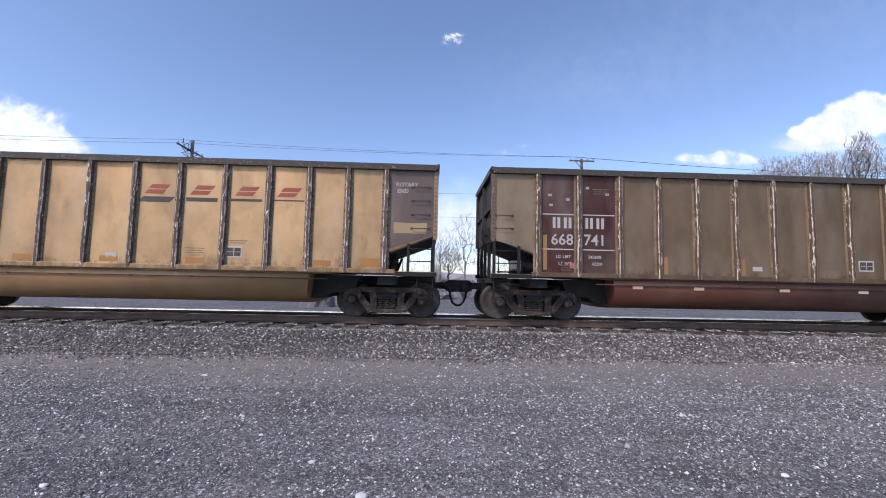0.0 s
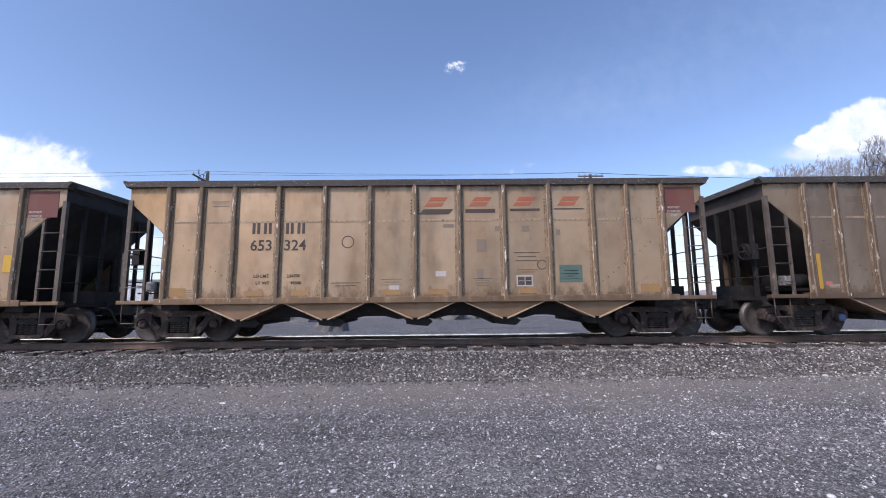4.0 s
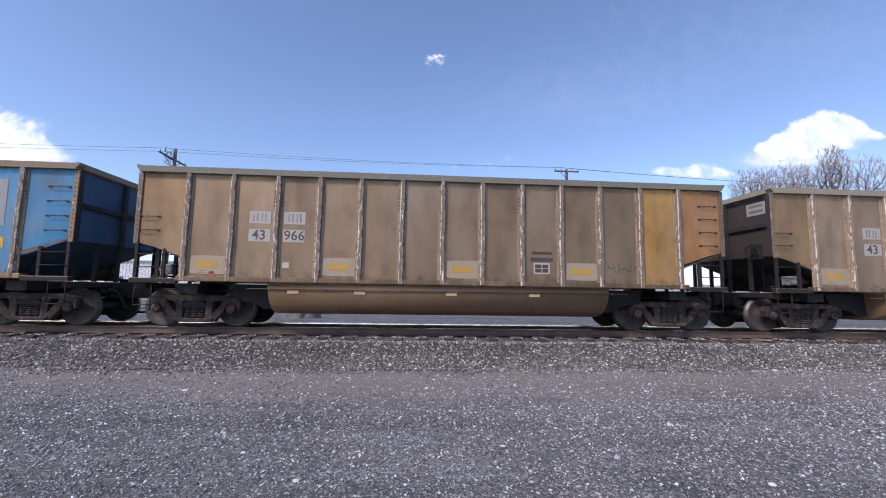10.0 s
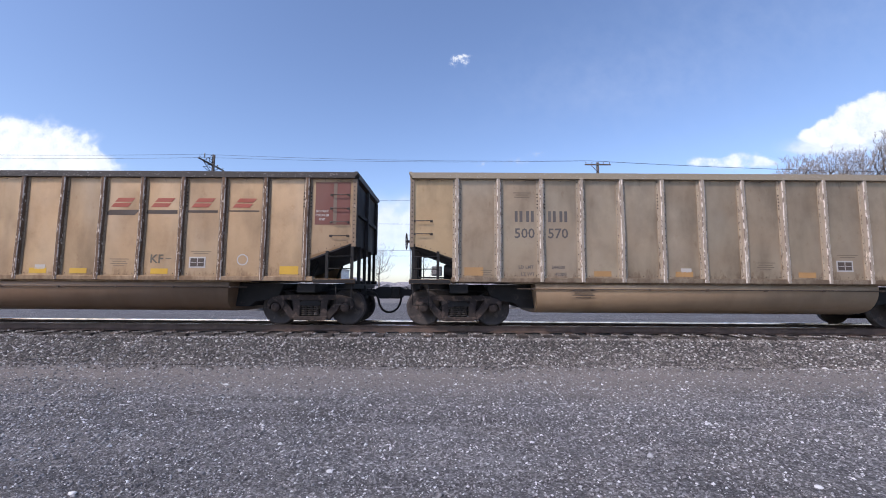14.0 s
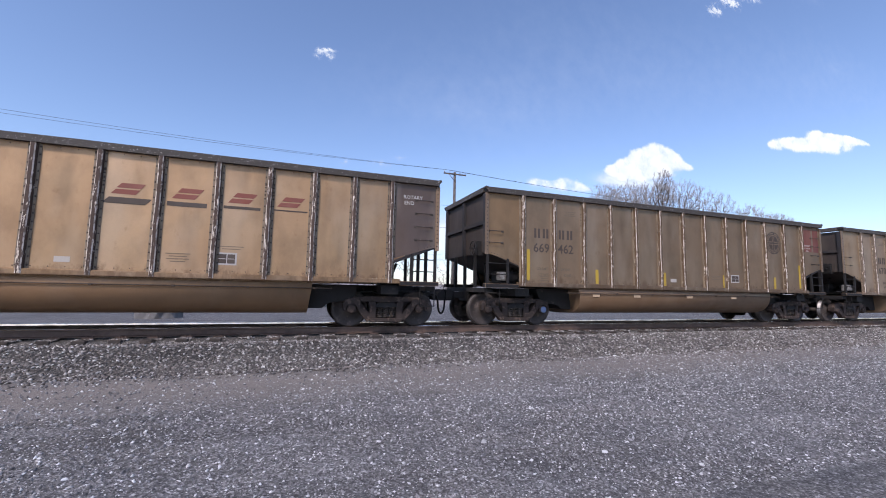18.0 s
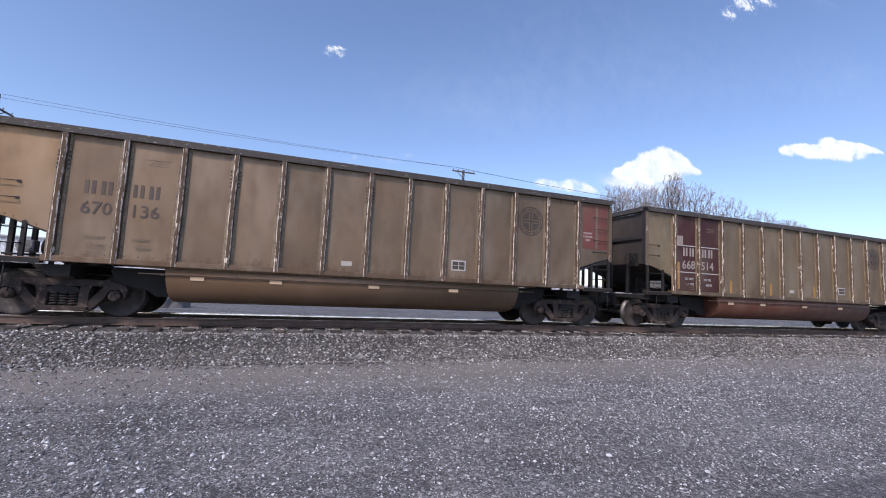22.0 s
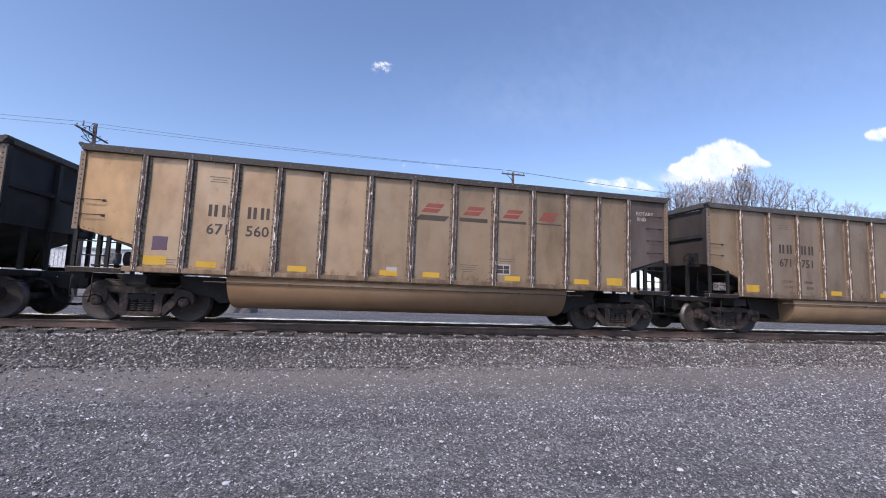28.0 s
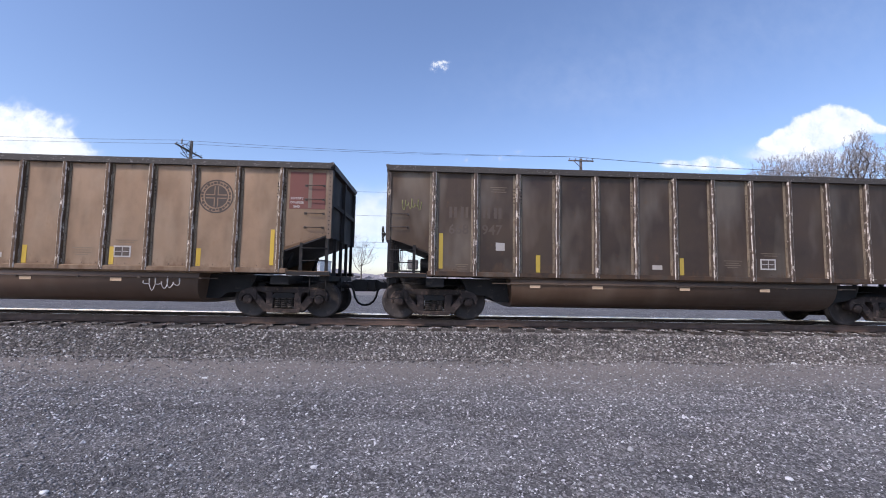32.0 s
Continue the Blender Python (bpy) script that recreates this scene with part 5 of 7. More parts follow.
# glowing veil, widened to lift the brightness of the right-hand sky
cloud([(1.0, 0.70, 0.8, 0.40), (2.2, 0.9, 0.8, 0.35), (0.40, 0.45, 0.5, 0.22)], "broad faint veil of high cloud, spread wide to brighten the sky", 1.04, 0, 6.0, 0.03, 12, 0.3, 0.27, VEIL)
# ---- painted marks ----
RECTS, WORDS = {}, {}
MARK_Y = SIDE_Y - 0.005


def rect_mesh(w, h, slant=0.0, jag=0):
    key = (round(w, 3), round(h, 3), round(slant, 3), jag)
    if key not in RECTS:
        bm = bmesh.new()
        rnd = random.Random(repr(key))
        pts = [(-w / 2 - slant / 2, -h / 2), (w / 2 - slant / 2, -h / 2), (w / 2 + slant / 2, h / 2), (-w / 2 + slant / 2, h / 2)]
        if jag:
            pts = []
            for a, b in (((-w / 2, -h / 2), (w / 2, -h / 2)), ((w / 2, -h / 2), (w / 2, h / 2)), ((w / 2, h / 2), (-w / 2, h / 2)), ((-w / 2, h / 2), (-w / 2, -h / 2))):
                for i in range(jag):
                    u = i / jag
                    pts.append((a[0] + (b[0] - a[0]) * u + rnd.uniform(-0.02, 0.02) * w, a[1] + (b[1] - a[1]) * u + rnd.uniform(-0.03, 0.03) * h))
        prism(bm, pts, -0.0015, 0.0015)
        RECTS[key] = mesh_of("mark", bm, DECAL)
    return RECTS[key]


def word_mesh(text, size):
    key = (text, size)
    if key not in WORDS:
        cu = bpy.data.curves.new("text", "FONT")
        cu.body, cu.size, cu.align_x, cu.align_y, cu.extrude, cu.resolution_u = text, size, "CENTER", "CENTER", 0.0012, 2
        cu.offset = size * 0.012
        ob = bpy.data.objects.new("text", cu)
        me = bpy.data.meshes.new_from_object(ob)
        bpy.data.objects.remove(ob)
        me.transform(pose(0, 0, 0, 90, 0, 0))
        me.materials.clear()
        me.materials.append(DECAL)
        WORDS[key] = me
    return WORDS[key]


def ring_mesh(r0, r1, cross=True):
    key = ("ring", r0, r1, cross)
    if key not in RECTS:
        bm = bmesh.new()
        n = 40
        a = [bm.verts.new((r0 * math.cos(i * 2 * math.pi / n), 0, r0 * math.sin(i * 2 * math.pi / n))) for i in range(n)]
        b = [bm.verts.new((r1 * math.cos(i * 2 * math.pi / n), 0, r1 * math.sin(i * 2 * math.pi / n))) for i in range(n)]
        for i in range(n):
            j = (i + 1) % n
            bm.faces.new((a[i], b[i], b[j], a[j]))
        if cross:
            # worn lettering round the rim as short bars, an inner ring, and a cross
            for i in range(26):
                m = Matrix.Rotation(i * 2 * math.pi / 26, 4, "Y")
                q0, q1, h = r0 * 0.80, r0 * (0.90 + 0.04 * (i % 3)), r0 * (0.072 + 0.014 * (i % 2))
                vs = [bm.verts.new(m @ Vector(p)) for p in ((q0, 0, -h), (q1, 0, -h), (q1, 0, h), (q0, 0, h))]
                bm.faces.new(vs)
            c = [[bm.verts.new((r * math.cos(i * 2 * math.pi / n), 0, r * math.sin(i * 2 * math.pi / n))) for i in range(n)] for r in (r0 * 0.66, r0 * 0.72)]
            for i in range(n):
                j = (i + 1) % n
                bm.faces.new((c[0][i], c[1][i], c[1][j], c[0][j]))
            # four dark quarters of a disc, and a narrow dark cross in the pale one between them
            q, g = r0 * 0.66, r0 * 0.14
            lo = math.asin(g / q)
            for k in range(4):
                m = Matrix.Rotation(k * math.pi / 2, 4, "Y")
                arc = [(q * math.cos(lo + (math.pi / 2 - 2 * lo) * u / 6), 0, q * math.sin(lo + (math.pi / 2 - 2 * lo) * u / 6)) for u in range(7)]
                bm.faces.new([bm.verts.new(m @ Vector(p)) for p in [(g, 0, g)] + arc])
            w = r0 * 0.07
            box(bm, -w, w, -0.001, 0.001, -q, q)
            box(bm, -q, -w, -0.001, 0.001, -w, w)
            box(bm, w, q, -0.001, 0.001, -w, w)
        RECTS[key] = mesh_of("emblem", bm, DECAL)
    return RECTS[key]


def scrawl_mesh(seed, w, h):
    """A spray-can scribble with no letters in it."""
    key = ("scrawl", seed, w, h)
    if key not in RECTS:
        # one unbroken line that loops along
        rnd = random.Random(seed)
        bm = bmesh.new()
        pts, turns = [], 6.5
        for i in range(64):
            u = i / 63
            a = u * turns * 2 * math.pi
            swell = 0.55 + 0.45 * math.sin(u * 17 + seed)
            pts.append((-w / 2 + w * u + 0.55 * w / turns * math.cos(a) * 0.5, 0, h / 2 * math.sin(a) * swell + rnd.uniform(-0.008, 0.008)))
        tube(bm, pts, 0.012, 4)
        bmesh.ops.scale(bm, vec=(1, 0.15, 1), verts=bm.verts)
        RECTS[key] = mesh_of("scrawl", bm, DECAL)
    return RECTS[key]


BLACK, WHITE, RED, MAROON = (0.035, 0.033, 0.032), (0.62, 0.60, 0.57), (0.42, 0.075, 0.045), (0.082, 0.018, 0.021)
YELLOW, ORANGE, TEAL, FADED = (0.80, 0.47, 0.02), (0.50, 0.22, 0.045), (0.07, 0.175, 0.155), (0.20, 0.155, 0.105)


def rect(car, name, x, z, w, h, colour, slant=0.0, jag=0, y=MARK_Y, label=""):
    return part(name, rect_mesh(w, h, slant, jag), car, label, colour, (x, y, z))


def word(car, text, x, z, size, colour, y=MARK_Y - 0.003):
    return part("stencilled_writing", word_mesh(text, size), car, "", colour, (x, y, z))


def letter_blocks(car, x, z, w, h, n, colour, slant=0.0):
    """A company mark as plain blocks, one for each of its letters."""
    step = w / n
    for i in range(n):
        u = x - w / 2 + step * (i + 0.5)
        rect(car, "mark_block", u - step * 0.21, z, step * 0.25, h, colour, slant)
        rect(car, "mark_block", u + step * 0.21, z, step * 0.25, h, colour, slant)


def small_print(car, x, z, w, rows, colour, step=0.055):
    for i in range(rows):
        rect(car, "small_print", x, z - i * step, w * (1.0, 0.72, 0.9, 0.6)[i % 4], 0.016, colour)


def data_plate(car, x, z, colour=BLACK):
    rect(car, "data_plate", x, z, 0.40, 0.27, WHITE)
    rect(car, "data_plate_field", x - 0.085, z, 0.16, 0.20, colour, y=MARK_Y - 0.004)
    rect(car, "data_plate_field", x + 0.09, z, 0.15, 0.20, colour, y=MARK_Y - 0.004)
    rect(car, "data_plate_line", x - 0.085, z, 0.14, 0.012, WHITE, y=MARK_Y - 0.008)
    rect(car, "data_plate_line", x + 0.09, z, 0.13, 0.012, WHITE, y=MARK_Y - 0.008)


CARS = []
# cars whose stakes are bare and pale
POSTS = {5: (0.22, 0.155, 0.11), 0: (0.13, 0.095, 0.072), 12: (0.080, 0.058, 0.050), 14: (0.19, 0.15, 0.115), 19: (0.095, 0.068, 0.056), 6: (0.28, 0.20, 0.14), 7: (0.27, 0.20, 0.145), 8: (0.37, 0.285, 0.21), 9: (0.18, 0.112, 0.070), 10: (0.46, 0.39, 0.31), 11: (0.075, 0.055, 0.045), 18: (0.25, 0.20, 0.15), 20: (0.155, 0.106, 0.074), 22: (0.085, 0.070, 0.060)}


# cars whose tub does not go with their sides
TUBS = {20: (0.42, 0.29, 0.17), 21: (0.165, 0.108, 0.080), 9: (0.27, 0.172, 0.105)}
ENDS = {6: (0.035, 0.11, 0.22), 7: (0.085, 0.048, 0.030), 8: (0.085, 0.048, 0.030)}
CHORDS = {6: (0.26, 0.20, 0.13), 8: (0.33, 0.28, 0.21), 10: (0.36, 0.30, 0.215), 7: (0.20, 0.19, 0.15), 5: (0.15, 0.125, 0.11), 20: (0.085, 0.078, 0.072)}
TONES = {0: 1.24, 1: 0.73, 2: 1.30, 3: 1.32, 4: 1.04, 5: 0.89, 6: 1.18, 7: 0.94, 9: 1.12, 10: 0.98, 11: 0.60, 12: 1.06, 13: 0.82, 14: 0.98, 15: 0.77, 16: 0.90, 17: 0.98, 18: 0.97, 19: 1.08, 20: 0.96, 21: 0.83, 22: 0.38}


def tone(c, k):
    v = TONES.get(k, 1.12)
    gold = k in (0, 2, 3, 6, 9, 12)
    return (c[0] * v * 1.05, c[1] * (0.905 if gold else 0.92) * v, c[2] * (0.80 if gold else 0.86) * v)


def railcar(k, kind, colour, label, tub=None, chord=None, panels=None, post=None):
    """One empty coal car with its running gear; the marks are added by its own lines below."""
    car = new("coal_" + kind)
    car.location = (FIRST + k * PITCH - run(0), TRACK_Y, RAIL_Z)
    tagged(car, label, "coal car", group="cars of the train")
    wide = k in WIDE_CARS
    g = HOP if kind == "hopper" else GON_WIDE if wide else GON
    xs = HOP_X if kind == "hopper" else POST_WIDE if wide else POST_X
    colour = tone(colour, k)
    panels = panels or {}
    rnd = random.Random(k)
    stake = post or POSTS.get(k) or tuple(q * (0.46 if kind == "gondola" else 0.50) for q in colour)
    for i, me in enumerate(g["panels"]):
        v = rnd.uniform(0.86, 1.09)
        c = panels.get(i, tuple(q * v for q in colour))
        if i == 0 and 0 not in panels:
            c = (c[0] * 1.12, c[1] * 1.03, c[2] * 0.85)
        elif i == 13 and 13 not in panels:
            c = tuple(q * 0.84 for q in c)
        part("side_panel", me, car, "", c)
    for i, x in enumerate(xs):
        part("post", g["posts"][(i + k) % 3], car, "", stake, (x, 0, 0))
    part("top_chord", g["chord"], car, "", chord or CHORDS.get(k, (0.062, 0.054, 0.048)))
    dull = tuple(q * 0.8 for q in colour)
    part("side_sill", g["sill"], car, "", tuple(q * 0.74 for q in colour))
    flip = Matrix.Diagonal((-1, 1, 1, 1))
    one = Matrix.Identity(4)
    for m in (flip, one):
        # unlit right end near black, sunlit left end browner, both put into the colour
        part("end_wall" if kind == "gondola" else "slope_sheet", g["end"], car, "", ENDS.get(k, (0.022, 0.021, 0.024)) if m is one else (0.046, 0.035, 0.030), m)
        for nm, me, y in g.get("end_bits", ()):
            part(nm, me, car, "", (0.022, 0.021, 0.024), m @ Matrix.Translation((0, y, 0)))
        for nm, me, y in g["props"]:
            part(nm, me, car, at=m @ Matrix.Translation((0, y, 0)))
        if kind == "hopper":
            part("end_deck", g["deck"], car, at=m)
            for z in (1.5, 2.2):
                part("crossbar", g["bars"], car, at=m @ Matrix.Translation((0, 0, z)))
        part("ladder", g["ladder"], car, at=m)
        part("coupler", COUPLER, car, at=m if m is one else FLIP)
        part("air_hose", HOSE, car, at=m if m is one else FLIP)
        if kind == "gondola":
            part("corner_post", g["corner"], car, "", tuple(q * 0.55 for q in colour), m)
    part("far_side", g["far"], car, "", dull)
    part("centre_sill", g["middle"], car)
    for x in (-6.0, 6.0):
        part("body_bolster", g["body_bolster"], car, at=(x, 0, 0))
    for m in (flip, one):
        for nm, me in g["ends"]:
            part(nm, me, car, at=m)
    if kind == "gondola":
        part("tub_pipe", g["ledge"], car)
        part("tub", g["tub"], car, "", tub or TUBS.get(k) or (colour[0] * 0.80, colour[1] * 0.755, colour[2] * 0.71))
        for z in (2.28, 2.60):
            part("grab_iron", GRAB_SHORT, car, at=(-6.90, SIDE_Y, z))
        for z in (2.22, 2.56, 2.90, 3.24):
            part("grab_iron", GRAB_SHORT, car, at=(6.80, SIDE_Y, z))
    else:
        part("riveted_seam", g["seam"], car, "", colour)
        part("slanted_rivet_row", g["slant"], car)
        for x in (-3.3, -1.15, 1.0, 3.2):
            part("saddle_plate", g["saddle"], car, at=(x, 0, 0))
        for x in g["apex"]:
            part("chute", g["chute"], car, "", tuple(q * 0.9 for q in colour), (x, 0, 0))
            part("chute_flange", g["lip"], car, "", tuple(q * 1.2 for q in colour), (x, 0, 0))
            part("gate", g["gate"], car, at=(x, 0, 0))
    part("brake_reservoir", RESERVOIR, car)
    part("brake_valve", VALVE, car)
    part("brake_wheel", BRAKE_WHEEL, car, at=(-7.34, -1.05, 2.15))
    for x in (-6.0, 6.0):
        bogie(car, k, x, k in (2, 4, 13, 17))
    CARS.append((car, k))
    return car


def bay(i):
    return (POST_X[i - 1] + POST_X[i]) / 2 if i > 0 else POST_X[0] - 0.504


def number(car, at_post, left, right, z=2.03, colour=BLACK, size=0.37, blocks=True, xs=POST_X, plates=False, plate=(0.50, 0.48, 0.45)):
    """The road number on both sides of a post, under the company's mark."""
    x = xs[at_post]
    if plates:
        for s in (-1, 1):
            rect(car, "white_plate", x + s * 0.40, z + 0.43, 0.50, 0.30, plate)
            rect(car, "white_plate", x + s * 0.40, z, 0.50, 0.30, plate)
    for s in (-1, 1):
        letter_blocks(car, x + s * 0.41, z + 0.43, 0.56 if not plates else 0.38, 0.27 if not plates else 0.2, 2, colour)
    word(car, left, x - 0.41, z, size, colour)
    word(car, right, x + 0.41, z, size, colour)


def load_limits(car, at_post, limit, light, colour=BLACK, xs=POST_X, z=1.62):
    x = xs[at_post]
    word(car, "LD LMT", x - 0.38, z, 0.11, colour)
    word(car, "LT WT", x - 0.34, z - 0.17, 0.11, colour)
    word(car, limit, x + 0.40, z, 0.11, colour)
    word(car, light, x + 0.46, z - 0.17, 0.11, colour)


def speed_mark(car, first, xs=POST_X, z=3.0, colour=RED):
    """The company's slanted mark over four bays, as plain slanted blocks over a tapering bar."""
    for i in range(4):
        x = (xs[first + i - 1] + xs[first + i]) / 2
        h = 0.13 - 0.034 * i
        rect(car, "mark_block", x + 0.03, z + 0.09, 0.42, 0.10, colour, 0.08)
        rect(car, "mark_block", x - 0.06, z - 0.04, 0.42, 0.10, colour, 0.08)
        rect(car, "mark_bar", x - 0.02, z - 0.16 - h / 2, 0.74, h, BLACK, 0.12 if i == 0 else 0.0)


def emblem(car, x, z, r=0.41, colour=(0.026, 0.024, 0.023)):
    part("round_emblem", ring_mesh(r * 0.92, r, True), car, "dark round emblem with a cross", colour, (x, MARK_Y, z))


def reflectors(car, tall=True, colour=YELLOW, bays=(4, 6, 8, 11), xs=POST_X, z0=1.2, ends=True, spots=()):
    for x in spots:
        rect(car, "reflector_strip", x, z0 + 0.25, 0.105, 0.42, colour)
    if tall:
        for i in bays:
            rect(car, "reflector_strip", xs[i - 1] + 0.18, z0 + 0.25, 0.105, 0.42, colour)
        for x in (xs[0] + 0.19, xs[12] - 0.17) if ends else ():
            rect(car, "reflector_strip", x, z0 + 0.52, 0.095, 0.86, colour)
    else:
        for i in bays:
            rect(car, "reflector_strip", (xs[i - 1] + xs[i]) / 2, z0 + 0.13, 0.42, 0.13, colour)
        for x in ((xs[0] + xs[1]) / 2 - 0.1, xs[12] - 0.4):
            rect(car, "reflector_strip", x, z0 + 0.17, 0.46, 0.20, colour)


def tub_reflectors(car, colour=(0.70, 0.50, 0.32)):
    for x in (-3.55, -2.0, 0.2, 2.25):
        rect(car, "tub_reflector", x, 0.895, 0.26, 0.08, colour, y=-1.566)


def end_panel(car, lines, colour=(0.165, 0.034, 0.030), x=6.62, z=3.03, w=0.86, h=1.06, tall=None):
    rect(car, "rotary_end_panel", x, z, w, h, colour, label="painted panel that marks the rotary end")
    if h > 0.8:
        rect(car, "bare_strap", x + 0.06, z, 0.085, h * 0.96, (0.175, 0.135, 0.10), y=MARK_Y - 0.003)
    for i, text in enumerate(lines):
        word(car, text, x - 0.25 if h > 0.8 else x - 0.14, z - 0.20 - i * 0.10, 0.078, WHITE)


def write_common(car, xs=POST_X, plate_bay=10, odd=0):
    """Small stencils that every car carries."""
    zb = 1.2 if xs is POST_X else 1.08
    data_plate(car, (xs[plate_bay - 1] + xs[plate_bay]) / 2 - 0.08, zb + 0.35)
    small_print(car, (xs[0] + xs[1]) / 2 + 0.2, zb + 0.2, 0.30, 3, FADED)
    small_print(car, (xs[7] + xs[8]) / 2, zb + 0.42, 0.46, 4, FADED)
    small_print(car, (xs[1] + xs[2]) / 2 + 0.05, 3.32 if zb > 1.1 else 3.45, 0.42, 3, FADED)
    small_print(car, (xs[plate_bay - 1] + xs[plate_bay]) / 2, zb + 0.62, 0.5, 2, FADED)
    rect(car, "white_label", (xs[5] + xs[6]) / 2 + 0.05, zb + 0.22, 0.25, 0.11, (0.60, 0.56, 0.50))


# the train, from its leading car on
c = railcar(0, "gondola", (0.45, 0.335, 0.185), "bright tan coal gondola with red slanted marks, dusty", panels={13: (0.15, 0.11, 0.095)})
speed_mark(c, 7, POST_WIDE)
word(c, "ROTARY", 6.45, 3.30, 0.14, WHITE)
word(c, "END", 6.35, 3.14, 0.14, WHITE)
rect(c, "tan_patch", 6.55, 2.23, 0.80, 0.26, (0.45, 0.335, 0.185), jag=4)
write_common(c, plate_bay=9)
reflectors(c, False, ORANGE, (2, 4, 6, 8, 11))

c = railcar(1, "gondola", (0.345, 0.252, 0.148), "brown-tan coal gondola with maroon panels and a maroon tub", (0.135, 0.036, 0.030), panels={1: MAROON, 2: MAROON, 13: MAROON, 0: (0.33, 0.235, 0.14)})
number(c, 1, "668", "741", colour=WHITE, size=0.38)
for i in (1, 2):
    rect(c, "white_line", bay(i), 2.67, 0.80, 0.028, WHITE)
    rect(c, "white_line", bay(i), 1.80, 0.80, 0.028, WHITE)
load_limits(c, 1, "243600", "42200", WHITE)
rect(c, "tan_patch", 6.62, 3.02, 0.86, 0.28, (0.36, 0.25, 0.14), jag=3)
for i, text in enumerate(("ROTARY", "COUPLER", "END")):
    word(c, text, 6.46, 2.74 - i * 0.12, 0.11, WHITE)
emblem(c, 4.43, 2.95, colour=(0.075, 0.06, 0.05))
write_common(c, plate_bay=9)
reflectors(c, True, (0.40, 0.22, 0.07), (4, 6, 10))
rect(c, "pink_label", -5.18, 1.40, 0.16, 0.13, (0.62, 0.16, 0.16))
rect(c, "pink_label", 5.62, 1.36, 0.16, 0.10, (0.62, 0.16, 0.16))
tub_reflectors(c)
for x, z in ((-5.75, 3.15), (-5.3, 3.05), (-4.8, 3.35), (-4.3, 3.2), (-5.72, 2.9)):
    rect(c, "bare_spot", x, z, 0.09, 0.06, (0.50, 0.46, 0.42), jag=2)

c = railcar(2, "hopper", (0.335, 0.272, 0.195), "dusty tan coal hopper with a round emblem and yellow strips")
number(c, 3, "651", "018", z=2.30, colour=(0.10, 0.085, 0.075), xs=HOP_X)
load_limits(c, 3, "236700", "49300", (0.13, 0.11, 0.09), HOP_X, 1.66)
emblem(c, 4.75, 3.40, 0.42)
write_common(c, HOP_X, 9)
reflectors(c, True, YELLOW, (3, 6, 8, 9), HOP_X, 1.08, False)
for x in (-5.88, 5.82):
    rect(c, "reflector_strip", x, 1.96, 0.19, 0.42, YELLOW)
for i, x in enumerate((-5.75, -4.0, -2.8, 0.45, 4.75, 5.5)):
    rect(c, "pale_label", x, 1.22 + 0.04 * (i % 2), 0.28, 0.10, (0.40, 0.34, 0.26))
part("round_stencil", ring_mesh(0.13, 0.155, False), c, "", (0.14, 0.12, 0.10), (-1.72, MARK_Y, 2.42))
rect(c, "dark_scuff", 3.75, 1.80, 0.26, 0.06, (0.10, 0.10, 0.11), jag=3)
rect(c, "dark_scuff", 3.62, 1.22, 0.46, 0.09, (0.10, 0.10, 0.11), jag=4)
rect(c, "paint_blob", -1.75, 1.38, 0.50, 0.24, (0.20, 0.40, 0.40), jag=6)
part("scrawl", scrawl_mesh(2, 0.55, 0.26), c, "pale blue spray scribble", (0.26, 0.50, 0.52), (-1.75, MARK_Y - 0.004, 1.45))
rect(c, "teal_notice", 4.72, 1.62, 0.62, 0.46, TEAL)
small_print(c, 4.72, 1.76, 0.48, 5, (0.5, 0.55, 0.5), 0.07)
end_panel(c, ("ROTARY", "COUPLER", "END"), x=6.50, z=3.42, w=0.80, h=0.66)

c = railcar(3, "hopper", (0.365, 0.292, 0.200), "tan coal hopper with red slanted marks over the middle bays")
number(c, 3, "653", "324", z=2.34, xs=HOP_X)
load_limits(c, 3, "236700", "49300", BLACK, HOP_X, 1.60)
speed_mark(c, 7, HOP_X, 3.38, (0.50, 0.13, 0.06))
write_common(c, HOP_X, 9)
reflectors(c, False, (0.44, 0.25, 0.09), (3, 4, 6, 7, 9), HOP_X, 1.06)
rect(c, "teal_notice", 3.72, 1.60, 0.56, 0.42, TEAL)
small_print(c, 3.72, 1.73, 0.44, 5, (0.5, 0.55, 0.5), 0.065)
part("round_stencil", ring_mesh(0.13, 0.155, False), c, "", BLACK, (-1.72, MARK_Y, 2.42))
end_panel(c, ("ROTARY", "COUPLER", "END"), x=6.50, z=3.42, w=0.80, h=0.66, colour=(0.17, 0.045, 0.036))
rect(c, "white_label", 0.55, 1.62, 0.26, 0.13, (0.66, 0.63, 0.58))
for i, (x, z, w, h) in enumerate(((1.55, 2.30, 0.24, 0.30), (1.50, 1.60, 0.16, 0.24), (2.65, 2.72, 0.18, 0.14), (0.75, 2.80, 0.26, 0.09), (1.95, 2.72, 0.12, 0.12), (-0.6, 2.66, 0.06, 0.12), (3.45, 2.62, 0.10, 0.14))):
    rect(c, "dark_scuff", x, z, w, h, (0.27, 0.215, 0.155), jag=5)
small_print(c, 2.65, 2.12, 0.62, 3, BLACK, 0.10)
small_print(c, -0.65, 1.50, 0.52, 3, FADED, 0.07)
small_print(c, -1.75, 1.42, 0.72, 2, BLACK, 0.07)
part("round_stencil", ring_mesh(0.10, 0.12, False), c, "", BLACK, (3.02, MARK_Y, 1.82))

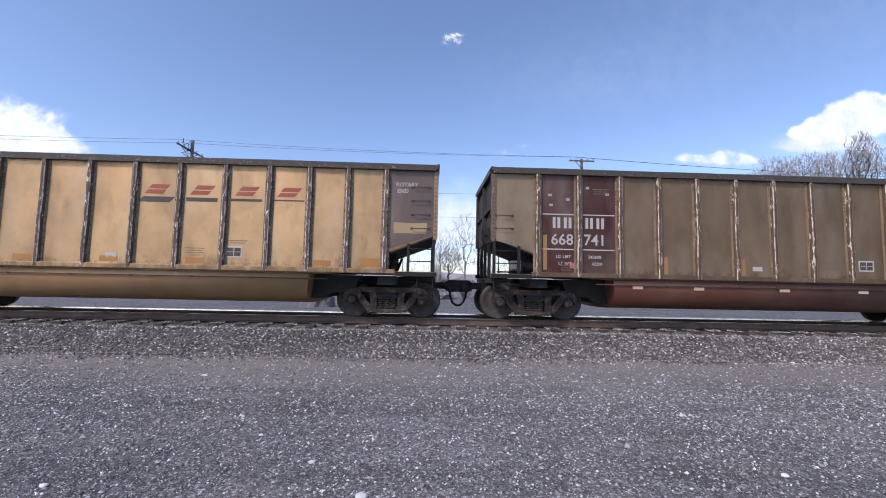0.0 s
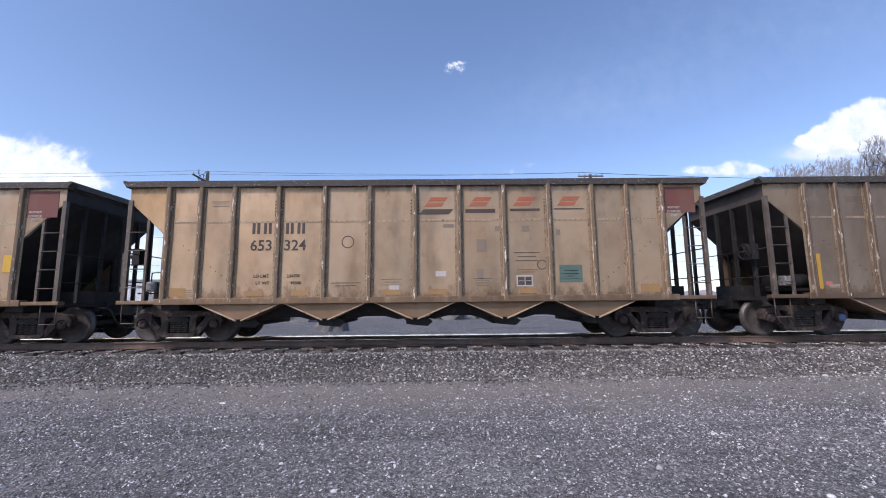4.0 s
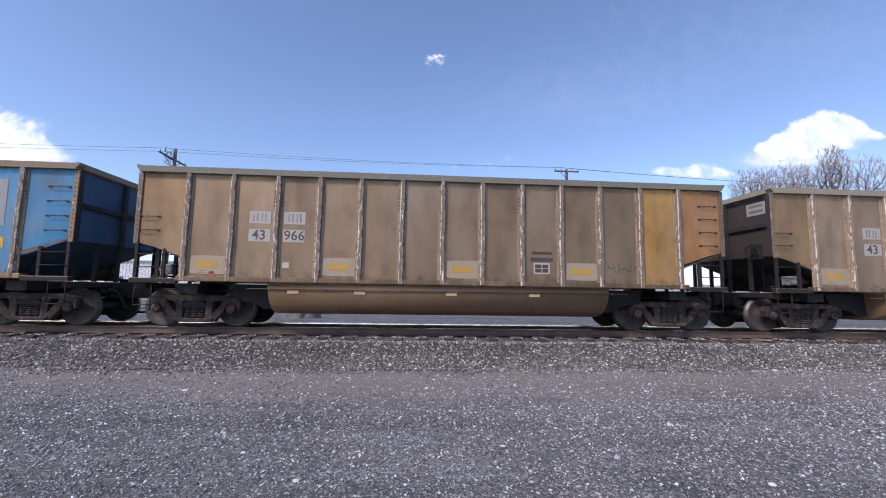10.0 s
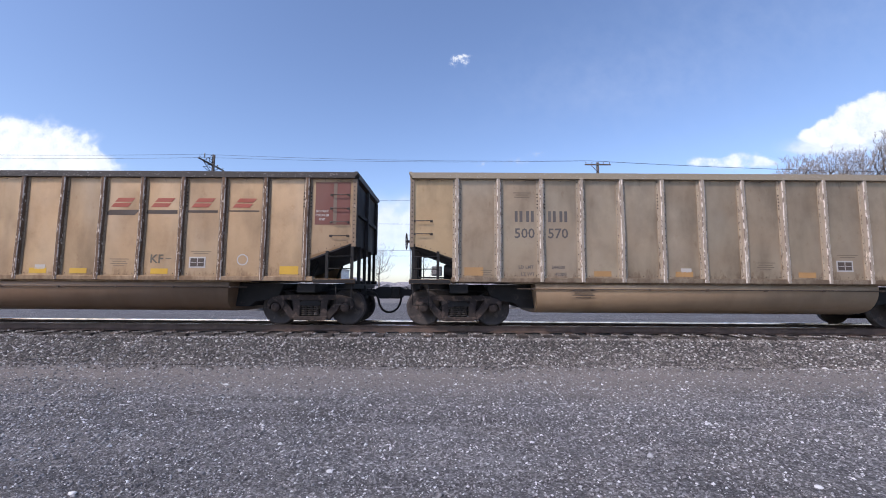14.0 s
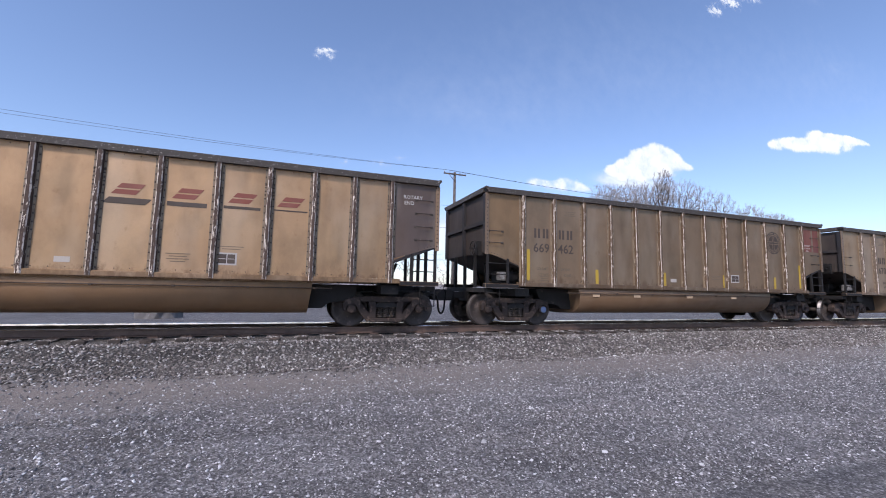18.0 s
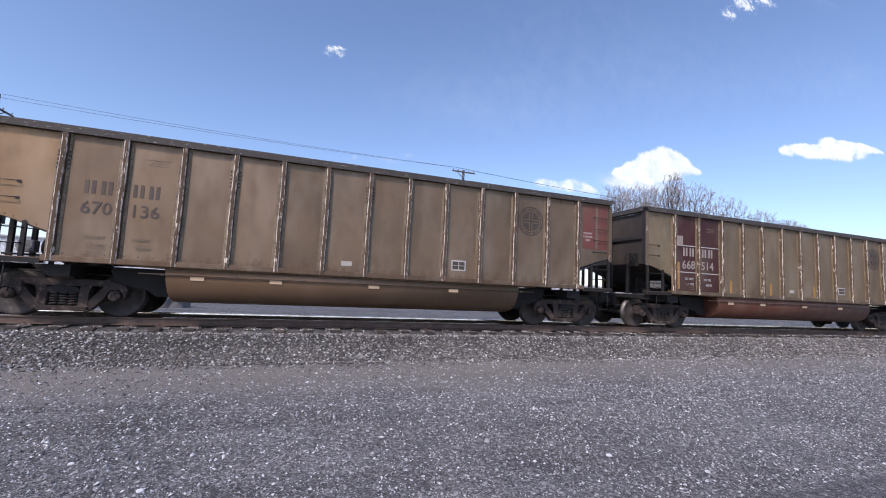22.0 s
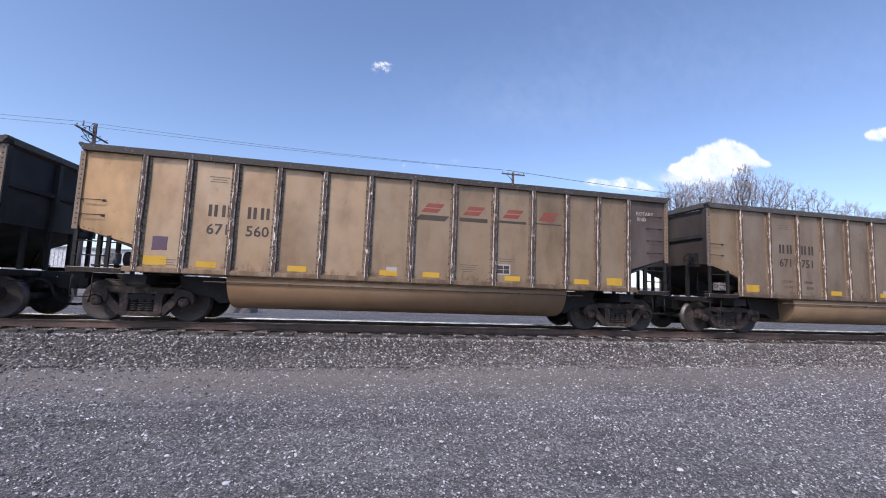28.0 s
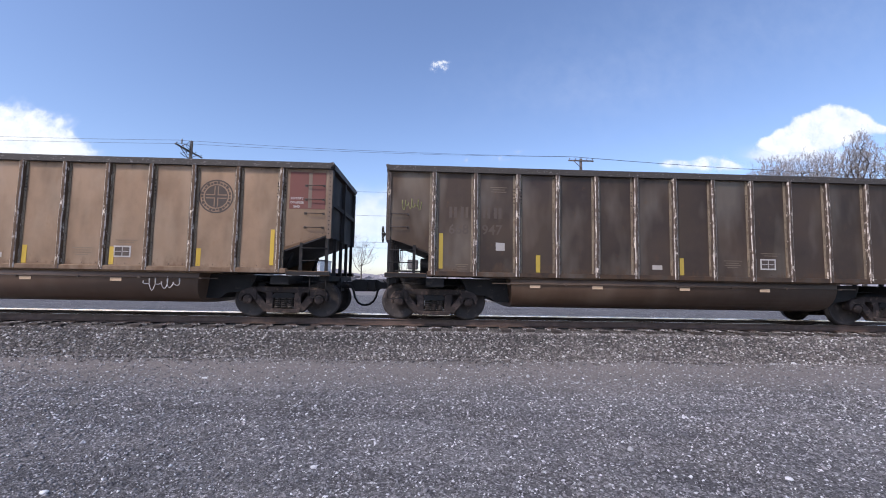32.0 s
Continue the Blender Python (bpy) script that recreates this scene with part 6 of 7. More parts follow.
c = railcar(4, "hopper", (0.285, 0.235, 0.172), "grey-tan coal hopper with faded number and orange strips")
number(c, 3, "651", "057", z=2.36, colour=(0.10, 0.085, 0.075), xs=HOP_X)
load_limits(c, 3, "236700", "49300", (0.15, 0.12, 0.095), HOP_X, 1.66)
emblem(c, 4.75, 3.40, 0.42)
write_common(c, HOP_X, 9)
reflectors(c, True, (0.62, 0.36, 0.03), (4, 5, 8, 11), HOP_X, 1.08)
part("round_stencil", ring_mesh(0.13, 0.155, False), c, "", (0.14, 0.12, 0.10), (-1.72, MARK_Y, 2.42))
for i, x in enumerate((-5.6, -4.15, -2.6, 0.3, 2.7)):
    rect(c, "pale_label", x, 1.24, 0.26, 0.09, (0.40, 0.34, 0.26))
small_print(c, 0.45, 1.72, 0.5, 4, FADED, 0.07)
rect(c, "teal_notice", 4.72, 1.62, 0.62, 0.46, TEAL)
rect(c, "pink_label", -5.72, 1.30, 0.16, 0.10, (0.62, 0.16, 0.16))
end_panel(c, ("ROTARY", "COUPLER", "END"), x=6.50, z=3.42, w=0.80, h=0.66, colour=(0.17, 0.045, 0.036))

c = railcar(5, "gondola", (0.335, 0.262, 0.168), "tan coal gondola with two maroon panels, some digits gone", (0.135, 0.036, 0.030), panels={1: MAROON, 2: MAROON, 13: MAROON, 0: (0.40, 0.30, 0.17)})
letter_blocks(c, POST_X[1] - 0.41, 2.46, 0.56, 0.27, 2, WHITE)
word(c, "668", POST_X[1] - 0.41, 2.03, 0.38, WHITE)
for i in (1, 2):
    rect(c, "white_line", bay(i), 2.67, 0.80, 0.028, WHITE)
    rect(c, "white_line", bay(i), 1.80, 0.80, 0.028, WHITE)
load_limits(c, 1, "243700", "42300", WHITE)
emblem(c, 4.43, 2.95)
write_common(c, plate_bay=9)
reflectors(c, True, (0.72, 0.40, 0.03), (7, 10), ends=False, spots=(-3.19,))
for x in (-6.19, 6.12):
    rect(c, "reflector_strip", x, 2.05, 0.10, 0.80, (0.72, 0.40, 0.03))
for i, text in enumerate(("ROTARY", "COUPLER", "END")):
    word(c, text, 6.46, 2.74 - i * 0.12, 0.11, WHITE)
rect(c, "bare_spot", 6.7, 3.1, 0.4, 0.22, (0.45, 0.41, 0.36), jag=4)
part("round_stencil", ring_mesh(0.12, 0.16, False), c, "", WHITE, (4.5, MARK_Y, 1.62))
tub_reflectors(c)


def leased(k, colour, left, right, label, panels, black_plate=(9,)):
    c = railcar(k, "gondola", colour, label, panels=panels)
    number(c, 2, left, right, z=2.22, colour=(0.06, 0.06, 0.065), size=0.33, plates=True)
    for i in (1, 4, 7, 10):
        rect(c, "pale_patch", bay(i) + 0.02, 1.50, 0.78, 0.42, (0.44, 0.36, 0.25), jag=3)
        rect(c, "reflector_strip", bay(i), 1.50, 0.48, 0.16, (0.60, 0.36, 0.06), y=MARK_Y - 0.004)
    for i in black_plate:
        rect(c, "black_plate", bay(i), 1.78, 0.56, 0.10, BLACK)
        data_plate(c, bay(i), 1.56)
    small_print(c, bay(1) - 0.1, 1.36, 0.2, 2, BLACK)
    rect(c, "white_label", bay(3) - 0.25, 1.52, 0.15, 0.13, (0.6, 0.58, 0.54))
    small_print(c, bay(4), 1.88, 0.4, 2, FADED)
    tub_reflectors(c, (0.58, 0.42, 0.25))
    turn = pose(0, 0, 0, 0, 0, -90)
    part("end_plate", rect_mesh(0.62, 0.34), c, "small white plate with worn grey print", (0.50, 0.48, 0.45), Matrix.Translation((-HALF - 0.006 + 0.04, -1.05, 3.34)) @ turn)
    for dz in (0.08, -0.07):
        part("print_bar", rect_mesh(0.46, 0.075), c, "", (0.20, 0.19, 0.18), Matrix.Translation((-HALF - 0.012 + 0.04, -1.05, 3.34 + dz)) @ turn)
    return c


c = leased(6, (0.405, 0.292, 0.165), "43", "891", "tan coal gondola with a bright blue painted end", {12: (0.040, 0.235, 0.42), 13: (0.038, 0.20, 0.36)})
rect(c, "reflector_strip", bay(12), 1.92, 0.46, 0.24, (0.80, 0.42, 0.03))
rect(c, "bare_patch", bay(12) - 0.02, 2.85, 0.42, 1.1, (0.34, 0.36, 0.38), jag=5)
part("scrawl", scrawl_mesh(5, 0.6, 0.4), c, "pale blue spray scribble", (0.40, 0.55, 0.58), (bay(2) + 0.05, MARK_Y, 1.62))
c = leased(7, (0.315, 0.242, 0.155), "43", "966", "dusty tan coal gondola with a rust-orange end", {12: (0.62, 0.33, 0.08), 13: (0.56, 0.26, 0.10)})
part("scrawl", scrawl_mesh(9, 0.9, 0.28), c, "dark spray scribble", (0.10, 0.13, 0.14), (bay(11) + 0.1, MARK_Y, 1.62))
rect(c, "pink_label", bay(1) + 0.12, 1.30, 0.12, 0.10, (0.62, 0.16, 0.16))
rect(c, "black_scrape", bay(9), 1.94, 0.5, 0.07, BLACK, jag=3)
c = leased(8, (0.365, 0.282, 0.190), "43", "781", "pale tan coal gondola with orange end panels", {12: (0.66, 0.32, 0.06), 13: (0.58, 0.27, 0.10)})
part("scrawl", scrawl_mesh(12, 1.1, 0.34), c, "black spray scribble on the tub", (0.02, 0.02, 0.02), (0.35, -1.568, 0.90))

c = railcar(9, "gondola", (0.40, 0.312, 0.200), "tan coal gondola with red slanted marks and yellow strips")
number(c, 2, "672", "444", z=2.17, size=0.34)
load_limits(c, 2, "243000", "43000", BLACK)
speed_mark(c, 8, z=3.0)
write_common(c, plate_bay=10)
reflectors(c, False, YELLOW, (4, 6, 7, 9))
part("round_stencil", ring_mesh(0.11, 0.14, False), c, "", WHITE, (bay(11), MARK_Y, 1.62))
word(c, "KF", bay(9) - 0.08, 1.62, 0.30, (0.13, 0.13, 0.10))
rect(c, "spray_dash", bay(9) + 0.21, 1.64, 0.14, 0.022, (0.13, 0.13, 0.10), 0.02)
end_panel(c, ("ROTARY", "COUPLER", "END"))

c = railcar(10, "gondola", (0.435, 0.372, 0.262), "pale grey-tan coal gondola with a red end panel", (0.50, 0.36, 0.225))
number(c, 2, "500", "570", z=2.30, size=0.34, colour=(0.10, 0.10, 0.10))
load_limits(c, 2, "244000", "42000", (0.14, 0.13, 0.12), z=1.48)
write_common(c, plate_bay=10)
reflectors(c, False, (0.50, 0.28, 0.10), (4, 6, 9))
rect(c, "rotary_end_panel", 6.42, 3.05, 0.42, 1.05, (0.26, 0.045, 0.05))
rect(c, "rotary_end_panel", 6.90, 3.08, 0.36, 0.95, (0.26, 0.045, 0.05))
small_print(c, -3.0, 0.92, 0.6, 4, BLACK)

c = railcar(11, "gondola", (0.195, 0.142, 0.110), "dark brown coal gondola with grey number plates", panels={13: (0.15, 0.06, 0.05)})
number(c, 2, "672", "741", z=2.20, plates=True, size=0.33, colour=(0.05, 0.045, 0.042), plate=(0.19, 0.165, 0.145))
write_common(c, plate_bay=9)
reflectors(c, True, (0.44, 0.25, 0.05), (4, 6, 9))
tub_reflectors(c)
rect(c, "pink_label", bay(1) + 0.0, 1.36, 0.18, 0.10, (0.62, 0.16, 0.16))

c = railcar(12, "gondola", (0.425, 0.312, 0.190), "tan coal gondola with dark-red slanted marks", panels={13: (0.14, 0.10, 0.085)})
number(c, 2, "670", "890", z=2.12, size=0.36, xs=POST_WIDE)
load_limits(c, 2, "243500", "43500", BLACK, POST_WIDE, 1.66)
speed_mark(c, 7, POST_WIDE, 2.88, (0.26, 0.055, 0.04))
write_common(c, plate_bay=9)
word(c, "ROTARY", 6.5, 3.30, 0.13, WHITE)
word(c, "END", 6.4, 3.15, 0.13, WHITE)

c = railcar(13, "gondola", (0.335, 0.258, 0.168), "brown-tan coal gondola with a round emblem and yellow strips")
number(c, 1, "669", "462", z=2.20, size=0.36, colour=(0.055, 0.045, 0.04))
load_limits(c, 1, "243500", "42500", FADED)
emblem(c, 4.45, 2.92)
write_common(c, plate_bay=9)
reflectors(c, True, (0.62, 0.42, 0.03), (6,), spots=(-3.52, 1.82, 4.42))
end_panel(c, ("ROTARY", "COUPLER", "END"), h=0.86, z=3.12)
tub_reflectors(c)

c = railcar(14, "gondola", (0.385, 0.318, 0.232), "tan coal gondola with red slanted marks and a dark end", panels={13: (0.15, 0.11, 0.09)})
number(c, 2, "670", "538", z=2.12, size=0.36, xs=POST_WIDE)
load_limits(c, 2, "242500", "43500", BLACK, z=1.62)
speed_mark(c, 7, POST_WIDE, 2.98, (0.40, 0.085, 0.065))
write_common(c, plate_bay=9)
part("round_stencil", ring_mesh(0.12, 0.16, False), c, "", BLACK, (bay(9), MARK_Y, 2.0))
word(c, "ROTARY", 6.5, 3.35, 0.13, WHITE)
word(c, "END", 6.4, 3.20, 0.13, WHITE)
rect(c, "white_label", bay(9), 3.3, 0.1, 0.1, FADED)

c = railcar(15, "gondola", (0.285, 0.218, 0.145), "dark tan coal gondola with a round emblem")
number(c, 1, "670", "136", z=2.20, size=0.36, colour=(0.055, 0.045, 0.04))
load_limits(c, 1, "244500", "42500", FADED)
emblem(c, 4.45, 2.92)
write_common(c, plate_bay=9)
end_panel(c, ("ROTARY", "COUPLER", "END"), h=1.3, z=2.95)
tub_reflectors(c)

c = railcar(16, "gondola", (0.305, 0.240, 0.152), "tan coal gondola with maroon number panels and a maroon tub", (0.13, 0.036, 0.030), panels={1: MAROON, 2: MAROON, 13: MAROON, 0: (0.34, 0.245, 0.14)})
number(c, 1, "668", "514", colour=(0.44, 0.38, 0.35), size=0.38, z=2.06)
for i in (1, 2):
    rect(c, "white_line", bay(i), 2.69, 0.80, 0.028, WHITE)
    rect(c, "white_line", bay(i), 1.83, 0.80, 0.028, WHITE)
load_limits(c, 1, "243700", "42300", WHITE)
emblem(c, 4.45, 2.92)
write_common(c, plate_bay=9)
reflectors(c, True, (0.52, 0.27, 0.06), (10,), spots=(-3.55, -1.60, 0.75))
rect(c, "bare_spot", 6.65, 3.05, 0.6, 0.2, (0.42, 0.38, 0.34), jag=4)
rect(c, "bare_spot", -5.85, 2.85, 0.35, 0.3, (0.40, 0.33, 0.30), jag=4)
for i, text in enumerate(("ROTARY", "COUPLER", "END")):
    word(c, text, 6.46, 2.74 - i * 0.12, 0.11, WHITE)
tub_reflectors(c)

c = railcar(17, "gondola", (0.295, 0.228, 0.152), "brown-tan coal gondola with a dark patch under its number")
number(c, 1, "669", "841", z=2.18, size=0.36, colour=(0.055, 0.045, 0.04))
rect(c, "dark_patch", bay(2) + 0.04, 1.80, 0.34, 0.28, (0.07, 0.07, 0.09), jag=3)
load_limits(c, 1, "242500", "42500", FADED)
emblem(c, 4.45, 2.92)
write_common(c, plate_bay=9)
reflectors(c, True, (0.66, 0.45, 0.03), (3, 5), spots=(0.76, 3.77))
end_panel(c, ("ROTARY", "COUPLER", "END"), h=0.9, z=3.10)
rect(c, "pink_label", bay(1) + 0.05, 1.34, 0.18, 0.10, (0.62, 0.16, 0.16))
tub_reflectors(c)

c = railcar(18, "gondola", (0.295, 0.230, 0.158), "brown-tan coal gondola with a round emblem and dull strips")
number(c, 1, "669", "461", z=2.20, size=0.36, colour=(0.055, 0.045, 0.04))
load_limits(c, 1, "243500", "42500", FADED)
emblem(c, 4.45, 2.92)
write_common(c, plate_bay=9)
reflectors(c, True, (0.42, 0.26, 0.06), (7,), spots=(-3.55,))
end_panel(c, ("ROTARY", "COUPLER", "END"), h=0.9, z=3.10)
rect(c, "pink_label", bay(1) + 0.1, 1.36, 0.18, 0.10, (0.62, 0.16, 0.16))
tub_reflectors(c)

c = railcar(19, "gondola", (0.415, 0.322, 0.205), "tan coal gondola with red slanted marks and yellow strips", panels={13: (0.155, 0.11, 0.095)})
number(c, 2, "671", "560", z=2.12, size=0.34)
speed_mark(c, 7, POST_WIDE, 2.98, (0.34, 0.06, 0.045))
write_common(c, plate_bay=9)
reflectors(c, False, YELLOW, (2, 4, 6, 7, 9, 11), POST_WIDE)
word(c, "ROTARY", 6.5, 3.30, 0.14, WHITE)
word(c, "END", 6.4, 3.14, 0.14, WHITE)
rect(c, "purple_patch", bay(1), 1.75, 0.3, 0.3, (0.10, 0.06, 0.12), jag=3)

c = railcar(20, "gondola", (0.355, 0.288, 0.210), "grey-tan coal gondola with faded red marks and white-worn chord")
number(c, 2, "671", "751", z=2.17, size=0.34)
load_limits(c, 2, "243000", "43000", (0.12, 0.10, 0.08))
speed_mark(c, 8, z=2.95, colour=(0.34, 0.15, 0.11))
write_common(c, plate_bay=10)
reflectors(c, False, YELLOW, (4, 6, 7, 9))
end_panel(c, ("ROTARY", "COUPLER", "END"))

c = railcar(21, "gondola", (0.362, 0.272, 0.185), "brown-tan coal gondola with white scribbles on its tub")
number(c, 1, "670", "278", z=2.18, size=0.36, colour=(0.055, 0.045, 0.04))
load_limits(c, 1, "244500", "41500", FADED)
emblem(c, 4.45, 2.92)
write_common(c, plate_bay=9)
reflectors(c, True, (0.76, 0.50, 0.03), (3, 5, 7, 9, 11))
end_panel(c, ("ROTARY", "COUPLER", "END"), h=0.9, z=3.12)
part("scrawl", scrawl_mesh(21, 0.8, 0.3), c, "white spray scribble on the tub", WHITE, (-2.6, -1.565, 0.84))
part("scrawl", scrawl_mesh(22, 0.9, 0.34), c, "white spray scribble on the tub", WHITE, (3.3, -1.565, 0.82))
tub_reflectors(c)
rect(c, "pink_label", bay(1) + 0.1, 1.34, 0.18, 0.10, (0.62, 0.16, 0.16))

c = railcar(22, "gondola", (0.165, 0.128, 0.108), "dark grimy coal gondola with faint number and yellow strips")
number(c, 1, "668", "947", z=2.25, size=0.34, colour=(0.075, 0.062, 0.052))
write_common(c, plate_bay=9)
reflectors(c, True, (0.58, 0.42, 0.04), (7,), spots=(-3.48,))
part("scrawl", scrawl_mesh(31, 0.5, 0.3), c, "yellow-green spray scribble", (0.24, 0.25, 0.08), (-6.6, MARK_Y, 2.85))
rect(c, "white_scrape", bay(2) + 0.1, 1.85, 0.22, 0.2, (0.5, 0.48, 0.45), jag=3)
tub_reflectors(c)

# ---- loose stones, sleepers ----
def stones_mesh(name, places, material, seed, corners=12):
    """Many small angular stones in one mesh; places is an array of x, y, z, size."""
    rng = np.random.default_rng(seed)
    n = len(places)
    if corners == 12:
        f = (1 + 5 ** 0.5) / 2
        base = np.array([(-1, f, 0), (1, f, 0), (-1, -f, 0), (1, -f, 0), (0, -1, f), (0, 1, f), (0, -1, -f), (0, 1, -f), (f, 0, -1), (f, 0, 1), (-f, 0, -1), (-f, 0, 1)]) / 1.9
        tri = np.array([(0, 11, 5), (0, 5, 1), (0, 1, 7), (0, 7, 10), (0, 10, 11), (1, 5, 9), (5, 11, 4), (11, 10, 2), (10, 7, 6), (7, 1, 8), (3, 9, 4), (3, 4, 2), (3, 2, 6), (3, 6, 8), (3, 8, 9), (4, 9, 5), (2, 4, 11), (6, 2, 10), (8, 6, 7), (9, 8, 1)])
    else:
        base = np.array([(1, 0, 0), (-1, 0, 0), (0, 1, 0), (0, -1, 0), (0, 0, 1), (0, 0, -1)], dtype=float)
        tri = np.array([(0, 2, 4), (2, 1, 4), (1, 3, 4), (3, 0, 4), (2, 0, 5), (1, 2, 5), (3, 1, 5), (0, 3, 5)])
    v = base[None] * rng.uniform(0.62, 1.25, (n, len(base), 1)) + rng.uniform(-0.18, 0.18, (n, len(base), 3))
    v *= np.stack([rng.uniform(0.75, 1.35, n), rng.uniform(0.75, 1.35, n), rng.uniform(0.5, 0.95, n)], -1)[:, None]
    a = rng.uniform(0, 2 * np.pi, n)
    c, s = np.cos(a)[:, None], np.sin(a)[:, None]
    x, y = v[..., 0] * c - v[..., 1] * s, v[..., 0] * s + v[..., 1] * c
    t = rng.uniform(-0.6, 0.6, n)[:, None]
    z = v[..., 2] * np.cos(t) + x * np.sin(t)
    v = np.stack([x, y, z], -1) * (places[:, 3] / 2)[:, None, None] + places[:, None, :3]
    tris = (tri[None] + (np.arange(n) * len(base))[:, None, None]).reshape(-1)
    me = bpy.data.meshes.new(name)
    me.vertices.add(n * len(base))
    me.vertices.foreach_set("co", v.reshape(-1).astype(np.float32))
    me.loops.add(len(tris))
    me.loops.foreach_set("vertex_index", tris.astype(np.int32))
    me.polygons.add(len(tris) // 3)
    me.polygons.foreach_set("loop_start", np.arange(0, len(tris), 3, dtype=np.int32))
    me.materials.append(material)
    me.update(calc_edges=True)
    return me


def spread_stones():
    rng = np.random.default_rng(11)
    # gravel over the near ground, thinner on the beaten strip
    n = 125000
    y = 2.7 + 6.4 * rng.random(n) ** 1.15
    reach = y * 1.35 + 3.0
    x = -reach + (2 * reach + 10) * rng.random(n)
    beaten = (y > 7.25 + 0.3 * np.sin(x * 0.7) + 0.5 * rng.random(n)) & (y < 9.0)
    keep = ~beaten | (rng.random(n) < 0.42)
    x, y = x[keep], y[keep]
    size = 0.012 + 0.020 * rng.random(len(x)) ** 3 + (rng.random(len(x)) < 0.008) * 0.022
    size *= 0.72 + 0.125 * y
    z = np.array([ground_z(v) for v in y])
    z = z + np.array([noise.noise(Vector((a * 0.23, b * 0.5, 3.1))) * 0.035 + noise.noise(Vector((a * 0.9, b * 1.6, 8.7))) * 0.012 for a, b in zip(x, y)])
    me = stones_mesh("gravel", np.stack([x, y, z + size * 0.12, size], -1), GRAVEL, 3, 6)
    tagged(new("gravel", me), "loose grey gravel with pale chips", "gravel", kind="stuff")
    # crushed stone on the shoulder of the bed
    n = 48000
    y = 9.0 + 1.5 * rng.random(n) - np.where(rng.random(n) < 0.25, 0.55 * rng.random(n) ** 2, 0)
    x = -19 + 52 * rng.random(n)
    off = np.abs((x + 58.3) % 0.6 - 0.3)
    keep = (off < 0.16) | (y < 10.13 + 0.03 * rng.random(n))
    x, y, off = x[keep], y[keep], off[keep]
    n = len(x)
    size = 0.03 + 0.032 * rng.random(n)
    z = np.array([max(bed_z(v), ground_z(v) + 0.012) for v in y]) + np.where(y > 10.13, -0.012, 0.0) + np.array([noise.noise(Vector((a * 0.8, b * 1.4, 1.0))) * 0.03 for a, b in zip(x, y)])
    me = stones_mesh("ballast", np.stack([x, y, z + 0.012 * rng.random(n), size], -1), BALLAST, 5)
    tagged(new("ballast", me), "crushed grey-brown ballast stones", "ballast", kind="stuff")
    # between the rails and the sleepers
    n = 12000
    y = 10.5 + 2.2 * rng.random(n)
    x = -19 + 52 * rng.random(n)
    keep = np.abs((x + 58.3) % 0.6 - 0.3) < 0.16
    x, y = x[keep], y[keep]
    n = len(x)
    size = 0.03 + 0.03 * rng.random(n)
    me = stones_mesh("ballast", np.stack([x, y, np.full(n, BED_TOP - 0.035), size], -1), BALLAST, 6)
    tagged(new("ballast", me), "ballast stones packed between the sleepers", "ballast", kind="stuff")


spread_stones()
PALE = plain("pale_limestone", (0.78, 0.78, 0.77), 0.8, 0.15, 20)


def lone_stone(x, y, size, seed):
    rnd = random.Random(seed)
    bm = bmesh.new()
    bmesh.ops.create_icosphere(bm, subdivisions=2, radius=size / 2)
    for v in bm.verts:
        n = 1 + 0.45 * noise.noise(v.co * 1.6 / size + Vector((seed * 3.1, 0, 0)))
        v.co = Vector((v.co.x * n * 1.2, v.co.y * n * 0.9, v.co.z * n * 0.62))
    ob = new("pale_stone", mesh_of("pale_stone", bm, PALE))
    ob.location = (x, y, ground_z(y) + size * 0.16)
    tagged(ob, "single pale limestone lump on the gravel", "stone", group="pale stones on the gravel")


for i, (x, y, s) in enumerate(((3.45, 5.45, 0.07), (3.30, 3.72, 0.055), (-0.49, 3.34, 0.075), (-3.05, 3.50, 0.05), (-3.90, 7.45, 0.07), (3.62, 5.40, 0.035), (-2.25, 6.4, 0.05), (-1.05, 3.95, 0.05), (4.0, 3.15, 0.05), (8.3, 9.05, 0.09), (-1.8, 4.65, 0.045), (1.9, 8.95, 0.06))):
    lone_stone(x, y, s, i + 1)


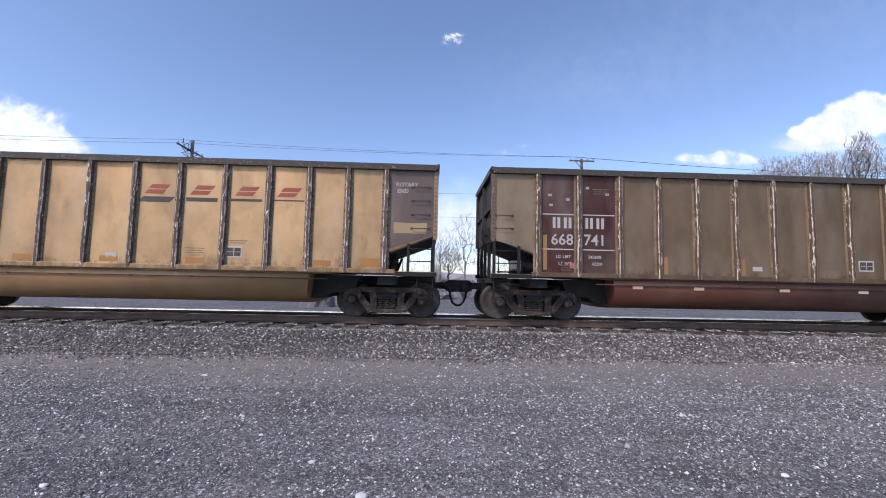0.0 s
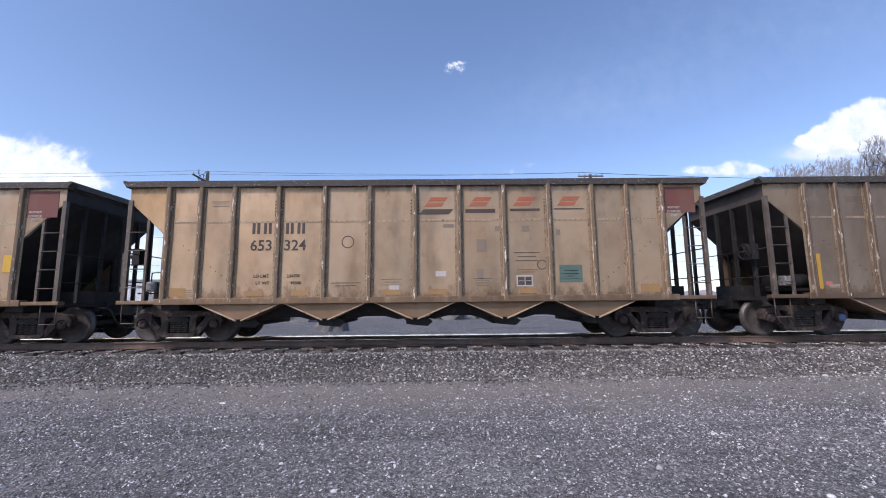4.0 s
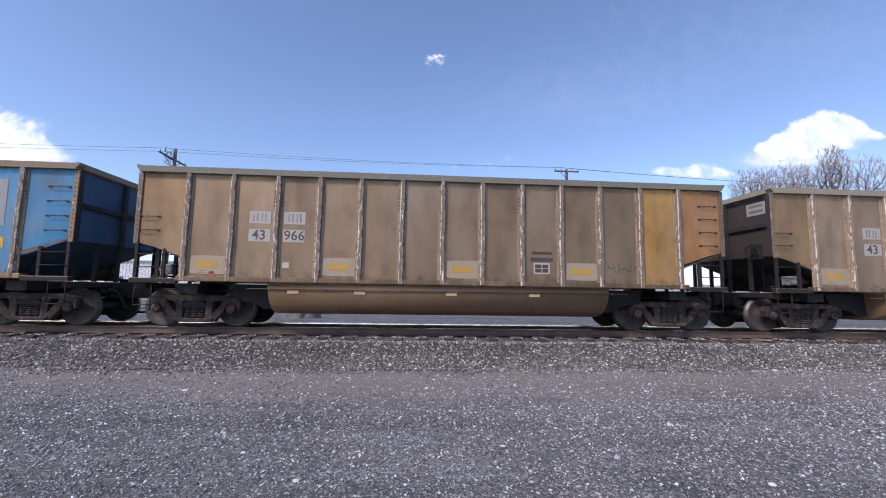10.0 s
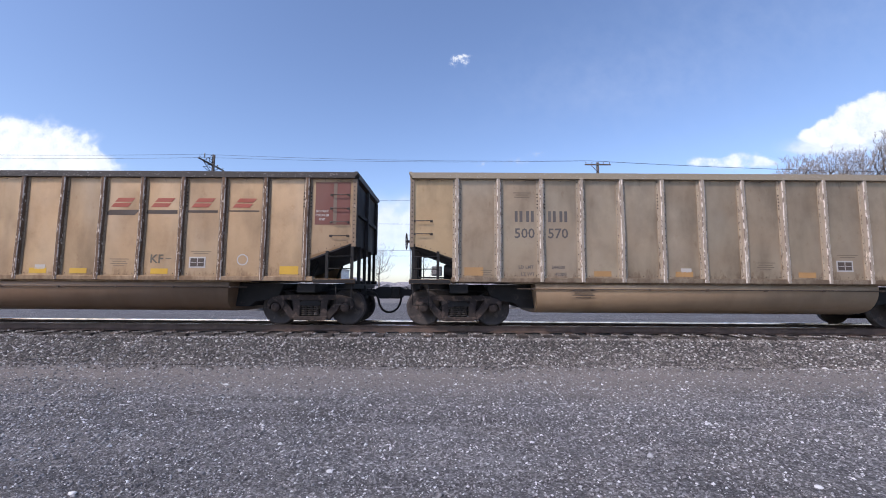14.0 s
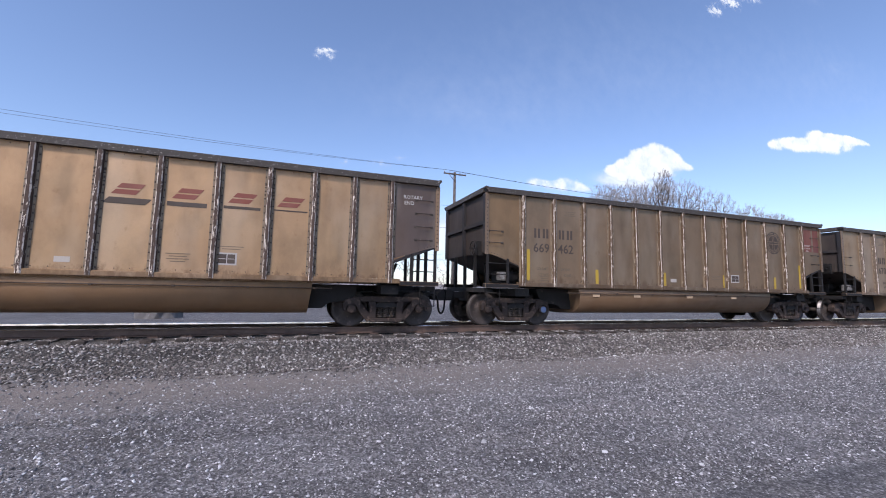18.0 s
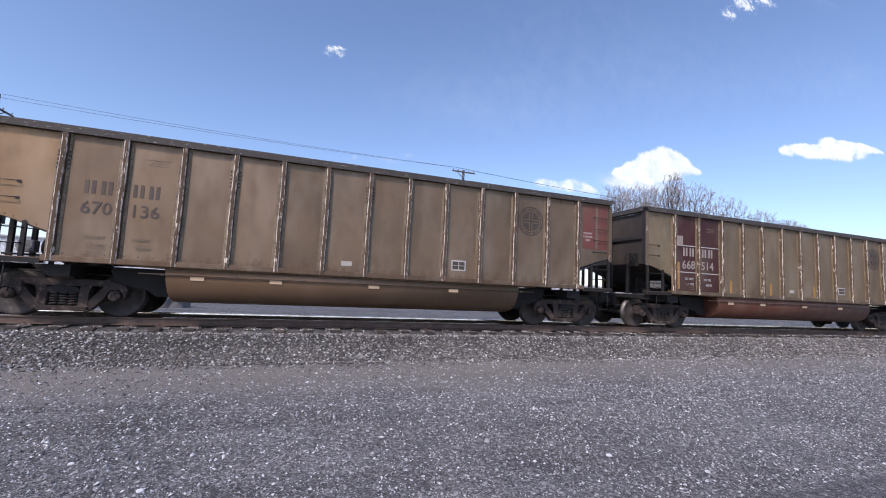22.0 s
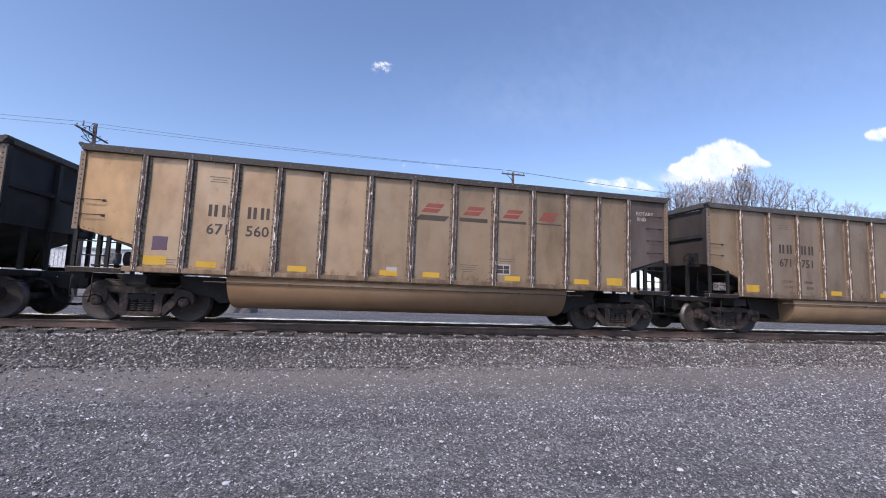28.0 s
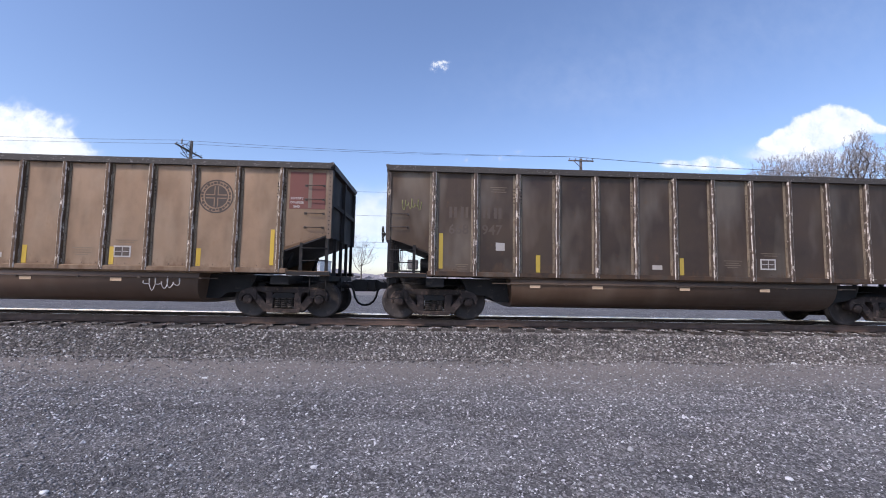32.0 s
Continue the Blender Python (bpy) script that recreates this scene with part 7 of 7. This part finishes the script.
def sleepers():
    rnd = random.Random(4)
    kinds = []
    for i in range(4):
        bm = bmesh.new()
        box(bm, -0.115, 0.115, -1.30 + rnd.uniform(-0.05, 0.05), 1.30 + rnd.uniform(-0.05, 0.05), -0.16, 0.0)
        bmesh.ops.bevel(bm, geom=bm.edges[:], offset=0.015, segments=1, affect="EDGES")
        kinds.append(mesh_of("sleeper", bm, TIE))
    bm = bmesh.new()
    box(bm, -0.10, 0.10, -0.18, 0.18, 0.0, 0.014)
    for s in (-1, 1):
        for e in (-0.05, 0.05):
            box(bm, e - 0.012, e + 0.012, s * 0.095 - 0.015, s * 0.095 + 0.015, 0.012, 0.045)
    plate = mesh_of("tie_plate", bm, RAILSIDE)
    x, n = -58.0, 0
    far = bmesh.new()
    while x < TRACK_END - 1:
        if n < 290:
            t = part("sleeper", kinds[n % 4], track, at=pose(x + rnd.uniform(-0.03, 0.03), rnd.uniform(-0.05, 0.05), -0.187 + rnd.uniform(-0.006, 0.004), 0, 0, rnd.uniform(-1.5, 1.5)))
            if -20 < x < 32:
                part("tie_plate", plate, t, at=(0, -0.755, 0.001))
        else:
            box(far, x - 0.115, x + 0.115, -1.3, 1.3, -0.34, -0.187)
        n += 1
        x += 0.60
    x = -58.6
    while x > -TRACK_END + 1:
        box(far, x - 0.115, x + 0.115, -1.3, 1.3, -0.34, -0.187)
        x -= 0.60
    ob = part("far_sleepers", mesh_of("far_sleepers", far, TIE), track)
    tagged(ob, kind="stuff")


sleepers()

# ---- moving things ----
def motions():
    times = [a for a, b in SURGE]
    for car, k in CARS:
        walk(car, [(t, pose(FIRST + k * PITCH - run(t), TRACK_Y, RAIL_Z)) for t in times])
    for ob, dist, drift, side in CLOUDS:
        walk(ob, [(0, pose(0, dist, 1.7)), (32, pose(side * dist, dist * drift, 1.7))])
    for axle, k, at in AXLES:
        mid = FIRST + k * PITCH
        rows = []
        for f in range(0, 32 * FPS + 1):
            t = f / FPS
            x = mid - run(t)
            if -22 < x < 34:
                rows.append((t, f))
        if not rows:
            continue
        first = rows[0][0]
        keyed = [(t, pose(*at, 0, -math.degrees((run(t) - run(first)) / 0.457), 0)) for t, f in rows]
        if first > 0:
            keyed.insert(0, (0.0, pose(*at)))
        if rows[-1][0] < 32:
            keyed.append((32.0, keyed[-1][1]))
        walk(axle, keyed)


motions()
